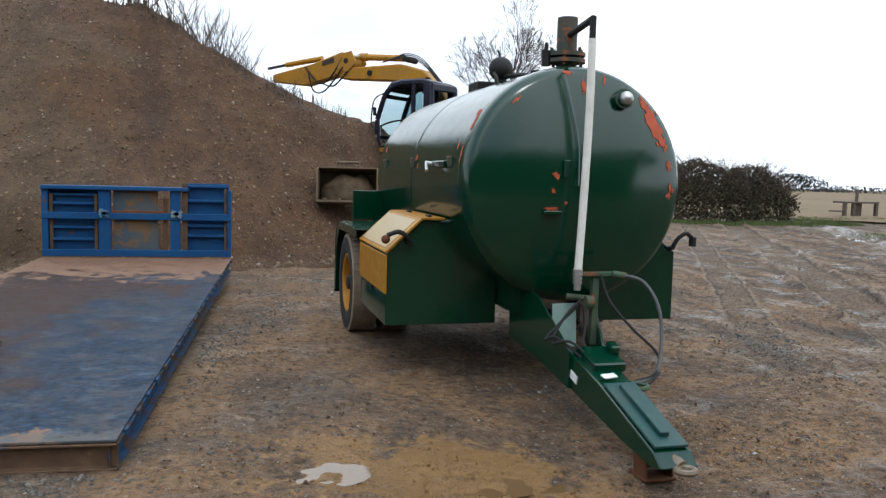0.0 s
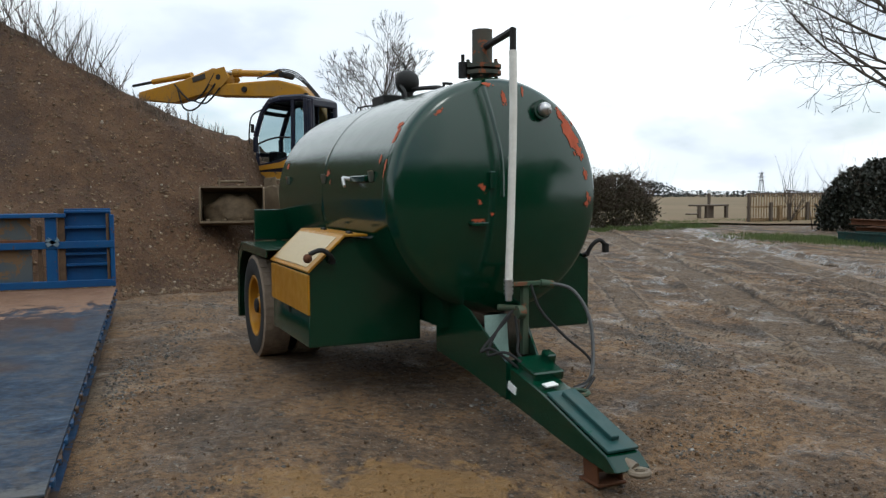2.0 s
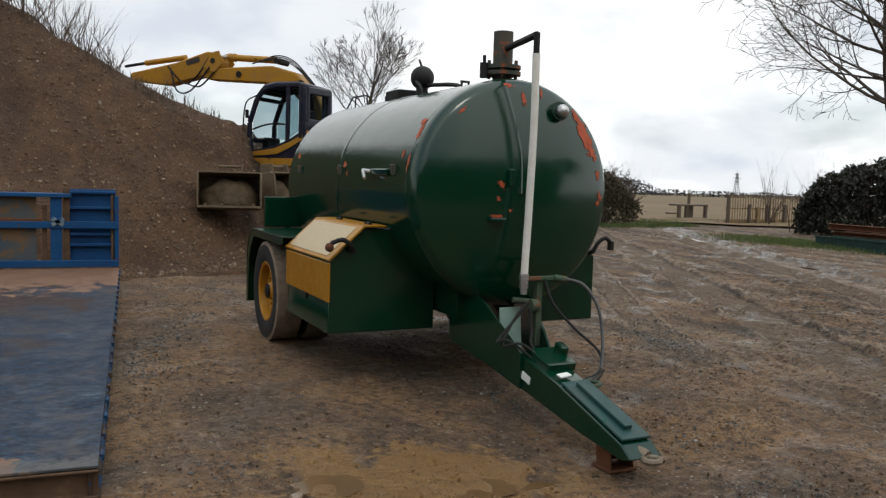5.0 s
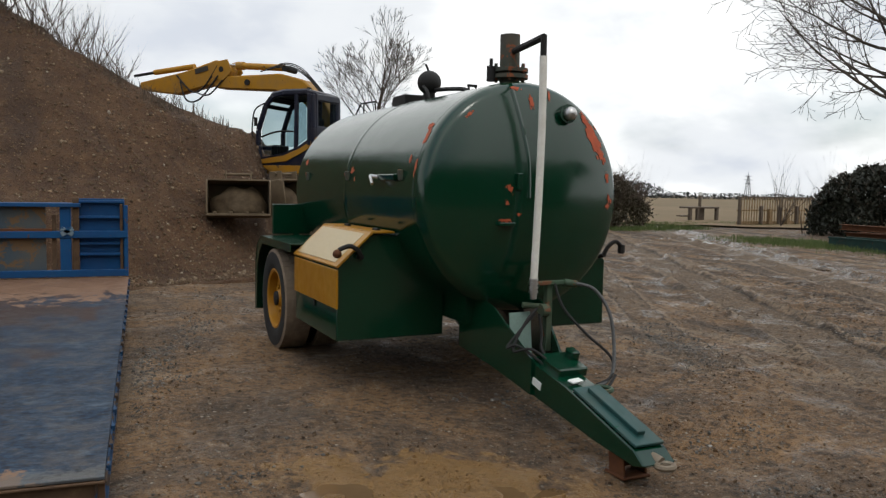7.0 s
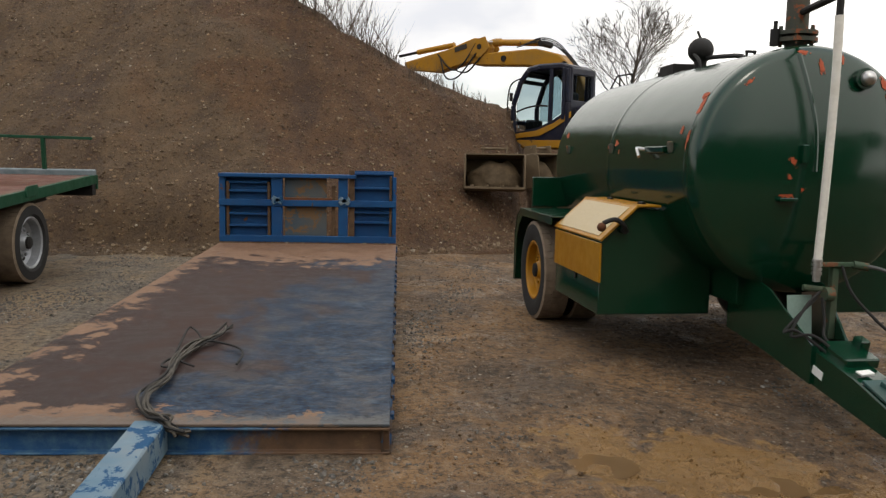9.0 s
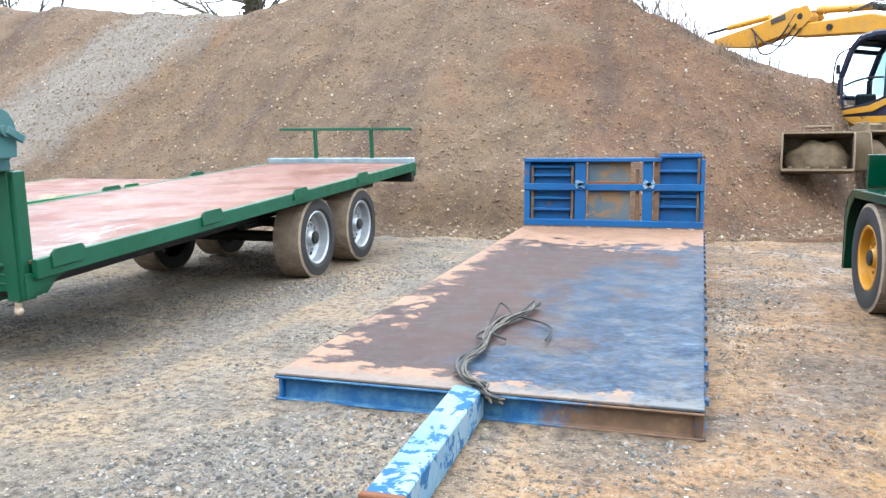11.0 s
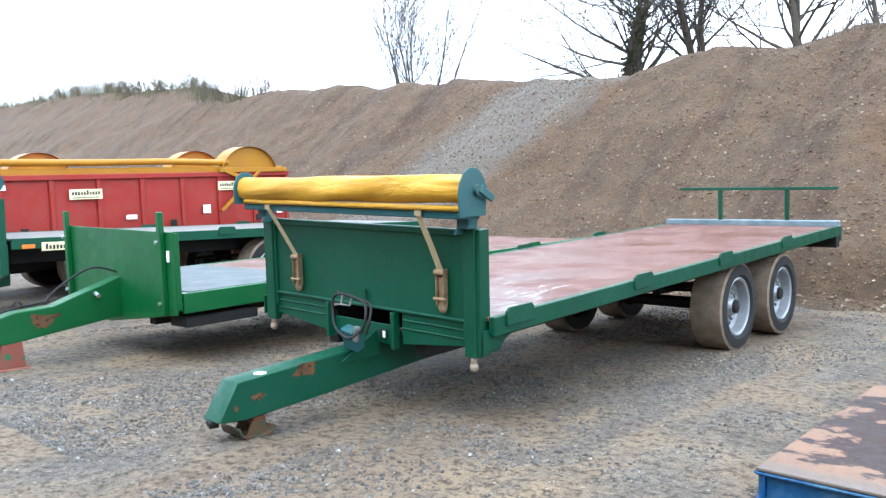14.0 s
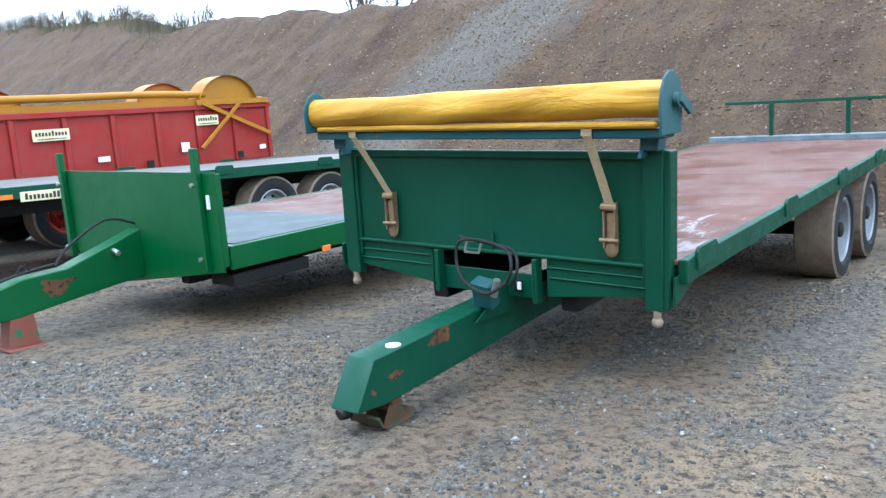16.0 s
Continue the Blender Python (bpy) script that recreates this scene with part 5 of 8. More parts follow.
def rust_blue_material():
    """Blue channel eaten by rust towards one end, with scuffs and yellowish lichen."""
    m, t, b = material("rust_eaten_blue_paint")
    p = place(t)
    sep = link_nodes(t, "ShaderNodeSeparateXYZ", i_0=p)
    wob = noise_tex(t, p, 3.0, 8, 0.7, 0.4)
    e = link_nodes(t, "ShaderNodeMath", operation="ADD", i_0=link_nodes(t, "ShaderNodeMath", operation="MULTIPLY_ADD", i_0=sep.outputs[0], i_1=1.1, i_2=2.0).outputs[0], i_1=link_nodes(t, "ShaderNodeMath", operation="MULTIPLY", i_0=wob, i_1=1.2).outputs[0]).outputs[0]
    blue = mix(t, ramp(t, noise_tex(t, p, 6, 7, 0.7), [(0.45, 0.0), (0.65, 1.0)]), (0.003, 0.050, 0.135), (0.06, 0.13, 0.19))
    rust = ramp(t, noise_tex(t, p, 9, 7, 0.7), [(0.3, (0.05, 0.026, 0.014)), (0.6, (0.11, 0.06, 0.03)), (0.75, (0.20, 0.15, 0.07))])
    col = mix(t, ramp(t, e, [(0.70, 0.0), (0.86, 1.0)]), blue, rust)
    t.links.new(col, b.inputs["Base Color"])
    b.inputs["Roughness"].default_value = 0.65
    bump(t, b, wob, 0.4, 0.01)
    return m


RUST_BLUE = rust_blue_material()
WORN_RAIL = paint("rust_bitten_blue_rail", (0.003, 0.03, 0.085), (0.010, 0.045, 0.10), (0.045, 0.028, 0.018), 0.50, 0.6, 0.5, (0.05, 0.04, 0.03), 5.0)
OLD_SLAT = plain("rotten_brown_slat", (0.11, 0.065, 0.035), (0.055, 0.034, 0.02), 9.0, (0.8, 0.95), 0, 0.5, 60)
BLUE_PALE = paint("scuffed_blue_paint", (0.05, 0.12, 0.185), (0.16, 0.21, 0.24), (0.008, 0.055, 0.13), 0.52, 0.5, 0.5, (0.26, 0.26, 0.24))
WORN_PANEL = paint("worn_blue_panel", (0.030, 0.062, 0.095), (0.085, 0.085, 0.075), (0.135, 0.082, 0.042), 0.55, 0.7, 0.5, (0.12, 0.10, 0.08), 2.6)
CABLE = plain("grey_cable", (0.062, 0.052, 0.038), (0.026, 0.023, 0.019), 20.0, (0.5, 0.7), 0, 0.2)
blue_bed()
tailboard()
cable_bundle()

# ---- flatbed trailers ----


def scrape(parent, m, w, h, seed):
    """A ragged patch of bare rust on an upright face; m takes (along, up, out)."""
    bm = bmesh.new()
    n = 40
    ring = []
    for k in range(n):
        a = 2 * math.pi * k / n
        f = 0.85 + 0.6 * noise.noise((seed, 1.5 * math.cos(a), 1.5 * math.sin(a))) + 0.4 * noise.noise((seed, 7 * math.cos(a), 7 * math.sin(a)))
        ring.append(bm.verts.new((w * f * math.cos(a), h * f * math.sin(a), 0.0)))
    bm.faces.new(ring)
    bm.transform(m @ Matrix(((0, 0, 1, 0), (1, 0, 0, 0), (0, 1, 0, 0), (0, 0, 0, 1))))
    part("rust_scrape", bm, SCRAPED, parent, "bare rusty scrape")


SCRAPED = paint("scraped_rust", (0.050, 0.024, 0.012), (0.15, 0.075, 0.026), (0.025, 0.015, 0.010), 0.55, 0.7, 0.5, (0.05, 0.03, 0.02), 22.0)


def running_gear(root, cx, axles, w, rim_mat=SILVER, r=0.52):
    for y, z in axles:
        for s in (-1, 1):
            wheel(root, Matrix.Translation((cx + (w - 0.245) * s, y, z)), r, 0.36, rim_mat, 0.295, outward=s, label="large worn black tyre")
        bm = bmesh.new()
        rod(bm, (cx - w + 0.3, y, z), (cx + w - 0.3, y, z), 0.065, seg=14)
        part("axle", bm, DARK_STEEL, root)
    bm = bmesh.new()
    for s in (-1, 1):
        y0, y1 = axles[0][0] - 0.6, axles[-1][0] + 0.6
        bar(bm, (cx + 0.5 * s, y0, 0.62), (cx + 0.5 * s, y1, 0.66), 0.09, 0.05)
        bar(bm, (cx + 0.5 * s, (y0 + y1) / 2 - 0.1, 0.72), (cx + 0.5 * s, (y0 + y1) / 2 + 0.1, 0.72), 0.1, 0.3)
    part("spring", bm, DARK_STEEL, root)


def deck_frame(root, m, w, y0, y1, top, side_mat, deck_mat=DECK, rail=0.13, stakes=()):
    """Deck boards, outer rails, main beams and cross members; m tilts them."""
    n = 12
    step = (y1 - y0) / n
    for k in range(n):
        bm = bmesh.new()
        box(bm, (0, y0 + (k + 0.5) * step, top - 0.012), (2 * w - 0.10, step - 0.004, 0.024), bevel=0.002, m=m)
        part("deck_board", bm, deck_mat, root)
    for s in (-1, 1):
        bm = bmesh.new()
        box(bm, (s * (w - 0.025), (y0 + y1) / 2, top - rail / 2 + 0.006), (0.05, y1 - y0, rail), bevel=0.006, m=m)
        part("side_rail", bm, side_mat, root)
        bm = bmesh.new()
        box(bm, (s * 0.48, (y0 + y1) / 2, top - 0.22), (0.12, y1 - y0 - 0.1, 0.28), bevel=0.01, m=m)
        part("main_beam", bm, DARK_STEEL, root)
    for k in range(6):
        bm = bmesh.new()
        box(bm, (0, y0 + 0.5 + k * (y1 - y0 - 1.0) / 5, top - 0.085), (2 * w - 0.12, 0.07, 0.12), bevel=0.006, m=m)
        part("cross_member", bm, DARK_STEEL, root)
    for y in stakes:
        for s in (-1, 1):
            bm = bmesh.new()
            prism(bm, [(-0.15, -0.06), (0.15, -0.06), (0.15, 0.035), (0.12, 0.06), (-0.12, 0.06), (-0.15, 0.035)], 0.022, m @ pose(s * (w + 0.008), y, top - 0.01) @ Matrix(((0, 0, 1, 0), (1, 0, 0, 0), (0, 1, 0, 0), (0, 0, 0, 1))), 0.003)
            part("stake_pocket", bm, side_mat, root)


def dark_green_trailer():
    root = thing("flatbed_trailer", pose(-6.27, 9.36, 0), "green flatbed trailer with rolled yellow tarpaulin and red deck", "flatbed trailer", "parked flatbed trailers")
    tilt = 3.6
    m = pose(0, 0, 0, tilt)
    w, top = 1.21, 1.09
    deck_frame(root, m, w, -4.87, 2.42, top, GREEN, stakes=(-4.60, -2.9, -1.25, 0.42))
    running_gear(root, 0, ((-0.76, 0.46), (0.50, 0.495)), w, r=0.465)
    # raised lip and guard rail at the rear
    bm = bmesh.new()
    box(bm, (0, 2.36, top + 0.03), (2 * w, 0.12, 0.09), bevel=0.012, m=m)
    part("rear_lip", bm, WORN_LIP, root, "pale worn rear lip")
    bm = bmesh.new()
    box(bm, (0, 2.44, top - 0.10), (2 * w, 0.05, 0.20), bevel=0.008, m=m)
    part("rear_beam", bm, GREEN, root)
    # guard rail over the rear lip
    bm = bmesh.new()
    bar(bm, m @ Vector((-0.98, 2.34, top + 0.52)), m @ Vector((1.20, 2.34, top + 0.50)), 0.045, 0.04)
    rail = part("guard_rail", bm, GREEN, root, "thin green guard rail")
    for x in (-0.38, 0.55):
        bm = bmesh.new()
        bar(bm, m @ Vector((x, 2.34, top + 0.06)), m @ Vector((x, 2.34, top + 0.51)), 0.05, 0.05)
        part("rail_post", bm, GREEN, rail)
    bm = bmesh.new()
    box(bm, (w - 0.25, 2.30, top - 0.19), (0.5, 0.12, 0.16), bevel=0.008, m=m)
    part("lamp_bracket", bm, DARK_STEEL, root)
    # headboard
    f = -4.89
    m = m @ pose(-0.03, 0, 1.28) @ pose(0, 0, 0, 0, 1.5, 0) @ pose(0, 0, -1.28)
    hb = lambda c, s, rot=(0, 0, 0): box(bm, c, s, rot, 0.006, m)
    bm = bmesh.new()
    hb((0, f, 1.37), (2.10, 0.014, 0.60))
    panel = part("headboard_panel", bm, GREEN, root, "flat dark green headboard sheet")
    for s in (-1, 1):
        bm = bmesh.new()
        hb((s * 1.09, f - 0.01, 1.28), (0.10, 0.07, 0.86))
        hb((s * 1.15, f + 0.02, 1.28), (0.05, 0.10, 0.84))
        post = part("headboard_post", bm, GREEN, root)
        bm = bmesh.new()
        hb((s * 1.03, f - 0.015, 1.33), (0.025, 0.03, 0.70))
        part("post_flange", bm, GREEN, post)
        bm = bmesh.new()
        rod(bm, m @ Vector((s * 1.10, f - 0.02, 0.90)), m @ Vector((s * 1.10, f - 0.02, 0.80)), 0.022, seg=10)
        bmesh.ops.create_uvsphere(bm, u_segments=12, v_segments=8, radius=0.032, matrix=m @ Matrix.Translation((s * 1.10, f - 0.02, 0.785)))
        part("drop_pin", bm, PIN, post, "dirty ball-ended pin")
        bm = bmesh.new()
        prism(bm, [(-0.06, 0.0), (0.34, 0.13), (0.34, 0.16), (-0.06, 0.16)], 0.012, m @ pose(s * 1.20, f + 0.02, 0.88) @ Matrix(((0, 0, 1, 0), (1, 0, 0, 0), (0, 1, 0, 0), (0, 0, 0, 1))), 0.002)
        prism(bm, [(-0.06, -0.04), (0.18, -0.04), (0.36, 0.12), (-0.06, 0.12)], 0.012, m @ pose(s * 1.13, f + 0.02, 0.90) @ Matrix(((0, 0, 1, 0), (1, 0, 0, 0), (0, 1, 0, 0), (0, 0, 0, 1))), 0.002)
        part("corner_gusset", bm, GREEN, root)
    bm = bmesh.new()
    hb((0, f - 0.012, 1.675), (2.12, 0.05, 0.045))
    part("top_rail", bm, GREEN, panel)
    bm = bmesh.new()
    hb((0, f - 0.012, 1.085), (2.12, 0.04, 0.022))
    part("fold_line", bm, GREEN, panel)
    bm = bmesh.new()
    hb((0.06, f - 0.02, 1.15), (0.012, 0.02, 0.12))
    part("lug", bm, GREEN, panel)
    # lower apron in two halves with an opening over the drawbar
    for s in (-1, 1):
        bm = bmesh.new()
        prism(bm, [(s * 0.42, 0.84), (s * 1.08, 0.915), (s * 1.08, 1.075), (s * 0.42, 1.075)], 0.014, m @ pose(0, f, 0) @ Matrix(((1, 0, 0, 0), (0, 0, 1, 0), (0, 1, 0, 0), (0, 0, 0, 1))), 0.003)
        apron = part("apron", bm, GREEN, root)
        for z in (0.96, 1.02):
            bm = bmesh.new()
            hb((s * 0.75, f - 0.012, z), (0.62, 0.014, 0.010), rot=(0, 0, 0))
            part("pressed_rib", bm, GREEN, apron)
        bm = bmesh.new()
        hb((s * 0.36, f - 0.02, 0.935), (0.035, 0.07, 0.27))
        part("apron_stiffener", bm, GREEN, apron)
    bm = bmesh.new()
    hb((0, f + 0.02, 0.885), (0.70, 0.012, 0.15))
    centre = part("apron_centre", bm, GREEN, root)
    bm = bmesh.new()
    hb((0.21, f + 0.006, 0.885), (0.07, 0.01, 0.07))
    part("socket_plate", bm, DARK_STEEL, centre)
    bm = bmesh.new()
    hb((0.225, f - 0.002, 0.885), (0.03, 0.01, 0.05))
    part("socket_label", bm, WHITE, centre)
    # tarpaulin roll on its beam
    bm = bmesh.new()
    hb((0, f - 0.12, 1.80), (2.42, 0.12, 0.05))
    for s in (-1, 1):
        hb((s * 1.09, f - 0.05, 1.745), (0.10, 0.10, 0.08))
        prism(bm, [(-0.08, -0.10), (0.06, -0.10), (0.02, 0.0), (-0.02, 0.0)], 0.02, m @ pose(s * 1.05, f - 0.05, 1.77) @ Matrix(((0, 0, 1, 0), (1, 0, 0, 0), (0, 1, 0, 0), (0, 0, 0, 1))), 0.002)
    beam = part("tarpaulin_beam", bm, TEAL, root, "blue-green tarpaulin carrier beam")
    random.seed(3)
    bm = bmesh.new()
    seg, rows, rings = 28, 60, []
    for i in range(rows + 1):
        x = -1.215 + 2.43 * i / rows
        ring = []
        for k in range(seg):
            a = 2 * math.pi * k / seg
            rr = 0.092 + 0.010 * noise.noise((x * 2.0 + a * 0.8, math.cos(a) * 1.5, math.sin(a) * 1.5)) + 0.006 * math.sin(7 * x + 2.2 * a) * (0.5 + 0.5 * math.sin(a + 4.0))
            ring.append(bm.verts.new(m @ Vector((x, f - 0.15 + rr * math.cos(a), 1.955 + 0.012 * math.sin(2.1 * x) + rr * math.sin(a)))))
        rings.append(ring)
    for a, b in zip(rings, rings[1:]):
        for k in range(seg):
            bm.faces.new((a[k], a[(k + 1) % seg], b[(k + 1) % seg], b[k]))
    bm.faces.new(rings[0]), bm.faces.new(rings[-1])
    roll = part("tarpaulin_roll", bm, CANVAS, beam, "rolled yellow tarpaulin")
    bm = bmesh.new()
    box(bm, (0, f - 0.19, 1.845), (2.36, 0.05, 0.035), bevel=0.012, m=m)
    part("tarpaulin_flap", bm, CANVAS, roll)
    for s in (-1, 1):
        bm = bmesh.new()
        g = 1.0 if s > 0 else 0.84
        prism(bm, [(x * g, q * g) for x, q in ((-0.13, -0.16), (0.12, -0.16), (0.135, 0.0), (0.12, 0.06), (0.085, 0.115), (0.03, 0.145), (-0.03, 0.145), (-0.085, 0.115), (-0.12, 0.06), (-0.135, 0.0))], 0.014, m @ pose(s * 1.225, f - 0.15, 1.955) @ Matrix(((0, 0, 1, 0), (1, 0, 0, 0), (0, 1, 0, 0), (0, 0, 0, 1))), 0.003)
        end = part("roll_end_plate", bm, TEAL, beam)
        bm = bmesh.new()
        rod(bm, m @ Vector((s * 1.23, f - 0.12, 1.96)), m @ Vector((s * 1.26, f - 0.12, 1.96)), 0.035, seg=12)
        bar(bm, m @ Vector((s * 1.265, f - 0.12, 1.97)), m @ Vector((s * 1.265, f + 0.0, 1.90)), 0.02, 0.05)
        part("winder", bm, TEAL, end)
    # ratchet straps
    for x0, x1 in ((-0.87, -0.72), (0.79, 0.845)):
        bm = bmesh.new()
        for (ax, ay, az), (bx, by, bz) in (((x0, f - 0.195, 1.80), ((x0 + x1) / 2, f - 0.115, 1.60)), (((x0 + x1) / 2, f - 0.115, 1.60), (x1, f - 0.05, 1.41))):
            vs = [bm.verts.new(m @ Vector((px + e * 0.026, py + t_, pz))) for t_ in (0, 0.005) for px, py, pz, e in ((ax, ay, az, -1), (ax, ay, az, 1), (bx, by, bz, 1), (bx, by, bz, -1))]
            for q in ((0, 1, 2, 3), (7, 6, 5, 4), (0, 4, 5, 1), (1, 5, 6, 2), (2, 6, 7, 3), (3, 7, 4, 0)):
                bm.faces.new([vs[k] for k in q])
        bar(bm, m @ Vector((x0, f - 0.195, 1.79)), m @ Vector((x0 + 0.005, f - 0.20, 1.85)), 0.06, 0.006, 0)
        strap = part("ratchet_strap", bm, STRAP, root, "dirty webbing strap")
        bm = bmesh.new()
        for e in (-1, 1):
            box(bm, (x1 + 0.032 * e, f - 0.04, 1.30), (0.008, 0.05, 0.25), bevel=0.002, m=m)
        box(bm, (x1, f - 0.03, 1.27), (0.05, 0.03, 0.20), bevel=0.006, m=m)
        rod(bm, m @ Vector((x1 - 0.045, f - 0.055, 1.40)), m @ Vector((x1 + 0.045, f - 0.055, 1.40)), 0.02, seg=10)
        rod(bm, m @ Vector((x1 - 0.055, f - 0.06, 1.22)), m @ Vector((x1 + 0.055, f - 0.06, 1.22)), 0.012, seg=8)
        bmesh.ops.create_uvsphere(bm, u_segments=12, v_segments=8, radius=0.042, matrix=m @ Matrix.Translation((x1, f - 0.035, 1.17)) @ Matrix.Diagonal((1, 0.4, 1.2, 1)))
        part("ratchet_buckle", bm, BRASS, strap, "worn steel ratchet buckle")
    # drawbar
    bm = bmesh.new()
    cx = -0.03
    outline = [(-3.6, 0.54), (-4.9, 0.50), (-5.05, 0.48), (-6.11, 0.388), (-6.25, 0.145), (-6.05, 0.13), (-5.36, 0.19), (-4.5, 0.28), (-3.6, 0.36)]
    prism(bm, outline, 0.185, pose(cx, 0, 0) @ Matrix(((0, 0, 1, 0), (1, 0, 0, 0), (0, 1, 0, 0), (0, 0, 0, 1))), 0.008)
    drawbar = part("drawbar", bm, GREEN, root, "green box-section drawbar with a rusty scrape")
    for y, z, w_, h_, key in ((-5.57, 0.385, 0.11, 0.055, 3.1), (-5.95, 0.27, 0.05, 0.025, 8.4), (-6.12, 0.22, 0.022, 0.025, 9.1)):
        scrape(drawbar, pose(cx + 0.0945, y, z), w_, h_, key)
    bm = bmesh.new()
    rod(bm, (cx + 0.04, -5.90, 0.400), (cx + 0.04, -5.90, 0.412), 0.042, seg=20)
    part("round_sticker", bm, WHITE, drawbar, "round white sticker")
    bm = bmesh.new()
    rod(bm, (cx - 0.02, -6.20, 0.135), (cx - 0.03, -6.25, 0.12), 0.045, 0.03, seg=12)
    part("towing_eye", bm, DARK_STEEL, drawbar)
    bm = bmesh.new()
    box(bm, (cx + 0.01, -5.93, 0.14), (0.12, 0.10, 0.14), rot=(8, 0, 0), bevel=0.01)
    leg = part("prop_leg", bm, RUST, drawbar, "rusty box leg")
    # dished sole plate: curled up at the front, ribbed behind
    bm = bmesh.new()
    sole = [(-0.16, 0.075), (-0.14, 0.03), (-0.09, 0.006), (0.02, 0.0), (0.09, 0.012), (0.13, 0.05)]
    turn_in = Matrix(((0, 0, 1, 0), (1, 0, 0, 0), (0, 1, 0, 0), (0, 0, 0, 1)))
    prism(bm, sole + [(a * 0.94, b + 0.014) for a, b in reversed(sole)], 0.22, pose(cx + 0.0, -5.95, 0.0) @ turn_in, 0.002)
    part("sole_plate", bm, RUSTY_FOOT, leg, "bent rust-eaten green sole plate")
    for e in (-0.07, 0.07):
        bm = bmesh.new()
        prism(bm, [(-0.09, 0.012), (0.09, 0.015), (0.06, 0.10), (-0.04, 0.11)], 0.012, pose(cx + e, -5.95, 0.0) @ turn_in, 0.002)
        part("foot_cheek", bm, RUSTY_FOOT, leg)
    bm = bmesh.new()
    prism(bm, [(-0.28, 0.0), (0.10, 0.0), (0.10, 0.22)], 0.012, pose(0.09, -4.99, 0.40) @ Matrix(((0, 0, 1, 0), (1, 0, 0, 0), (0, 1, 0, 0), (0, 0, 0, 1))), 0.002)
    part("web_gusset", bm, GREEN, drawbar)
    bm = bmesh.new()
    box(bm, (0.09, -5.16, 0.56), (0.14, 0.09, 0.17), rot=(22, 8, 0), bevel=0.01)
    coupler = part("brake_coupler_box", bm, TEAL, drawbar, "blue-green coupler box")
    bm = bmesh.new()
    rod(bm, (0.19, -5.22, 0.56), (0.23, -5.24, 0.66), 0.022, seg=10)
    part("coupling", bm, CHROME, coupler)
    for pts in ([(0.21, -5.24, 0.64), (0.27, -5.26, 0.76), (0.21, -5.22, 0.87), (0.01, -5.2, 0.92), (-0.13, -5.2, 0.9), (-0.15, -5.2, 0.76), (-0.07, -5.24, 0.64), (0.11, -5.28, 0.58), (0.23, -5.26, 0.66)],
                [(0.23, -5.22, 0.62), (0.3, -5.25, 0.74), (0.25, -5.2, 0.86), (0.08, -5.19, 0.9), (-0.09, -5.17, 0.92), (-0.17, -5.14, 0.93)]):
        bm = bmesh.new()
        tube(bm, [(x + 0.07, y, 0.60 + (q - 0.60) * 0.86) for x, y, q in pts], 0.010, 8)
        part("hose", bm, RUBBER, root, "coiled black hose")
    bm = bmesh.new()
    hook = [(-0.07, -5.13, 0.79), (0.04, -5.14, 0.79), (0.06, -5.14, 0.86), (-0.05, -5.13, 0.86), (-0.07, -5.13, 0.80)]
    for a, b in zip(hook, hook[1:]):
        rod(bm, a, b, 0.008, seg=6)
    part("hose_hook", bm, CHROME, root)
    return root


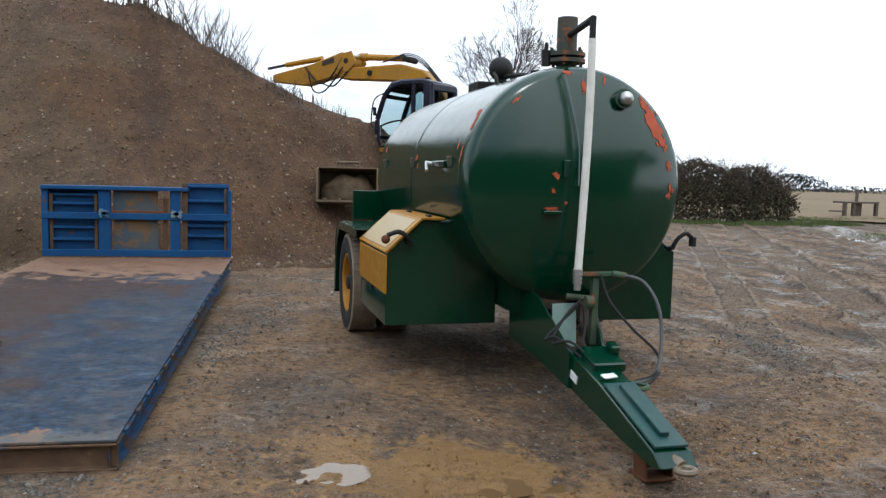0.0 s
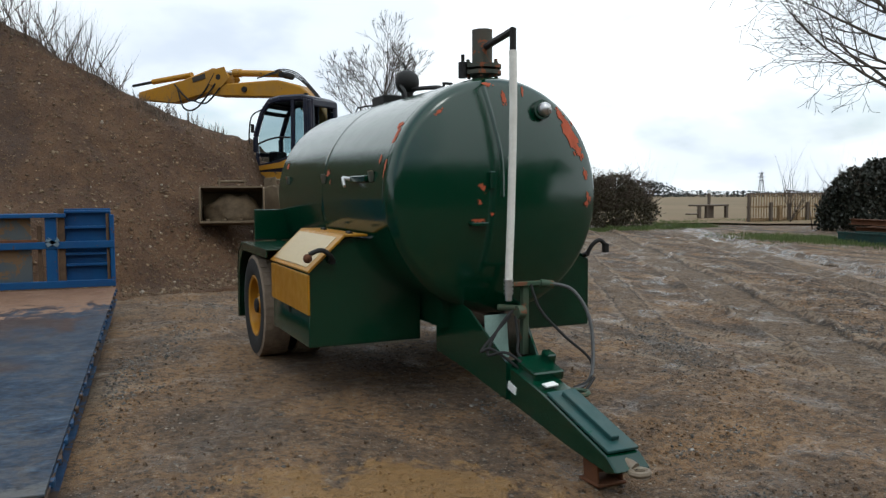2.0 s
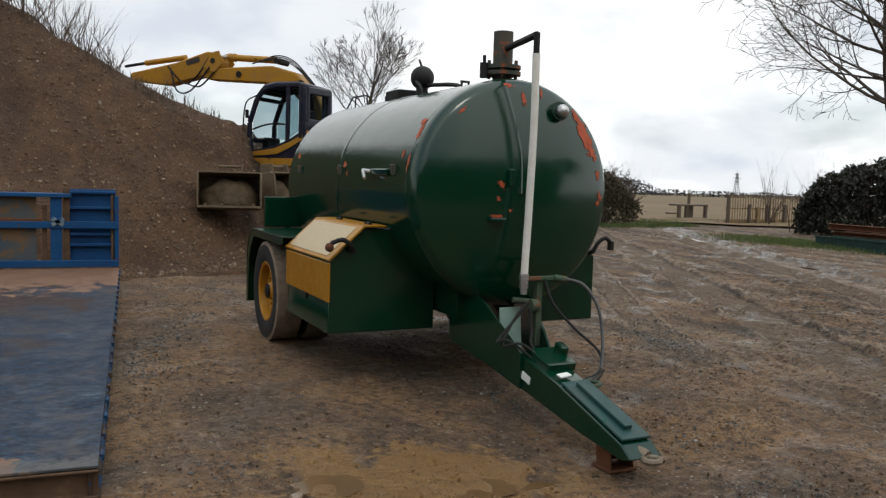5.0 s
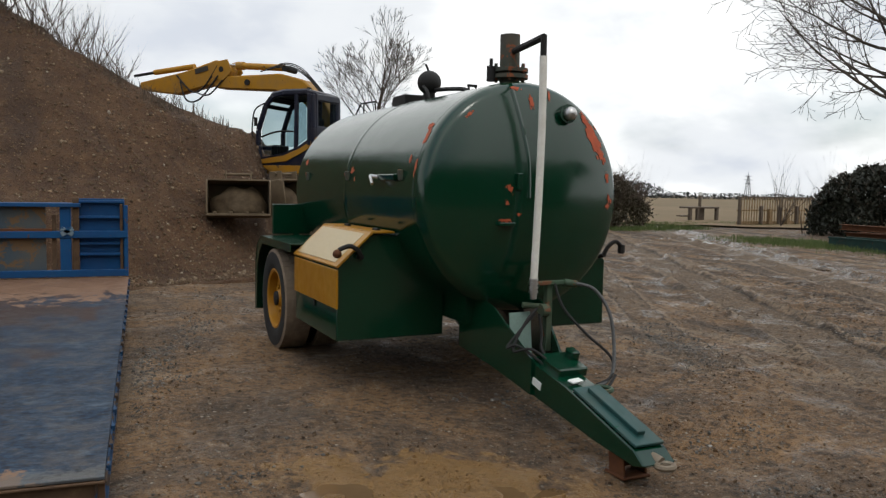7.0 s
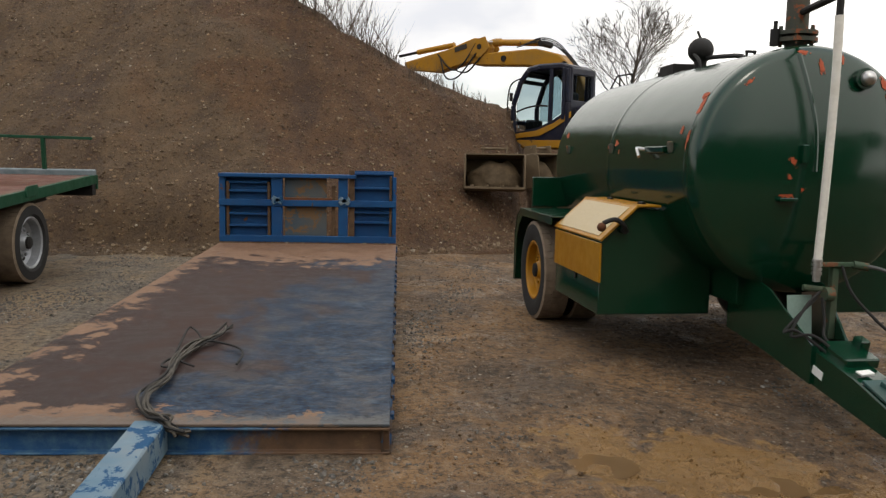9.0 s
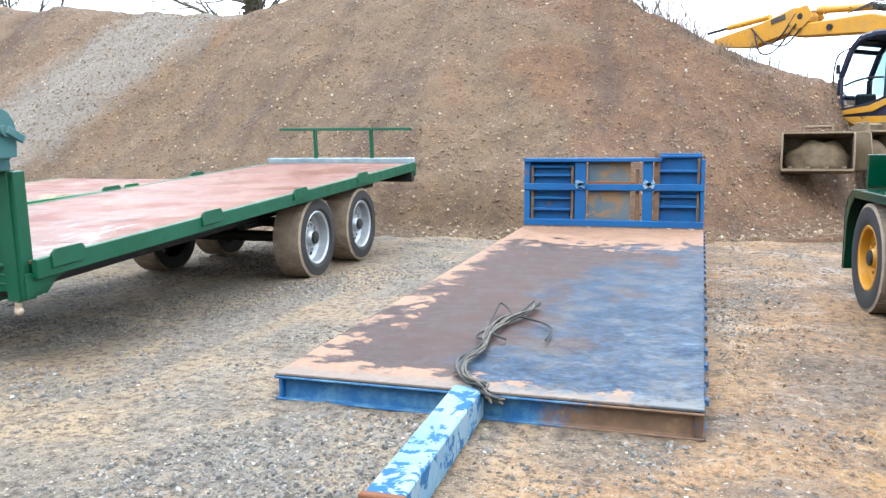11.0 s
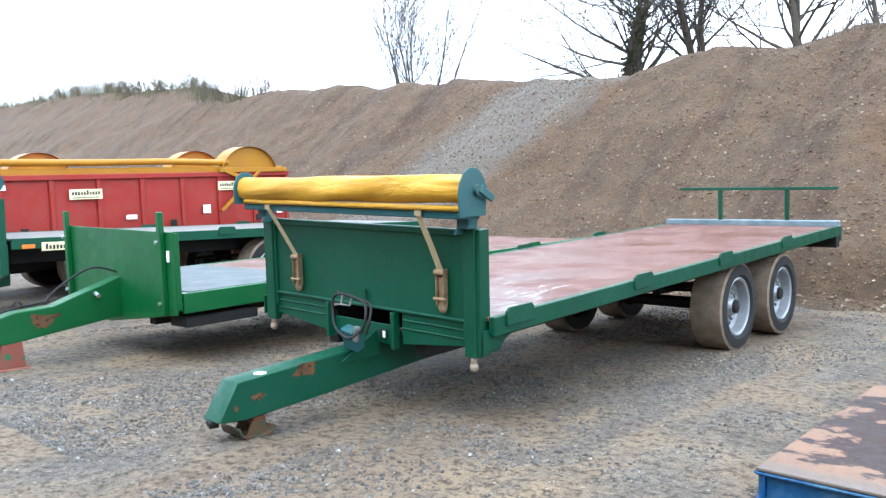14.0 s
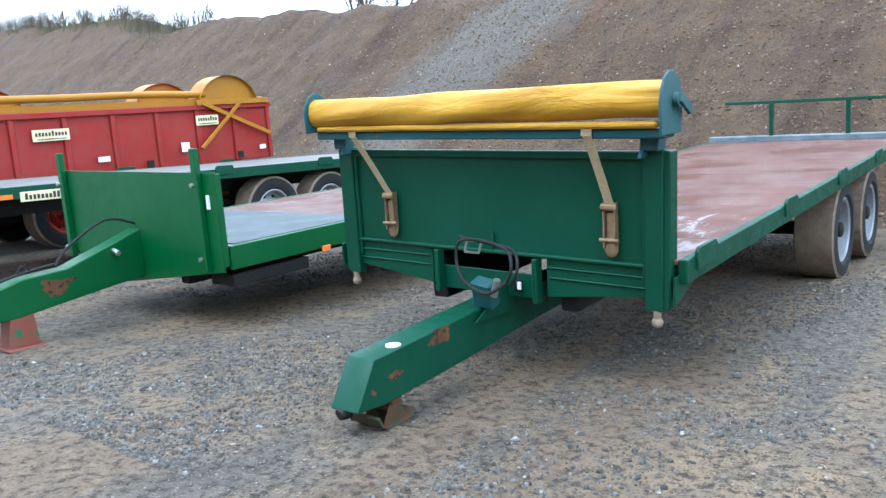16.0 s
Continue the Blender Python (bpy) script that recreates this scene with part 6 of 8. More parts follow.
def bright_green_trailer():
    root = thing("flatbed_trailer", pose(-9.80, 8.6, 0), "bright green flatbed trailer with a flat sheet headboard", "flatbed trailer", "parked flatbed trailers")
    w, top, tilt = 1.2, 0.86, 2.6
    m = pose(0, 0, 0, tilt)
    f = -4.37
    deck_frame(root, m, w, f + 0.06, 2.45, top + 0.03, BRIGHT_GREEN, rail=0.19, stakes=(1.2,))
    bm = bmesh.new()
    box(bm, (0, f + 0.9, top + 0.036), (2 * w - 0.12, 1.5, 0.008), bevel=0.001, m=m)
    part("bare_plate", bm, GALV, root, "bare grey-blue steel deck plate")
    running_gear(root, 0, ((0.0, 0.46), (1.15, 0.46)), w, r=0.46)
    bm = bmesh.new()
    prism(bm, [(-1.06, 0.80), (-0.86, 0.66), (-0.62, 0.57), (-0.2, 0.52), (1.19, 0.70), (1.19, 1.47), (-1.06, 1.50)], 0.012, m @ pose(0, f, 0) @ Matrix(((1, 0, 0, 0), (0, 0, 1, 0), (0, 1, 0, 0), (0, 0, 0, 1))), 0.003)
    board = part("headboard_sheet", bm, BRIGHT_GREEN, root, "plain bright green steel sheet")
    for s in (-1, 1):
        bm = bmesh.new()
        px = 1.0 if s > 0 else -1.04
        box(bm, (px, f - 0.03, 1.18), (0.065, 0.05, 0.96), bevel=0.006, m=m)
        post = part("headboard_post", bm, BRIGHT_GREEN, root)
        for z in (0.80, 1.38):
            bm = bmesh.new()
            rod(bm, m @ Vector((px - 0.02, f - 0.02, z)), m @ Vector((px - 0.02, f - 0.08, z)), 0.017, seg=8)
            part("pin", bm, CHROME, post)
    bm = bmesh.new()
    box(bm, (1.175, f + 0.025, 1.10), (0.03, 0.05, 0.72), bevel=0.004, m=m)
    part("side_return", bm, BRIGHT_GREEN, root)
    bm = bmesh.new()
    box(bm, (1.085, f - 0.012, 1.245), (0.04, 0.012, 0.11), bevel=0.003, m=m)
    part("white_marker", bm, WHITE, root, "small white reflector strip")
    bm = bmesh.new()
    box(bm, (1.215, f + 1.05, top - 0.155), (0.012, 0.10, 0.05), bevel=0.004, m=m)
    part("side_reflector", bm, ORANGE, root, "orange side reflector")
    bm = bmesh.new()
    box(bm, (1.0, f + 0.5, top - 0.25), (0.30, 0.8, 0.10), bevel=0.01, m=m)
    part("under_box", bm, DARK_STEEL, root)
    bm = bmesh.new()
    outline = [(f + 0.3, 0.80), (f, 0.82), (f - 0.70, 0.56), (f - 1.05, 0.53), (f - 1.75, 0.32), (f - 1.75, 0.22), (f - 1.1, 0.24), (f - 0.05, 0.40), (f + 0.3, 0.42)]
    prism(bm, outline, 0.17, pose(0, 0, 0) @ Matrix(((0, 0, 1, 0), (1, 0, 0, 0), (0, 1, 0, 0), (0, 0, 0, 1))), 0.008)
    drawbar = part("drawbar", bm, BRIGHT_GREEN, root, "bright green cranked drawbar")
    for y, z, w_, h_, key in ((f - 0.80, 0.445, 0.15, 0.075, 2.3), (f - 1.3, 0.33, 0.04, 0.02, 7.7)):
        scrape(drawbar, pose(0.087, y, z), w_, h_, key)
    bm = bmesh.new()
    prism(bm, [(-0.12, 0.0), (0.12, 0.0), (0.08, 0.30), (-0.08, 0.30)], 0.16, pose(0, f - 1.08, 0.02) @ Matrix(((0, 0, 1, 0), (1, 0, 0, 0), (0, 1, 0, 0), (0, 0, 0, 1))), 0.006)
    box(bm, (0, f - 1.08, 0.012), (0.30, 0.30, 0.02))
    part("prop_stand", bm, RED_PROP, root, "rusty red prop stand")
    for pts in ([(0.02, f - 0.03, 0.84), (0.0, f - 0.3, 0.90), (-0.02, f - 0.62, 0.72), (0.0, f - 0.75, 0.58)], [(0.0, f - 1.7, 0.36), (0.02, f - 1.3, 0.50), (0.0, f - 1.0, 0.565), (-0.03, f - 0.7, 0.60)]):
        bm = bmesh.new()
        tube(bm, pts, 0.011, 7)
        part("hose", bm, RUBBER, root)
    bm = bmesh.new()
    rod(bm, (0.05, f - 0.30, 0.66), (0.16, f - 0.30, 0.63), 0.022, seg=10)
    part("coupling", bm, CHROME, drawbar)
    bm = bmesh.new()
    for k in range(8):
        a0, a1 = math.pi * k / 8, math.pi * (k + 1) / 8
        rod(bm, (0.0, f - 1.0 + 0.045 * math.cos(a0), 0.56 + 0.06 * math.sin(a0)), (0.0, f - 1.0 + 0.045 * math.cos(a1), 0.56 + 0.06 * math.sin(a1)), 0.009, seg=6)
    part("hose_loop", bm, DARK_STEEL, drawbar)
    return root


RUSTY_FOOT = paint("rust_eaten_green", (0.016, 0.045, 0.0224), (0.04, 0.0405, 0.024), (0.072, 0.0405, 0.0176), 0.47, 0.7, 0.6, (0.10, 0.07, 0.045))
WORN_LIP = plain("worn_pale_lip", (0.19, 0.22, 0.24), (0.07, 0.11, 0.12), 6.0, (0.5, 0.7), 0, 0.3)
PIN = plain("dirty_pin", (0.30, 0.24, 0.18), (0.16, 0.11, 0.07), 30.0, (0.6, 0.8), 0.1, 0.3)
GALV = plain("bare_deck_plate", (0.042, 0.056, 0.058), (0.070, 0.080, 0.078), 3.0, (0.45, 0.7), 0.0, 0.2)
RED_PROP = paint("rusty_red_paint", (0.22, 0.05, 0.03), (0.18, 0.06, 0.04), (0.03, 0.13, 0.05), 0.58, 0.5, 0.4)
GREY_DECK = plain("grey_timber_deck", (0.126, 0.111, 0.099), (0.174, 0.156, 0.144), 2.0, (0.5, 0.8), 0, 0.3)


def word_bars(parent, m, width, height, mat=INK, seed=1, words=1):
    """Unreadable or trade lettering as plain upright bars."""
    random.seed(seed)
    bm = bmesh.new()
    n = max(4, int(width / (height * 0.62)))
    for k in range(n):
        h = height * random.choice((0.7, 0.75, 1.0))
        box(bm, (-width / 2 + width * (k + 0.5) / n, 0, (h - height) / 2), (width / n * 0.66, 0.002, h), bevel=0, m=m)
    part("lettering", bm, mat, parent, "row of dark print")


def tarp_trailer():
    """The third flatbed, with a tarpaulin roll and a yellow maker's plate."""
    root = thing("flatbed_trailer", pose(-13.8, 8.6, 0), "dark green flatbed trailer with grey deck and tarpaulin roll", "flatbed trailer", "parked flatbed trailers")
    w, top = 1.2, 1.17
    m = pose(0, 0, 0, 0.9)
    f = -4.45
    deck_frame(root, m, w, f + 0.05, 3.0, top, GREEN, GREY_DECK, 0.14, stakes=(-1.3, 0.6))
    running_gear(root, 0, ((-0.4, 0.5), (0.75, 0.5)), w, r=0.5)
    bm = bmesh.new()
    box(bm, (0, f, 1.36), (2.3, 0.03, 0.52), bevel=0.006, m=m)
    part("headboard_panel", bm, GREEN, root)
    bm = bmesh.new()
    prism(bm, [(-1.15, 0.72), (-0.4, 0.5), (0.4, 0.5), (1.18, 0.72), (1.18, 1.10), (-1.15, 1.10)], 0.03, m @ pose(0, f, 0) @ Matrix(((1, 0, 0, 0), (0, 0, 1, 0), (0, 1, 0, 0), (0, 0, 0, 1))), 0.004)
    part("apron", bm, GREEN, root)
    for s in (-1, 1):
        bm = bmesh.new()
        box(bm, (s * 1.12, f - 0.04, 1.2), (0.12, 0.08, 0.96), bevel=0.006, m=m)
        part("headboard_post", bm, GREEN, root)
    bm = bmesh.new()
    box(bm, (0, f - 0.12, 1.76), (2.4, 0.10, 0.05), m=m)
    beam = part("tarpaulin_beam", bm, TEAL, root)
    bm = bmesh.new()
    rod(bm, m @ Vector((-1.18, f - 0.14, 1.89)), m @ Vector((1.18, f - 0.14, 1.89)), 0.105, seg=24)
    part("tarpaulin_roll", bm, CANVAS, beam, "rolled yellow tarpaulin")
    bm = bmesh.new()
    rod(bm, m @ Vector((1.19, f - 0.14, 1.88)), m @ Vector((1.22, f - 0.14, 1.88)), 0.13, seg=18)
    part("roll_end_plate", bm, TEAL, beam)
    bm = bmesh.new()
    bar(bm, m @ Vector((0.55, f - 0.18, 1.76)), m @ Vector((0.80, f - 0.06, 1.36)), 0.045, 0.006, 0)
    strap = part("ratchet_strap", bm, STRAP, root)
    bm = bmesh.new()
    box(bm, (0.82, f - 0.06, 1.25), (0.07, 0.05, 0.24), m=m)
    part("ratchet_buckle", bm, BRASS, strap)
    bm = bmesh.new()
    box(bm, (0.70, f - 0.03, 1.56), (0.06, 0.012, 0.16), bevel=0, m=m)
    part("white_tag", bm, WHITE, root)
    bm = bmesh.new()
    box(bm, (0.97, f - 0.09, 0.86), (0.30, 0.012, 0.16), bevel=0.002, m=m)
    plate = part("number_board", bm, PLATE, root, "small pale board with dark bars")
    word_bars(plate, m @ pose(0.97, f - 0.098, 0.82), 0.24, 0.05, seed=4)
    word_bars(plate, m @ pose(0.97, f - 0.098, 0.90), 0.24, 0.05, seed=5)
    bm = bmesh.new()
    box(bm, (1.206, f + 0.25, top - 0.10), (0.012, 0.16, 0.05), bevel=0.002, m=m)
    part("side_reflector", bm, ORANGE, root)
    bm = bmesh.new()
    box(bm, (1.206, f + 0.72, top - 0.11), (0.014, 0.62, 0.11), bevel=0.002, m=m)
    plate = part("maker_plate", bm, PLATE, root, "cream maker's plate with dark lettering")
    word_bars(plate, m @ pose(1.215, f + 0.72, top - 0.11, 0, 0, 90), 0.54, 0.07, seed=6)
    bm = bmesh.new()
    prism(bm, [(-1.5, 0.34), (0.0, 0.62), (0.4, 0.62), (0.4, 0.42), (0, 0.36), (-1.5, 0.2)], 0.17, pose(0, f, 0) @ Matrix(((0, 0, 1, 0), (1, 0, 0, 0), (0, 1, 0, 0), (0, 0, 0, 1))), 0.006)
    bar(bm, (0, f - 1.0, 0.0), (0, f - 1.0, 0.35), 0.1, 0.1)
    part("drawbar", bm, GREEN, root)
    bm = bmesh.new()
    bar(bm, m @ Vector((0.35, f - 0.10, 1.02)), m @ Vector((1.0, f - 0.10, 0.90)), 0.02, 0.03)
    part("brass_rod", bm, BRASS, root)
    for pts in ([(0.1, f - 0.05, 1.15), (0.25, f - 0.16, 1.2), (0.35, f - 0.12, 0.95), (0.15, f - 0.2, 0.7)],):
        bm = bmesh.new()
        tube(bm, pts, 0.014, 7)
        part("hose", bm, RUBBER, root)
    return root


def red_trailer():
    """Red high-sided trailer with yellow mudguard hoops and rails above."""
    root = thing("red_trailer", pose(-15.5, 10.6, 0, 2.6) @ pose(0, -10.6, 0), "red steel high-sided trailer with yellow top rails", "trailer")
    y0, y1, z0, z1 = 4.3, 10.68, 1.22, 2.22
    bm = bmesh.new()
    box(bm, (-1.15, (y0 + y1) / 2, (z0 + z1) / 2), (2.3, y1 - y0, z1 - z0), bevel=0.015)
    body = part("body", bm, RED, root, "red steel body")
    n = 8
    for k in range(n + 1):
        bm = bmesh.new()
        box(bm, (0.02, y0 + 0.05 + (y1 - y0 - 0.1) * k / n, (z0 + z1) / 2 - 0.02), (0.05, 0.08, z1 - z0 - 0.06), bevel=0.01)
        part("rib", bm, RED, body)
    bm = bmesh.new()
    box(bm, (0.025, (y0 + y1) / 2, z1 - 0.02), (0.07, y1 - y0 + 0.04, 0.09), bevel=0.01)
    part("top_rail", bm, RED, body)
    bm = bmesh.new()
    box(bm, (0.02, (y0 + y1) / 2, z0 - 0.10), (0.08, y1 - y0, 0.12), bevel=0.01)
    for k in range(9):
        box(bm, (0.0, y0 + 0.3 + 0.75 * k, z0 - 0.20), (0.10, 0.16, 0.12), bevel=0.01)
    part("sill", bm, RED, body)
    # chassis and wheels, mostly out of sight
    for y, up in ((6.6, 0.70), (7.9, 0.64)):
        for s in (-0.25, -2.05):
            wheel(root, Matrix.Translation((s, y, up)), 0.52, 0.36, RED, 0.29, outward=1 if s > -1 else -1)
    bm = bmesh.new()
    box(bm, (-1.15, 7.3, 0.82), (1.0, 6.0, 0.40), bevel=0.02)
    rod(bm, (-2.0, 6.6, 0.70), (-0.3, 6.6, 0.70), 0.07), rod(bm, (-2.0, 7.9, 0.64), (-0.3, 7.9, 0.64), 0.07)
    part("chassis", bm, DARK_STEEL, root)
    # yellow superstructure
    bm = bmesh.new()
    box(bm, (-0.06, (y0 + y1) / 2 - 0.1, z1 + 0.07), (0.10, y1 - y0, 0.12), bevel=0.01)
    part("yellow_sill", bm, YELLOW, root)
    bm = bmesh.new()
    tube(bm, [(-0.02, y0, z1 + 0.235), (-0.02, 6.5, z1 + 0.22), (-0.02, 8.0, z1 + 0.23), (-0.02, 9.3, z1 + 0.20)], 0.06, 12)
    part("yellow_tube", bm, YELLOW, root)
    for y, depth, rr in ((4.35, -0.1, 0.42), (9.75, -0.1, 0.50), (9.75, -2.1, 0.50), (6.5, -2.1, 0.46)):
        bm = bmesh.new()
        pts = [(y + 1.25 * rr * math.cos(math.pi * k / 16), z1 + 0.02 + rr * math.sin(math.pi * k / 16)) for k in range(17)]
        for a, b in zip(pts, pts[1:]):
            v = [bm.verts.new((depth + e, *q)) for e in (-0.19, 0.19) for q in (a, b)]
            bm.faces.new((v[0], v[1], v[3], v[2]))
        bmesh.ops.remove_doubles(bm, verts=bm.verts, dist=0.001)
        prism(bm, pts, 0.012, pose(depth + 0.1, 0, 0) @ Matrix(((0, 0, 1, 0), (1, 0, 0, 0), (0, 1, 0, 0), (0, 0, 0, 1))), 0)
        part("yellow_hoop", bm, YELLOW, root, "yellow half-round hood")
    bm = bmesh.new()
    bar(bm, (0.08, 9.05, z1 + 0.06), (0.08, 10.62, z1 + 0.06), 0.03, 0.09)
    bar(bm, (0.09, 9.15, z1 + 0.06), (0.09, 10.60, z1 - 0.55), 0.03, 0.07)
    bar(bm, (0.10, 9.95, z1 + 0.03), (0.10, 9.05, z1 - 0.72), 0.03, 0.06)
    part("yellow_bracket", bm, YELLOW, root)
    for y, z, ww, hh in ((6.47, 1.91, 0.56, 0.17), (9.25, 1.98, 0.46, 0.17)):
        bm = bmesh.new()
        box(bm, (0.055, y, z), (0.012, ww, hh), bevel=0.002)
        plate = part("maker_plate", bm, PLATE, body, "cream maker's plate with dark lettering")
        word_bars(plate, pose(0.063, y, z + 0.025, 0, 0, 90), ww * 0.88, 0.075, seed=8)
        word_bars(plate, pose(0.063, y, z - 0.055, 0, 0, 90), ww * 0.80, 0.02, seed=9)
    for y, z, ww, hh in ((7.25, 1.48, 0.20, 0.08), (8.75, 1.55, 0.16, 0.16), (10.42, 1.43, 0.14, 0.08), (5.1, 2.05, 0.22, 0.08)):
        bm = bmesh.new()
        box(bm, (0.055, y, z), (0.010, ww, hh), bevel=0.001)
        part("white_label", bm, WHITE, body)
    for y in (5.45, 8.05, 9.9):
        bm = bmesh.new()
        box(bm, (0.055, y, 1.33), (0.02, 0.12, 0.12), bevel=0.004)
        part("latch", bm, DARK_STEEL, body)
    return root


dark_green_trailer()
bright_green_trailer()
tarp_trailer()
red_trailer()

# ---- excavator and buckets ----


def excavator():
    root = thing("excavator", pose(3.45, 18.3, 0.88, 0, 0, -42), "yellow tracked excavator with dark blue cab", "excavator")
    # local: arm points to -x, the cab's door faces -y, its rear window +x
    side = lambda y: pose(0, y, 0) @ Matrix(((1, 0, 0, 0), (0, 0, 1, 0), (0, 1, 0, 0), (0, 0, 0, 1)))
    rear = lambda x: pose(x, 0, 0) @ Matrix(((0, 0, 1, 0), (1, 0, 0, 0), (0, 1, 0, 0), (0, 0, 0, 1)))
    for y in (0.15, 2.25):
        bm = bmesh.new()
        prism(bm, [(-1.9, 0.25), (-1.75, 0.55), (-1.5, 0.66), (1.5, 0.66), (1.75, 0.55), (1.9, 0.25), (1.7, 0.0), (-1.7, 0.0)], 0.5, pose(-0.5, y, 0) @ side(0), 0.03)
        for k in range(18):
            box(bm, (-2.15 + 0.19 * k, y, 0.67), (0.13, 0.52, 0.03), bevel=0)
        part("track", bm, DARK_STEEL, root)
    bm = bmesh.new()
    box(bm, (-0.5, 1.2, 0.55), (1.6, 1.7, 0.5), bevel=0.03)
    rod(bm, (-0.5, 1.2, 0.75), (-0.5, 1.2, 0.95), 0.6, seg=24)
    part("undercarriage", bm, DARK_STEEL, root)
    bm = bmesh.new()
    box(bm, (-0.2, 1.2, 0.99), (3.6, 2.3, 0.10), bevel=0.02)
    part("turntable", bm, EXC_YELLOW, root)
    bm = bmesh.new()
    prism(bm, [(-0.55, 1.05), (1.55, 1.05), (1.75, 1.3), (1.7, 1.75), (1.5, 1.92), (-0.55, 1.92)], 2.3, pose(0, 1.2, 0) @ side(0), 0.05)
    part("engine_cover", bm, NAVY, root, "dark blue engine cover")
    bm = bmesh.new()
    box(bm, (0.6, 0.03, 1.42), (2.0, 0.02, 0.16))
    part("cover_stripe", bm, EXC_YELLOW, root, "yellow stripe along the cover")
    # cab: pillars, sills and roof of rounded section
    outline = [(-2.16, 1.12), (-2.21, 1.6), (-2.21, 1.96), (-2.01, 2.52), (-1.80, 2.75), (-1.5, 2.82), (-0.90, 2.82), (-0.70, 2.76), (-0.69, 2.0), (-0.69, 1.12)]
    bm = bmesh.new()
    for y in (0.03, 1.08):
        for (ax, az), (bx, bz) in zip(outline, outline[1:]):
            wide = 0.20 if ax > -0.75 else 0.11
            bar(bm, (ax, y, az), (bx, y, bz), 0.10, wide, 0.02)
        bar(bm, (-1.185, y, 1.42), (-1.165, y, 2.78), 0.09, 0.075, 0.01)
        bar(bm, (-0.80, y, 1.6), (-0.80, y, 2.78), 0.09, 0.17, 0.01)
    for x, z in ((-2.20, 1.55), (-2.01, 2.52), (-1.80, 2.75)):
        bar(bm, (x, 0.0, z), (x, 1.1, z), 0.09, 0.09, 0.01)
    prism(bm, [(-2.02, 2.62), (-1.82, 2.84), (-1.5, 2.90), (-0.9, 2.90), (-0.66, 2.82), (-0.66, 2.74), (-1.8, 2.74)], 1.12, pose(0, 0.555, 0) @ side(0), 0.03)
    for y in (0.045, 1.06):
        bar(bm, (-0.68, y, 1.2), (-0.67, y, 2.80), 0.09, 0.10, 0.02)
    bar(bm, (-0.67, 0.0, 2.70), (-0.67, 1.1, 2.72), 0.10, 0.16, 0.02)
    box(bm, (-0.67, 0.55, 1.66), (0.07, 1.06, 0.78), bevel=0.02)
    cab = part("cab_frame", bm, NAVY, root, "dark blue cab frame")
    bm = bmesh.new()
    prism(bm, [(-2.17, 1.10), (-2.20, 1.30), (-1.50, 1.42), (-1.10, 1.58), (-0.64, 1.86), (-0.64, 1.10)], 0.05, side(0.0), 0.005)
    part("door_panel", bm, NAVY, cab)
    bm = bmesh.new()
    prism(bm, [(-2.17, 1.27), (-1.5, 1.36), (-1.04, 1.53), (-0.59, 1.79), (-0.59, 1.66), (-1.04, 1.40), (-1.42, 1.23), (-2.17, 1.17)], 0.02, side(-0.035), 0.003)
    part("yellow_stripe", bm, EXC_YELLOW, cab, "sweeping yellow stripe")
    bm = bmesh.new()
    prism(bm, [(-2.14, 1.15), (-0.62, 1.15), (-0.62, 0.94), (-1.85, 0.96)], 0.30, side(0.12), 0.02)
    part("step_skirt", bm, EXC_YELLOW, cab)
    panes = (([(-2.12, 1.62), (-2.12, 1.96), (-1.93, 2.52), (-1.74, 2.72), (-1.22, 2.77), (-1.24, 1.50), (-1.85, 1.36), (-2.05, 1.40)], side(0.035)),
             ([(-1.14, 2.76), (-0.92, 2.72), (-0.90, 1.75), (-1.14, 1.60)], side(0.035)),
             ([(0.12, 2.03), (0.12, 2.63), (0.98, 2.64), (1.02, 2.05)], rear(-0.665)),
             ([(-2.12, 1.62), (-2.12, 1.96), (-1.93, 2.52), (-1.74, 2.72), (-1.22, 2.77), (-1.24, 1.62)], side(1.08)))
    for poly, m in panes:
        bm = bmesh.new()
        prism(bm, poly, 0.008, m, 0)
        pane = part("window_pane", bm, GLASS, cab)
        pane.visible_shadow = False
    bm = bmesh.new()
    tube(bm, [(-2.10, 0.0, 1.80), (-1.85, -0.01, 1.88), (-1.55, -0.01, 1.93), (-1.24, 0.0, 1.92)], 0.022, 7)
    part("door_bar", bm, DARK_STEEL, cab)
    bm = bmesh.new()
    box(bm, (-1.20, 0.55, 1.50), (0.5, 0.5, 0.14), bevel=0.05)
    box(bm, (-0.95, 0.55, 1.90), (0.14, 0.46, 0.75), rot=(0, 8, 0), bevel=0.05)
    part("seat", bm, RUBBER, cab)
    bm = bmesh.new()
    box(bm, (-1.45, 0.55, 1.24), (1.45, 1.0, 0.06), bevel=0.01)
    part("cab_floor", bm, DARK_STEEL, cab)
    bm = bmesh.new()
    box(bm, (-1.95, 0.55, 1.45), (0.22, 0.5, 0.36), bevel=0.04)
    part("console", bm, DARK_STEEL, cab)
    bm = bmesh.new()
    tube(bm, [(-2.22, 0.0, 1.50), (-2.33, -0.05, 1.80), (-2.27, -0.05, 2.40), (-2.02, 0.0, 2.58)], 0.018, 7)
    part("grab_rail", bm, DARK_STEEL, cab)
    bm = bmesh.new()
    box(bm, (-2.20, -0.10, 2.15), (0.03, 0.12, 0.20), bevel=0.01)
    part("mirror", bm, DARK_STEEL, cab)
    bm = bmesh.new()
    for a, b in (((-0.35, 0.9, 1.9), (0.05, 0.9, 2.62)), ((0.05, 0.9, 2.62), (0.42, 0.9, 2.66)), ((0.42, 0.9, 2.66), (0.44, 0.9, 1.9)), ((0.10, 0.9, 1.9), (0.12, 0.9, 2.6))):
        rod(bm, a, b, 0.02, seg=7)
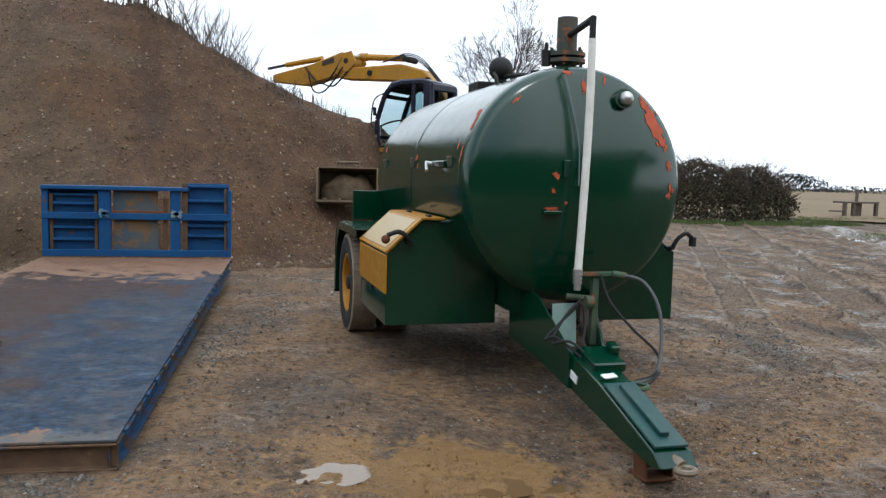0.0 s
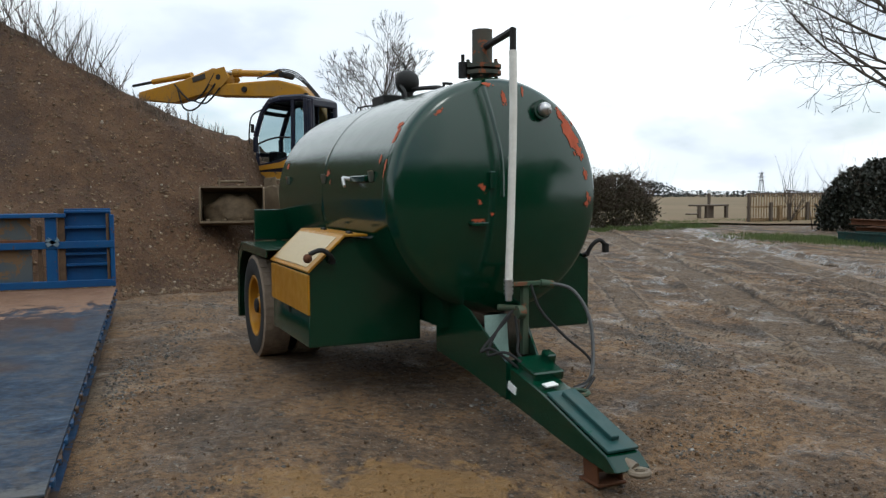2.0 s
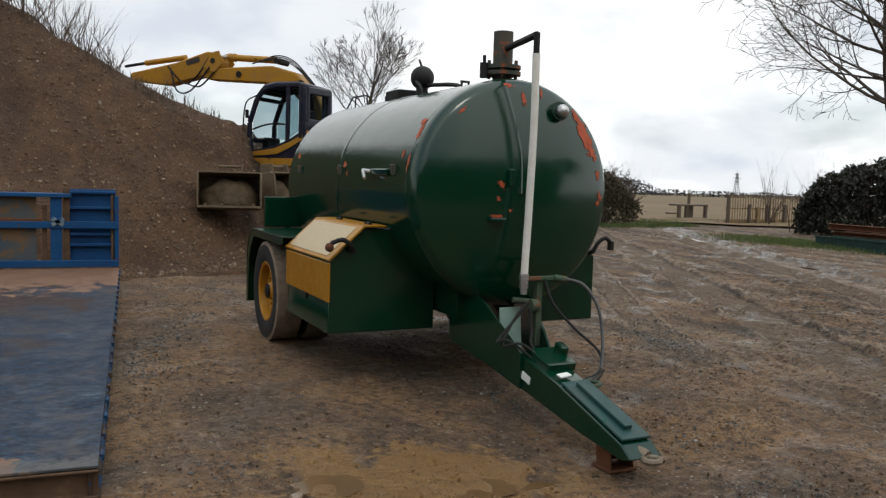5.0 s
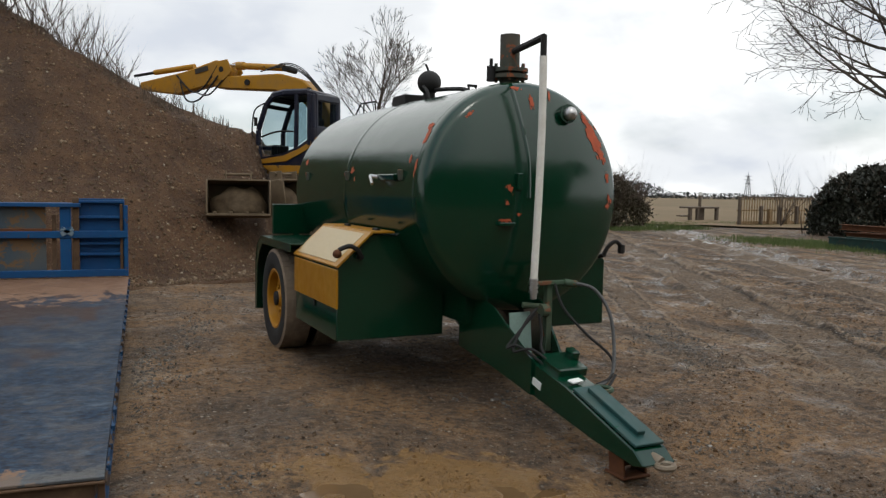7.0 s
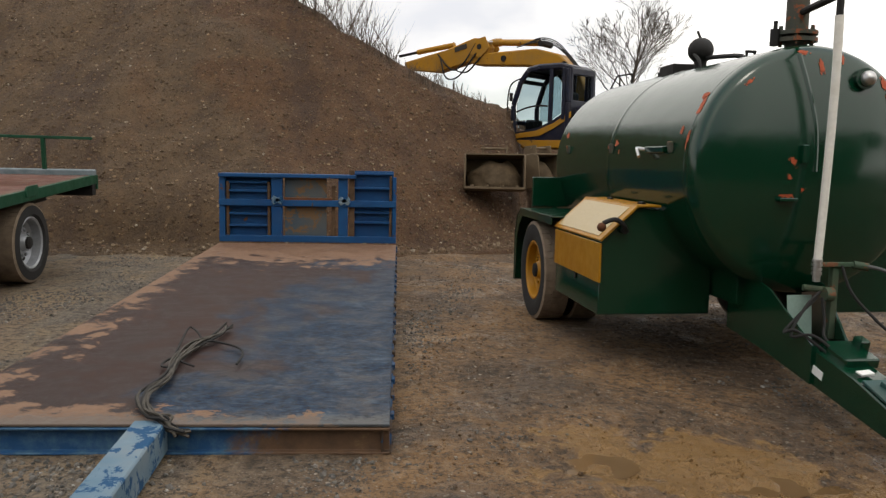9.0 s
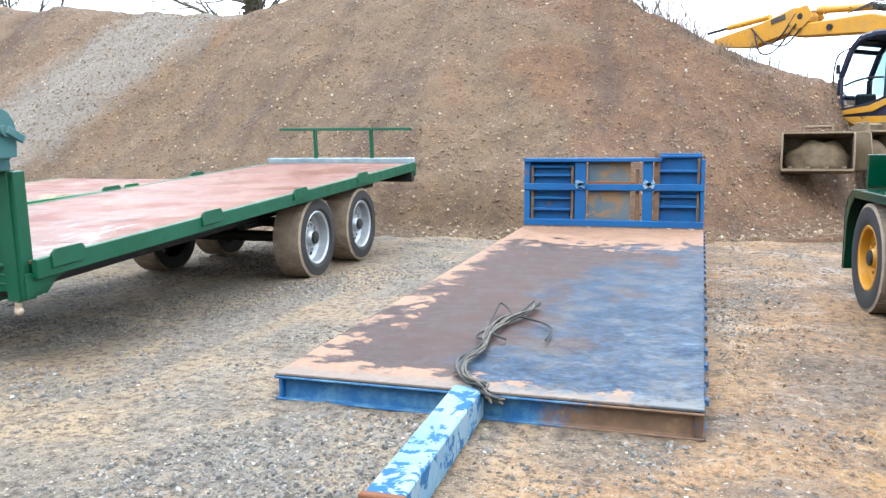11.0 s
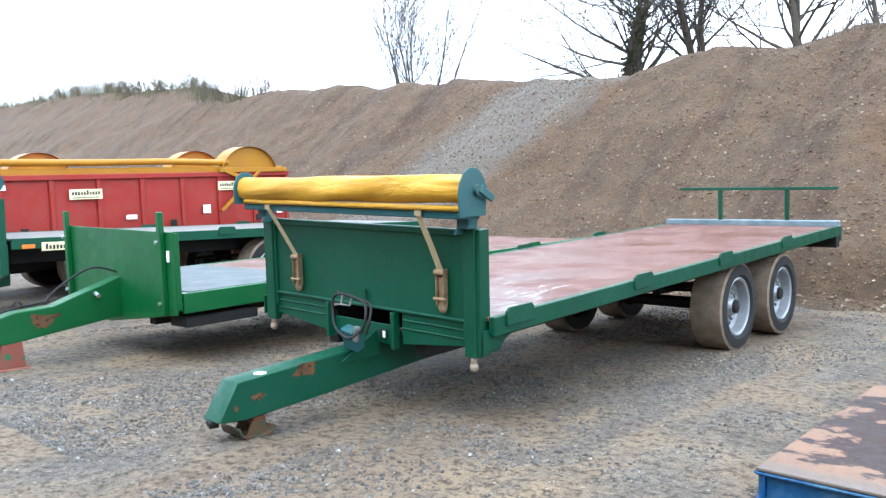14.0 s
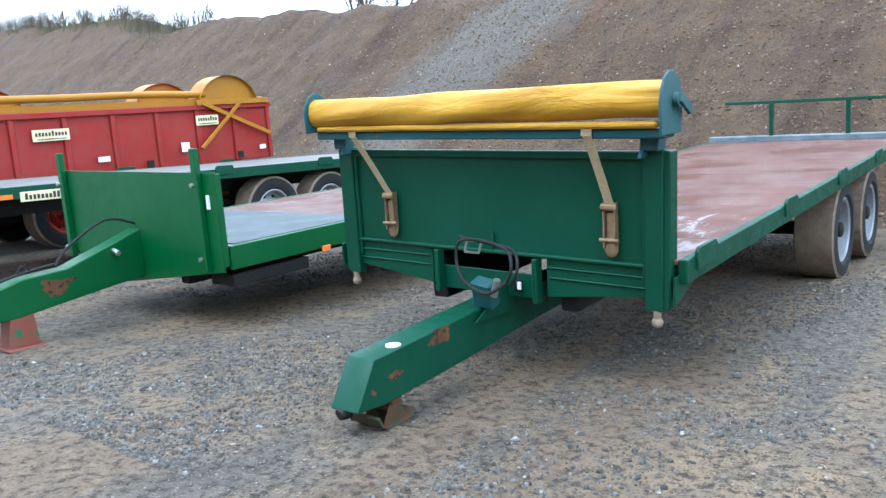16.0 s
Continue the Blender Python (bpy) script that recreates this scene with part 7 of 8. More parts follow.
    part("hand_rail", bm, DARK_STEEL, root)
    # boom, stick and rams
    bm = bmesh.new()
    prism(bm, [(-1.04, 1.2), (-0.58, 1.69), (-1.1, 2.76), (-1.68, 3.26), (-2.35, 3.44), (-4.38, 3.42), (-4.47, 3.25), (-4.24, 3.13), (-2.48, 3.02), (-1.74, 2.77), (-1.27, 2.22)], 0.42, side(1.35), 0.03)
    boom = part("boom", bm, EXC_YELLOW, root, "dirty yellow boom")
    bm = bmesh.new()
    prism(bm, [(-3.83, 3.58), (-3.97, 3.76), (-4.31, 3.86), (-5.29, 3.60), (-6.79, 3.36), (-6.79, 3.15), (-5.58, 3.01), (-4.47, 3.23), (-3.9, 3.36)], 0.32, side(1.35), 0.03)
    stick = part("stick", bm, EXC_YELLOW, root, "dirty yellow dipper stick")
    bm = bmesh.new()
    box(bm, (-4.75, 1.18, 3.62), (0.42, 0.012, 0.13), rot=(0, -12, 0), bevel=0.002)
    part("maker_bar", bm, INK, stick, "dark illegible marking on the stick")
    for y in (1.12, 1.58):
        bm = bmesh.new()
        prism(bm, [(-4.05, 3.30), (-3.75, 3.55), (-3.9, 3.85), (-4.2, 3.80), (-4.4, 3.45)], 0.03, side(y), 0.004)
        part("linkage_plate", bm, EXC_YELLOW, stick)
    bm = bmesh.new()
    rod(bm, (-3.63, 1.35, 3.70), (-2.35, 1.35, 3.60), 0.085, seg=14)
    ram = part("stick_ram", bm, EXC_YELLOW, boom)
    bm = bmesh.new()
    rod(bm, (-3.75, 1.35, 3.71), (-3.55, 1.35, 3.695), 0.105, seg=14)
    part("ram_gland", bm, EXC_YELLOW, ram)
    bm = bmesh.new()
    rod(bm, (-4.05, 1.35, 3.735), (-3.7, 1.35, 3.705), 0.05, seg=12)
    part("ram_rod", bm, CHROME, ram)
    bm = bmesh.new()
    rod(bm, (-5.10, 1.35, 3.74), (-6.4, 1.35, 3.63), 0.075, seg=12)
    ram = part("bucket_ram", bm, EXC_YELLOW, stick)
    bm = bmesh.new()
    rod(bm, (-6.4, 1.35, 3.63), (-7.1, 1.35, 3.56), 0.04, seg=10)
    part("ram_rod", bm, DARK_STEEL, ram)
    for k in range(4):
        bm = bmesh.new()
        y = 1.12 + 0.07 * k
        tube(bm, [(-2.9, y, 3.50 + 0.02 * k), (-2.35, y, 3.58 + 0.045 * k), (-1.86, y, 3.50 + 0.03 * k), (-1.45, y, 3.22), (-1.0, y, 2.72)], 0.014, 6)
        part("hydraulic_hose", bm, RUBBER, boom)
    for pts in ([(-4.17, 1.1, 3.44), (-4.73, 1.08, 2.86), (-5.16, 1.08, 2.85), (-5.37, 1.1, 3.35)], [(-4.03, 1.1, 3.32), (-4.45, 1.08, 2.96), (-4.87, 1.08, 3.04)], [(-4.2, 1.12, 3.7), (-4.6, 1.12, 3.2), (-5.0, 1.12, 3.05), (-5.5, 1.12, 3.5)]):
        bm = bmesh.new()
        tube(bm, pts, 0.022, 6)
        part("hydraulic_hose", bm, RUBBER, stick)
    for x, z in ((-2.19, 3.55), (-4.08, 3.60), (-1.5, 3.0), (-3.3, 3.25)):
        bm = bmesh.new()
        rod(bm, (x, 1.10, z), (x, 1.60, z), 0.075, seg=14)
        part("pivot_pin", bm, DARK_STEEL, boom)
    return root


def loose_bucket(m, width, label):
    root = thing("excavator_bucket", m, label, "bucket", "loose digger buckets")
    w = width / 2
    for s in (-1, 1):
        bm = bmesh.new()
        prism(bm, [(-0.30, 0.0), (-0.36, 0.05), (-0.32, 0.62), (-0.2, 0.66), (0.30, 0.62), (0.42, 0.35), (0.30, 0.06), (0.0, 0.0)], 0.03, pose(s * w, 0, 0) @ Matrix(((0, 0, 1, 0), (1, 0, 0, 0), (0, 1, 0, 0), (0, 0, 0, 1))), 0.006)
        part("side_plate", bm, DIRTY_STEEL, root)
    bm = bmesh.new()
    pts = [(-0.36, 0.03), (0.0, 0.0), (0.30, 0.06), (0.42, 0.35), (0.30, 0.62), (-0.2, 0.66)]
    for (a, b), (c, d) in zip(pts, pts[1:]):
        bar(bm, (0, a, b), (0, c, d), width - 0.02, 0.03, 0.003)
    part("shell", bm, DIRTY_STEEL, root)
    bm = bmesh.new()
    bar(bm, (-w, -0.37, 0.02), (w, -0.37, 0.02), 0.10, 0.04)
    for k in range(4):
        rod(bm, (-w * 0.75 + w * 0.5 * k, -0.38, 0.05), (-w * 0.75 + w * 0.5 * k, -0.38, 0.08), 0.035, seg=8)
    part("cutting_edge", bm, DIRTY_STEEL, root)
    bm = bmesh.new()
    bmesh.ops.create_uvsphere(bm, u_segments=40, v_segments=24, radius=1.0, matrix=Matrix.Translation((0, 0.12, 0.16)) @ Matrix.Diagonal((w * 0.95, 0.34, 0.40, 1)))
    for v in bm.verts:
        v.co += Vector((0, 1, 1)) * (0.10 * noise.noise(v.co * 3.5) + 0.045 * noise.noise(v.co * 11))
        v.co.x = max(-w + 0.02, min(w - 0.02, v.co.x))
        v.co.z = max(0.02, min(0.63, v.co.z))
    part("caked_mud", bm, CAKED, root, "dark mud caked in the bucket")
    bm = bmesh.new()
    for s in (-0.22, 0.22):
        box(bm, (s, 0.02, 0.74), (0.03, 0.3, 0.18))
    rod(bm, (-0.26, 0.0, 0.78), (0.26, 0.0, 0.78), 0.025, seg=10)
    part("hanger", bm, DIRTY_STEEL, root)
    return root


CAKED = plain("caked_mud", (0.085, 0.055, 0.026), (0.040, 0.027, 0.014), 7.0, (0.7, 0.95), 0, 0.9, 26)
DIRTY_STEEL = plain("mud_stained_steel", (0.143, 0.104, 0.06), (0.0935, 0.065, 0.04), 5.0, (0.7, 0.9), 0.05, 0.4)
excavator()
loose_bucket(pose(0.88, 15.35, 0.97, -6, 0, -6), 1.1, "muddy wide digging bucket lying on the heap foot")
loose_bucket(pose(1.85, 16.0, 1.0, -4, 0, 40), 0.8, "dark muddy bucket half behind the tanker")

# ---- plants ----


def twig_mesh(name, segs, mat, sides=5):
    """One mesh of tapered limbs from (start, end, radius, end radius) rows."""
    verts, faces = [], []
    ring = [(math.cos(2 * math.pi * k / sides), math.sin(2 * math.pi * k / sides)) for k in range(sides)]
    for a, b, ra, rb in segs:
        d = (b - a).normalized()
        u = d.orthogonal().normalized()
        v = d.cross(u)
        n = len(verts)
        for p, r in ((a, ra), (b, rb)):
            verts.extend((p + r * (c * u + s * v))[:] for c, s in ring)
        faces.extend((n + k, n + (k + 1) % sides, n + sides + (k + 1) % sides, n + sides + k) for k in range(sides))
    me = bpy.data.meshes.new(name)
    me.from_pydata(verts, [], faces)
    me.materials.append(mat)
    me.shade_smooth()
    return me


def grow(rng, segs, p, d, length, r, level, spread, up, thin=0.0):
    """A limb in three bent pieces, then its side shoots."""
    pieces = 3
    pts = [p]
    for k in range(pieces):
        d = (d + Vector((rng.uniform(-1, 1), rng.uniform(-1, 1), rng.uniform(-0.6, 1.0) * up)) * 0.16).normalized()
        q = p + d * length / pieces
        r2 = max(thin, r * (0.82 if level else 0.6))
        segs.append((p, q, r, r2))
        p, r = q, r2
        pts.append(p)
        if level > 0:
            shoots = rng.choice((1, 2, 2)) if k < pieces - 1 else 2
            for _ in range(shoots):
                side = Vector((rng.uniform(-1, 1), rng.uniform(-1, 1), rng.uniform(-0.3, 0.8)))
                nd = (d * (1.1 - 0.4 * spread) + side * spread).normalized()
                grow(rng, segs, p, nd, length * rng.uniform(0.55, 0.78), max(thin, r * rng.uniform(0.5, 0.7)), level - 1, spread, up, thin)


def limb(rng, segs, p, d, length, r, level, rise, fork, thin):
    """A tapering limb of short bent pieces; side shoots leave it in turn to either side, shorter towards its tip."""
    n = (4, 5, 6, 7)[min(level, 3)]
    turn = rng.uniform(0, 2 * math.pi)
    for k in range(n):
        u = (k + 1) / n
        d = (d + Vector((rng.gauss(0, 1), rng.gauss(0, 1), rng.gauss(0, 0.8))) * 0.085 + Vector((0, 0, rise * 0.11))).normalized()
        q = p + d * length / n
        ra, rb = max(thin, r * (1 - 0.82 * k / n)), max(thin * 0.8, r * (1 - 0.82 * u))
        segs.append((p, q, ra, rb))
        p = q
        if level > 0 and k >= 1:
            turn += 2.4 + rng.uniform(-0.5, 0.5)
            a = d.orthogonal().normalized()
            out = a * math.cos(turn) + d.cross(a) * math.sin(turn)
            nd = (d * math.cos(fork) + out * math.sin(fork)).normalized()
            limb(rng, segs, p, nd, length * (0.72 - 0.36 * u) * rng.uniform(0.75, 1.2), rb * 0.6, level - 1, rise, fork, thin)


def bare_tree(m, height, seed, label, stems=1, trunk=0.6, first=0.4, reach=0.42, angle=45.0, rise=0.8, fork=0.62, levels=3, limbs=9, ivy=False, trunk_r=0.13, thin=0.006):
    """Winter tree: a tapered trunk, limbs from `first` of its height up to the top, three orders of twigs."""
    rng = random.Random(seed)
    root = thing("bare_tree", m, label, "tree", "bare winter trees")
    stem, boughs = [], []
    for s in range(stems):
        lean = 0.14 * min(stems, 5) if stems > 1 else 0.04
        d = Vector((rng.uniform(-lean, lean), rng.uniform(-lean, lean), 1)).normalized()
        p, n = Vector((rng.uniform(-0.25, 0.25) * (stems > 1), rng.uniform(-0.2, 0.2) * (stems > 1), -0.4)), 10
        turn = rng.uniform(0, 6.28)
        start = max(1, int(n * first / trunk))
        each = limbs / max(1, n - start)
        owed = 0.0
        for k in range(n):
            d = (d + Vector((rng.gauss(0, 1), rng.gauss(0, 1), 0.9)) * 0.045).normalized()
            q = p + d * (height * trunk + 0.4) / n
            ra, rb = trunk_r * (1 - 0.6 * k / n), trunk_r * (1 - 0.6 * (k + 1) / n)
            stem.append((p, q, ra, rb))
            p = q
            if k >= start:
                owed += each
                while owed >= 1:
                    owed -= 1
                    turn += 2.4 + rng.uniform(-0.4, 0.4)
                    up = math.tan(radians(angle + rng.uniform(-12, 12) + 14 * (k - start) / n))
                    nd = Vector((math.cos(turn), math.sin(turn), up)).normalized()
                    limb(rng, boughs, p, nd, height * reach * (1 - 0.35 * (k - start) / n) * rng.uniform(0.8, 1.15), rb * rng.uniform(0.42, 0.6), levels, rise, fork, thin)
        limb(rng, boughs, p, d, height * (1 - trunk), rb * 0.9, levels, rise, fork, thin)
    t = new("trunk", twig_mesh("trunk", stem, BARK, 8))
    c = new("crown", twig_mesh("crown", boughs, BARK, 3))
    t.parent = c.parent = root
    tagged(c, "bare twiggy crown")
    if ivy:
        leaves = new("ivy", leaf_mesh("ivy", [(p.lerp(q, rng.random()) + Vector((rng.gauss(0, 0.15), rng.gauss(0, 0.15), rng.gauss(0, 0.1))), 0.11) for p, q, _, _ in stem[:int(len(stem) * 0.8)] for _ in range(70)], LEAF, rng))
        leaves.parent = root
        tagged(leaves, "dark ivy on the trunk")
    return root


def leaf_mesh(name, spots, mat, rng):
    """Small folded leaves at the given spots."""
    verts, faces = [], []
    for p, size in spots:
        a = Vector((rng.gauss(0, 1), rng.gauss(0, 1), rng.gauss(0, 1))).normalized()
        b = a.orthogonal().normalized()
        c = a.cross(b)
        s = size * rng.uniform(0.6, 1.3)
        n = len(verts)
        verts.extend(v[:] for v in (p - b * s, p + c * s * 0.5 + a * s * 0.15, p + b * s, p - c * s * 0.5 + a * s * 0.15))
        faces.append((n, n + 1, n + 2))
        faces.append((n, n + 2, n + 3))
    me = bpy.data.meshes.new(name)
    me.from_pydata(verts, [], faces)
    me.materials.append(mat)
    return me


def hedge(name, pts, height, depth, seed, label, leaves=9000, twigs=900, leaf=0.09, leaf_mat=None, wild=0.35):
    """An overgrown hedge along pts on the ground: leaves in an uneven body, twigs sticking out."""
    rng = random.Random(seed)
    a0 = Vector((*pts[0], ground_height(*pts[0])))
    root = thing(name, Matrix.Translation(a0), label, "hedge")
    pts = [Vector((*p, ground_height(*p))) - a0 for p in pts]
    lens = [(b - a).length for a, b in zip(pts, pts[1:])]
    total = sum(lens)
    def spot(u):
        u *= total
        for a, b, l in zip(pts, pts[1:], lens):
            if u <= l:
                return a.lerp(b, u / l), (b - a).normalized()
            u -= l
        return pts[-1], (pts[-1] - pts[-2]).normalized()
    def tall(u):
        edge = min(1, min(u, 1 - u) * total / 1.4)
        return height * (0.80 + 0.22 * noise.noise((u * total * 0.45, seed, 0)) + 0.12 * noise.noise((u * total * 1.9, seed, 4))) * (0.35 + 0.65 * math.sqrt(max(edge, 0.0)))
    spots, segs = [], []
    for _ in range(leaves):
        u = rng.random()
        p, d = spot(u)
        side = Vector((-d.y, d.x, 0))
        h = tall(u)
        v = rng.random() ** 0.8
        w = depth * math.sqrt(max(0.05, 1 - (max(0, v - 0.45) / 0.56) ** 2)) * (0.9 + 0.4 * noise.noise((u * total * 1.3, v * 3, seed)))
        # gather leaves near the outside
        s = rng.choice((-1, 1)) * (1 - 0.45 * rng.random() ** 2)
        spots.append((p + side * w * s + Vector((0, 0, h * v)) + Vector((rng.gauss(0, 0.07), rng.gauss(0, 0.07), rng.gauss(0, 0.06))), leaf))
    for _ in range(twigs):
        u = rng.random()
        p, d = spot(u)
        side = Vector((-d.y, d.x, 0))
        h = tall(u)
        w = depth * rng.uniform(-0.8, 0.8)
        a = p + side * w + Vector((0, 0, h * rng.uniform(0.3, 0.95)))
        way = Vector((rng.gauss(0, 0.5), rng.gauss(0, 0.5), rng.uniform(0.2, 1.0))) + side * (0.6 if w > 0 else -0.6)
        b = a + way.normalized() * rng.uniform(0.3, 0.6 + wild)
        r = rng.uniform(0.006, 0.014)
        segs.append((a, b, r, r * 0.4))
        for _ in range(2):
            q = a.lerp(b, rng.uniform(0.4, 0.9))
            segs.append((q, q + Vector((rng.gauss(0, 1), rng.gauss(0, 1), rng.uniform(0, 1))).normalized() * rng.uniform(0.12, 0.35), r * 0.6, r * 0.25))
    # stems inside
    for _ in range(int(total * 4)):
        u = rng.random()
        p, d = spot(u)
        q = p + Vector((rng.gauss(0, depth * 0.3), rng.gauss(0, depth * 0.3), 0))
        segs.append((q - Vector((0, 0, 0.1)), q + Vector((rng.gauss(0, 0.25), rng.gauss(0, 0.25), tall(u) * rng.uniform(0.6, 0.95))), 0.03, 0.012))
    body = new("foliage", leaf_mesh("foliage", spots, leaf_mat or LEAF, rng))
    sticks = new("brushwood", twig_mesh("brushwood", segs, TWIG, 4))
    body.parent = sticks.parent = root
    tagged(body, kind="stuff"), tagged(sticks, kind="stuff")
    return root


def shrub(x, y, size, seed, n=40):
    rng = random.Random(seed)
    z = heap_height(x, y)
    root = thing("bare_shrub", Matrix.Translation((x, y, z - 0.1)), "thin bare shrub on the heap's brow", "shrub", "shrubs on the heap")
    segs = []
    for _ in range(n):
        d = Vector((rng.gauss(0, 0.42), rng.gauss(0, 0.42), 1)).normalized()
        grow(rng, segs, Vector((rng.gauss(0, 0.2), rng.gauss(0, 0.2), 0)), d, size * rng.uniform(0.5, 1.0), rng.uniform(0.007, 0.013), 1, 0.5, 0.8)
    c = new("brushwood", twig_mesh("brushwood", segs, TWIG, 4))
    c.parent = root
    tagged(c, kind="stuff")
    return root


def fringe(name, label, spots, mat, seed, low, high, width=0.012):
    """Upright blades or stalks, one joined mesh."""
    rng = random.Random(seed)
    verts, faces = [], []
    for x, y, z in spots:
        h = rng.uniform(low, high)
        a = rng.uniform(0, math.pi)
        c, s = math.cos(a) * width, math.sin(a) * width
        bx, by = rng.gauss(0, 0.25) * h, rng.gauss(0, 0.25) * h
        n = len(verts)
        verts += [(x - c, y - s, z - 0.05), (x + c, y + s, z - 0.05), (x + bx * 0.4 + c * 0.7, y + by * 0.4 + s * 0.7, z + h * 0.6), (x + bx * 0.4 - c * 0.7, y + by * 0.4 - s * 0.7, z + h * 0.6), (x + bx, y + by, z + h)]
        faces += [(n, n + 1, n + 2, n + 3), (n + 3, n + 2, n + 4)]
    me = bpy.data.meshes.new(name)
    me.from_pydata(verts, [], faces)
    me.materials.append(mat)
    return tagged(new(name, me), label, name.replace("_", " "), kind="stuff")


def stones(name, label, category, spots, mat, seed, parent=None):
    """Loose stones, each an uneven low-poly lump, joined."""
    rng = np.random.default_rng(seed)
    g = (1 + 5 ** 0.5) / 2
    ico = np.array([(-1, g, 0), (1, g, 0), (-1, -g, 0), (1, -g, 0), (0, -1, g), (0, 1, g), (0, -1, -g), (0, 1, -g), (g, 0, -1), (g, 0, 1), (-g, 0, -1), (-g, 0, 1)]) / math.sqrt(1 + g * g)
    tri = np.array([(0, 11, 5), (0, 5, 1), (0, 1, 7), (0, 7, 10), (0, 10, 11), (1, 5, 9), (5, 11, 4), (11, 10, 2), (10, 7, 6), (7, 1, 8), (3, 9, 4), (3, 4, 2), (3, 2, 6), (3, 6, 8), (3, 8, 9), (4, 9, 5), (2, 4, 11), (6, 2, 10), (8, 6, 7), (9, 8, 1)])
    n = len(spots)
    spots = np.array(spots)
    jitter = rng.uniform(0.7, 1.25, (n, 12, 1))
    shape = rng.uniform(0.6, 1.3, (n, 1, 3))
    v = ico[None] * jitter * shape * spots[:, 3][:, None, None]
    a = rng.uniform(0, 2 * np.pi, n)
    c, s = np.cos(a)[:, None], np.sin(a)[:, None]
    v[:, :, 0], v[:, :, 1] = v[:, :, 0] * c - v[:, :, 1] * s, v[:, :, 0] * s + v[:, :, 1] * c
    v += spots[:, None, :3]
    faces = (tri[None] + 12 * np.arange(n)[:, None, None]).reshape(-1, 3)
    me = bpy.data.meshes.new(name)
    me.from_pydata(v.reshape(-1, 3).tolist(), [], faces.tolist())
    me.materials.append(mat)
    return tagged(new(name, me), label, category, kind="stuff")


rng = random.Random(21)
bare_tree(Matrix.Translation((8.5, 33.0, 0)), 8.1, 4, "small bare tree behind the digger", trunk=0.68, first=0.42, reach=0.28, angle=44, rise=0.55, fork=0.52, limbs=14, trunk_r=0.14, thin=0.008)
bare_tree(Matrix.Translation((23.6, 19.5, -0.1)), 13.5, 8, "spreading bare tree over the track", trunk=0.62, first=0.36, reach=0.36, angle=24, rise=0.25, fork=0.66, limbs=24, trunk_r=0.25, thin=0.010)
bare_tree(Matrix.Translation((-26.5, 26.0, 4.6)), 7.2, 3, "bare bushy tree behind the heap", stems=7, trunk=0.62, first=0.14, reach=0.42, angle=50, rise=0.5, fork=0.5, limbs=9, levels=2, trunk_r=0.07, thin=0.009)
bare_tree(Matrix.Translation((-16.3, 25.5, 3.9)), 8.5, 15, "bare ivy-clad tree leaning over the heap", stems=2, first=0.10, reach=0.5, angle=22, rise=0.25, fork=0.7, limbs=13, ivy=True, trunk_r=0.2, thin=0.010)
bare_tree(Matrix.Translation((-13.2, 26.0, 4.4)), 8.5, 16, "bare tree on the bank", stems=3, first=0.12, reach=0.42, angle=42, rise=0.5, limbs=7, trunk_r=0.16, thin=0.010)
bare_tree(Matrix.Translation((-10.6, 26.0, 4.4)), 8.0, 17, "bare tree on the bank", stems=2, first=0.12, reach=0.45, angle=35, rise=0.4, limbs=8, trunk_r=0.18, thin=0.010)
bare_tree(Matrix.Translation((-7.6, 26.0, 4.4)), 6.5, 18, "bare tree on the bank", stems=2, first=0.12, reach=0.4, angle=45, rise=0.6, limbs=7, levels=2, trunk_r=0.12, thin=0.010)
for k, (x, y, size) in enumerate(((-3.3, 18.9, 1.0), (-2.7, 18.6, 1.15), (-2.2, 18.5, 0.95), (-1.7, 18.2, 0.9), (-1.2, 18.0, 0.6), (-3.9, 19.2, 0.9), (-0.4, 17.6, 0.45))):
    shrub(x, y, size, 40 + k, 26)
for k in range(30):
    x = -32.6 - 1.15 * k
    shrub(x, along_crest(x)[0] + along_crest(x)[1] / HEAP_SLOPE + rng.uniform(0.0, 0.8), rng.uniform(0.9, 1.5), 70 + k, 26)
spots = []
for _ in range(3600):
    x = rng.uniform(-95, -33.2)
    foot, top = along_crest(x)
    y = foot + top / HEAP_SLOPE + rng.uniform(-0.5, 1.0)
    spots.append((x, y, heap_height(x, y)))
fringe("rough_grass", "dry grass and weeds along the bank top", spots, DRY, 5, 0.15, 1.05, 0.013)
spots = []
for _ in range(900):
    x = rng.uniform(-8, 1.0)
    foot, top = along_crest(x)
    y = foot + top / HEAP_SLOPE + rng.uniform(-0.25, 0.7)
    spots.append((x, y, heap_height(x, y)))
fringe("heap_weeds", "sparse dry weeds on the heap's brow", spots, TWIG, 6, 0.08, 0.28, 0.008)

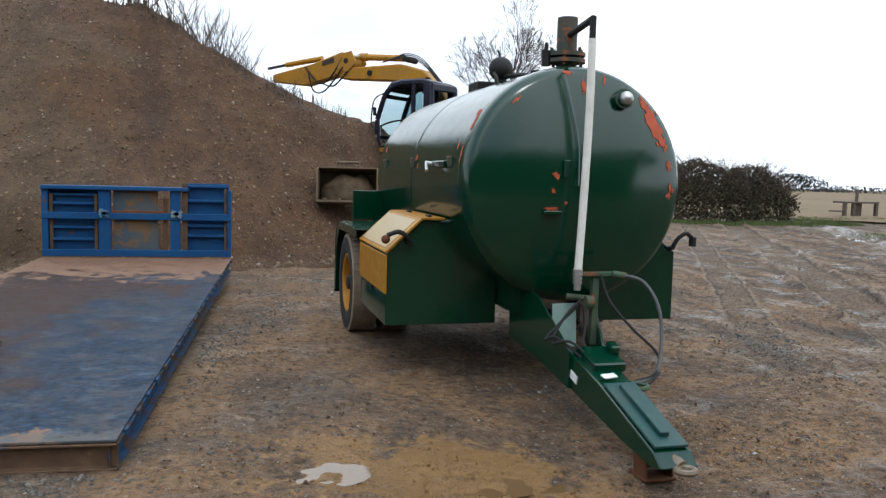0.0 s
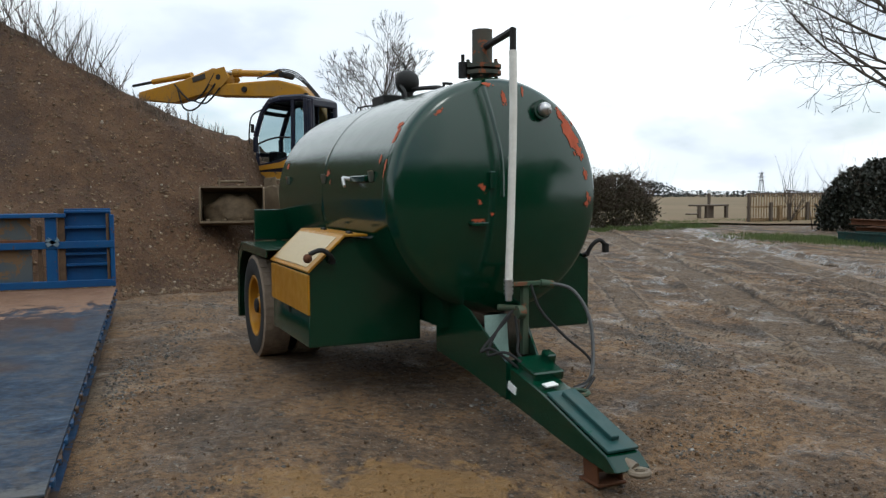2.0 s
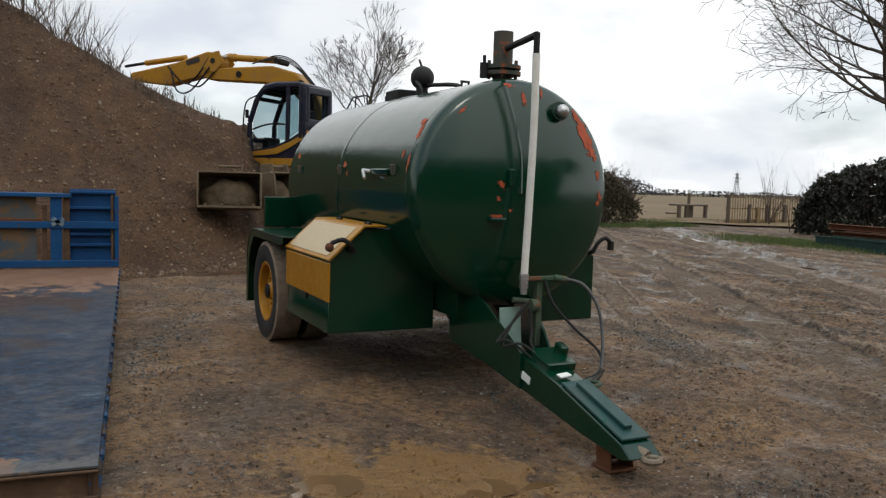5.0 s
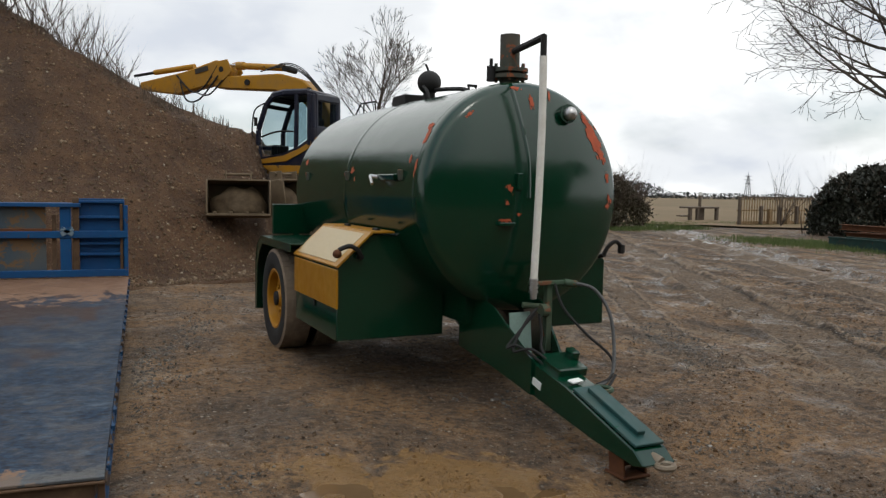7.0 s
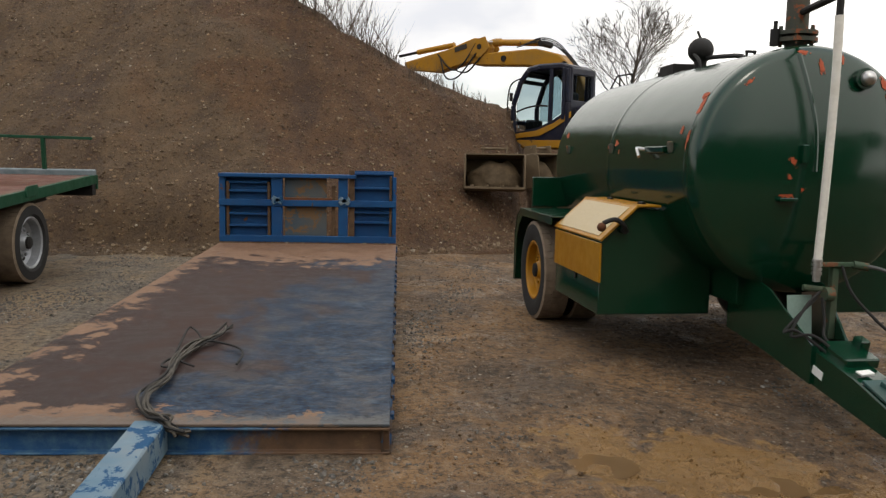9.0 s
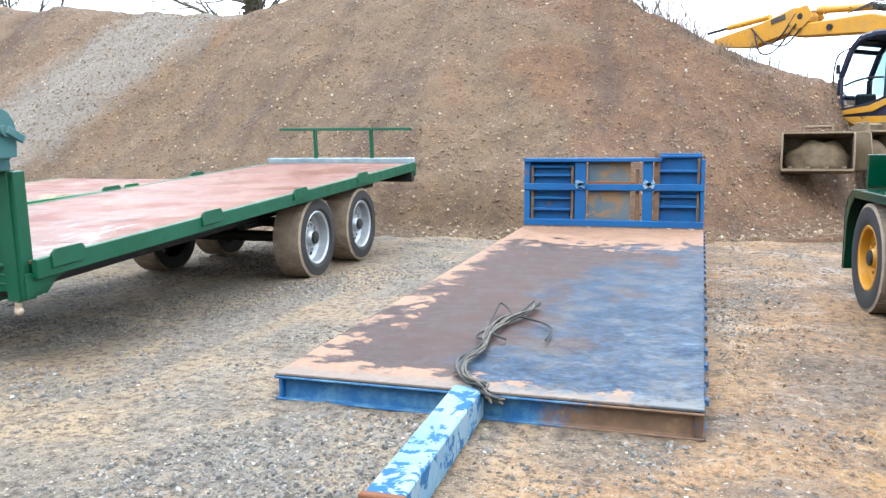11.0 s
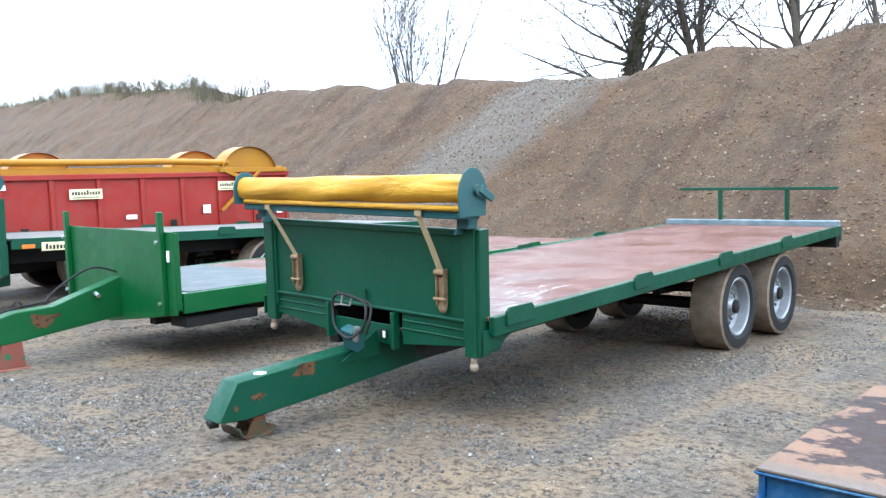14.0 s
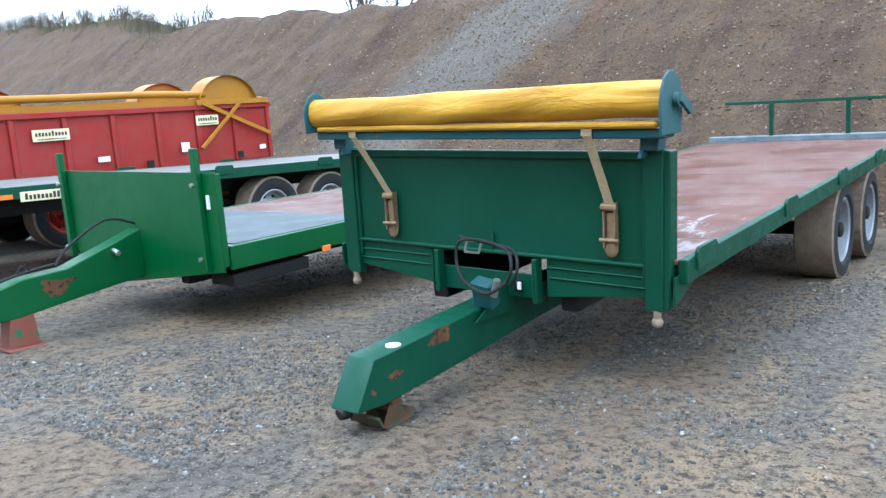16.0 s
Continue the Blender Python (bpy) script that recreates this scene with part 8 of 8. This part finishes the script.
# hedges either side of the gateway
hedge("field_hedge", ((10.5, 31.5), (14.5, 31.0), (18.0, 31.0), (20.6, 32.4)), 2.75, 0.95, 1, "overgrown brown-green field hedge beside the track", 20000, 2600, 0.075, BROWN_LEAF, 0.5)
hedge("gate_hedge", ((25.6, 26.4), (27.0, 24.4), (29.5, 22.6), (34, 20.5)), 3.5, 1.8, 2, "tall dark overgrown hedge beside the gate", 30000, 1100, 0.10, DARK_LEAF, 0.25)
for k, (x, y) in enumerate(((20.4, 32.0), (24.0, 26.6), (25.3, 25.4))):
    r2 = random.Random(90 + k)
    segs = []
    for _ in range(14):
        grow(r2, segs, Vector((0, 0, 0)), Vector((r2.gauss(0.2, 0.4), r2.gauss(0, 0.4), 1)).normalized(), r2.uniform(1.2, 2.1), 0.014, 1, 0.5, 0.7)
    b = thing("bramble", Matrix.Translation((x, y, 0.2)), "thin bare brambles at the hedge end", "bramble")
    s = new("brushwood", twig_mesh("brushwood", segs, TWIG, 4))
    s.parent = b
spots = []
for _ in range(26000):
    u = rng.random()
    if u < 0.45:
        x, y = rng.uniform(10, 22.5), rng.gauss(29.9, 0.5)
    elif u < 0.75:
        x, y = rng.uniform(21, 33), rng.gauss(33.6, 0.9)
    else:
        x, y = rng.gauss(19.4, 0.8), rng.gauss(20.6, 1.6)
    spots.append((x, y, ground_height(x, y)))
fringe("verge_grass", "short green grass along the verge", spots, GRASS, 8, 0.05, 0.16, 0.010)

# ---- gateway things ----


def slat_fence():
    root = thing("slat_fence", pose(26.6, 32.3, ground_height(28, 32), 0, 0, 5), "pale timber slat fence across the gateway", "fence")
    for z, h in ((0.14, 0.2), (0.78, 0.07), (1.42, 0.09)):
        bm = bmesh.new()
        box(bm, (2.6, 0, z), (5.2, 0.05, h))
        part("rail", bm, TIMBER if z < 1.3 else DARK_WOOD, root)
    for k in range(30):
        bm = bmesh.new()
        box(bm, (0.08 + 0.175 * k, -0.04, 0.76), (0.055, 0.025, 1.3), bevel=0)
        part("slat", bm, TIMBER, root)
    for x, h in ((0.05, 1.45), (1.5, 1.0), (2.1, 0.85), (2.75, 0.95), (3.35, 0.6), (4.0, 1.0), (5.15, 1.45)):
        bm = bmesh.new()
        box(bm, (x, -0.12, h / 2 - 0.05), (0.15 if h < 1.2 else 0.12, 0.13, h + 0.1))
        part("post", bm, DARK_WOOD if h > 0.9 else TIMBER, root)
    return root


def timber_bench():
    root = thing("timber_stand", pose(27.9, 36.8, ground_height(28, 37), 0, 0, 8), "dark wet timber stand with a white-topped post", "stand")
    bm = bmesh.new()
    box(bm, (0, 0, 0.80), (2.2, 0.8, 0.09))
    part("top_board", bm, DARK_WOOD, root)
    for x in (-1.0, -0.45, 0.1, 1.0):
        bm = bmesh.new()
        box(bm, (x, -0.3 if x != 0.1 else 0, 0.38), (0.16 if x != 0.1 else 0.42, 0.16, 0.78))
        part("leg", bm, DARK_WOOD, root)
    bm = bmesh.new()
    box(bm, (-1.25, -0.1, 0.35), (0.7, 0.4, 0.07))
    part("seat_board", bm, DARK_WOOD, root)
    bm = bmesh.new()
    box(bm, (0.12, 0.1, 1.1), (0.12, 0.12, 0.75))
    post = part("post", bm, DARK_WOOD, root)
    bm = bmesh.new()
    box(bm, (0.12, 0.1, 1.56), (0.14, 0.14, 0.2))
    part("white_cap", bm, WHITE, post, "white-painted post top")
    return root


DARK_TEAL = paint("weathered_teal_paint", (0.004, 0.026, 0.022), (0.010, 0.04, 0.034), (0.05, 0.035, 0.02), 0.60, 0.5, 0.5, (0.04, 0.035, 0.02))


def scrap_stack():
    """Long rusty girders lying on baulks, with a blue-green trough in front."""
    a = thing("girder_stack", pose(20.7, 20.4, ground_height(20.6, 20), 0, 0, -90), "rusty steel girders stacked on the ground", "girders")
    for k, (y, z) in enumerate(((0.0, 0.62), (0.45, 0.60), (0.2, 0.36), (0.75, 0.36))):
        bm = bmesh.new()
        bar(bm, (0, y, z - 0.08), (7.8, y, z - 0.08), 0.22, 0.02), bar(bm, (0, y, z + 0.08), (7.8, y, z + 0.08), 0.22, 0.02), bar(bm, (0, y, z), (7.8, y, z), 0.02, 0.15)
        part("girder", bm, RUST, a)
    for x in (1.2, 6.2):
        bm = bmesh.new()
        box(bm, (x, 0.3, 0.12), (0.25, 1.3, 0.26))
        part("baulk", bm, DARK_WOOD, a)
    b = thing("trough", pose(19.7, 19.6, ground_height(19.5, 19) - 0.1, 0, 0, -91), "blue-green metal trough half sunk in weeds", "trough")
    bm = bmesh.new()
    for y in (-0.35, 0.35):
        box(bm, (3.7, y, 0.22), (7.4, 0.03, 0.42))
    for x in (0.0, 7.4):
        box(bm, (x, 0, 0.22), (0.03, 0.72, 0.42))
    box(bm, (3.7, 0, 0.04), (7.4, 0.7, 0.03))
    part("shell", bm, DARK_TEAL, b)
    bm = bmesh.new()
    for y in (-0.36, 0.36):
        bar(bm, (-0.02, y, 0.44), (7.42, y, 0.44), 0.06, 0.05)
    part("rim", bm, DARK_TEAL, b)


def pylon():
    root = thing("pylon", pose(655, 750, ground_height(655, 750) - 1, 0, 0, 20), "distant steel electricity pylon beyond the field", "pylon")
    bm = bmesh.new()
    for sx, sy in ((-1, -1), (-1, 1), (1, -1), (1, 1)):
        rod(bm, (3 * sx, 3 * sy, 0), (0.7 * sx, 0.7 * sy, 26), 0.35, 0.25, seg=4)
    for k in range(7):
        z = 3 + 3.4 * k
        w = 3 - 2.3 * z / 26
        for s in (-1, 1):
            rod(bm, (-w, s * w, z), (w, s * w, z + 3), 0.16, seg=4)
            rod(bm, (w, s * w, z), (-w, s * w, z + 3), 0.16, seg=4)
    rod(bm, (0, 0, 25), (0, 0, 31), 0.3, 0.15, seg=4)
    part("tower", bm, DARK_STEEL, root)
    for z, w in ((17, 7.5), (21.5, 9.5), (26, 6.5)):
        bm = bmesh.new()
        for s in (-1, 1):
            rod(bm, (0, 0, z), (s * w, 0, z), 0.3, 0.2, seg=4)
            rod(bm, (0, 0, z + 1.6), (s * w, 0, z), 0.2, seg=4)
        part("cross_arm", bm, DARK_STEEL, root)
    return root


slat_fence()
timber_bench()
scrap_stack()
pylon()


def far_line():
    """Hedge line and clumps of wood at the far side of the field."""
    r2 = random.Random(33)
    spots = []
    for _ in range(5000):
        u = r2.random()
        x, y = 150 + 260 * u, 330 - 120 * u
        h = 2.6 + 1.2 * noise.noise((u * 30, 1, 2))
        spots.append((Vector((x + r2.gauss(0, 1), y + r2.gauss(0, 1), ground_height(x, y) + h * r2.random())), 0.6))
    for cx, w, hh in ((206, 15, 7.5), (188, 9, 5.5)):
        for _ in range(1500):
            x = cx + r2.gauss(0, w * 0.5)
            y = 330 - 120 * (x - 150) / 260 + 6
            top = hh * math.exp(-((x - cx) / w) ** 2)
            spots.append((Vector((x, y + r2.gauss(0, 3), ground_height(x, y) + top * r2.random() ** 0.6)), 0.55))
    ob = new("far_woods", leaf_mesh("far_woods", spots, FAR_LEAF, r2))
    tagged(ob, "far hedge line and copse on the horizon", "woods", kind="stuff")
    me = bpy.data.meshes.new("field")
    n = 24
    verts, faces = [], []
    for j in range(n):
        d = 40 * (1.13 ** j) if j else 40
        for i in range(n):
            a = radians(8 + 62 * i / (n - 1))
            x, y = d * math.sin(a), d * math.cos(a)
            verts.append((x, y, ground_height(x, y) + 0.10))
    faces = [(j * n + i, j * n + i + 1, (j + 1) * n + i + 1, (j + 1) * n + i) for j in range(n - 1) for i in range(n - 1)]
    me.from_pydata(verts, [], faces)
    me.materials.append(FIELD)
    me.shade_smooth()
    tagged(new("field", me), "pale stubble field beyond the gate", "field", kind="structure")


FAR_LEAF = plain("far_foliage", (0.035, 0.042, 0.04), (0.055, 0.06, 0.055), 0.2, (0.9, 1.0), 0, 0.1)
far_line()

# ---- puddles, stones and clods ----


def puddle(x, y, w, l, depth, seed):
    """Water that fills its basin to a level; the ground's unevenness draws the shore."""
    bm = bmesh.new()
    n = 40
    bm.faces.new([bm.verts.new((1.25 * w * math.cos(2 * math.pi * k / n) * (1 + 0.25 * noise.noise((k * 0.5, seed, 1.0))), 1.25 * l * math.sin(2 * math.pi * k / n) * (1 + 0.25 * noise.noise((k * 0.5, seed, 5.0))), 0)) for k in range(n)])
    ob = part("puddle", bm, WATER, None, "shallow brown puddle in the mud", smooth=0)
    bed = sorted(ground_height(x + w * u / 6, y + l * v / 6) for u in range(-6, 7) for v in range(-6, 7) if u * u + v * v < 34)
    ob.matrix_basis = Matrix.Translation((x, y, bed[int(len(bed) * (0.50 if seed == 0 else 0.55 if seed > 2 else 0.22))]))
    return tagged(ob, category="puddle", kind="structure")


for k, row in enumerate(PUDDLES):
    puddle(*row, k)

r3 = np.random.default_rng(9)
spots = []
while len(spots) < 40000:
    # gathered in gravelly patches, denser near the viewer's path, swept out of the wheel lanes
    x, y = r3.uniform(-11.5, 8), 2.4 + 10 * r3.random() ** 1.5
    if -3.45 < x < -0.85 and 4.4 < y < 11.7:
        continue
    u, w = x * 0.97 - y * 0.24, x * 0.24 + y * 0.97
    patchy = 2.0 * noise.noise((u * 1.0, w * 0.28, 12.0)) + 0.9 * noise.noise((x * 2.2, y * 2.2, 13.0)) + (0.2 if x < -1 else -0.5)
    if patchy < r3.uniform(0.0, 0.7):
        continue
    s = 0.005 + 0.012 * r3.random() ** 2.8
    if r3.random() < 0.006:
        s *= 1.6
    spots.append((x, y, ground_height(x, y) + s * 0.1, s))
stones("gravel", "loose flint gravel on the yard", "gravel", spots, STONE, 1)
spots = []
while len(spots) < 38000:
    x = r3.uniform(-20, 3) if r3.random() < 0.8 else r3.uniform(-40, -20)
    foot, top = along_crest(x)
    u = r3.random() ** 1.25
    y = foot - 0.5 + u * (top / HEAP_SLOPE + 0.7)
    s = 0.008 + 0.026 * r3.random() ** 4
    if u < 0.06:
        s *= 1.3
    spots.append((x, y, heap_height(x, y) + s * 0.2, s))
stones("heap_flints", "loose flints and clods on the heap face", "stones", spots[:27000], HEAP_STONE, 2)
stones("heap_clods", "loose brown clods on the heap face", "clods", spots[27000:], CLOD, 3)
spots = []
while len(spots) < 9000:
    x, y = r3.uniform(-0.8, 11), 3.6 + 13 * r3.random() ** 1.5
    if noise.noise((x * 0.9, y * 0.9, 6.0)) < r3.uniform(-0.4, 0.5):
        continue
    s = 0.006 + 0.010 * r3.random() ** 3
    spots.append((x, y, ground_height(x, y) + s * 0.2, s))
stones("mud_clods", "churned mud clods beside the wheel ruts", "clods", spots, MUD, 4)
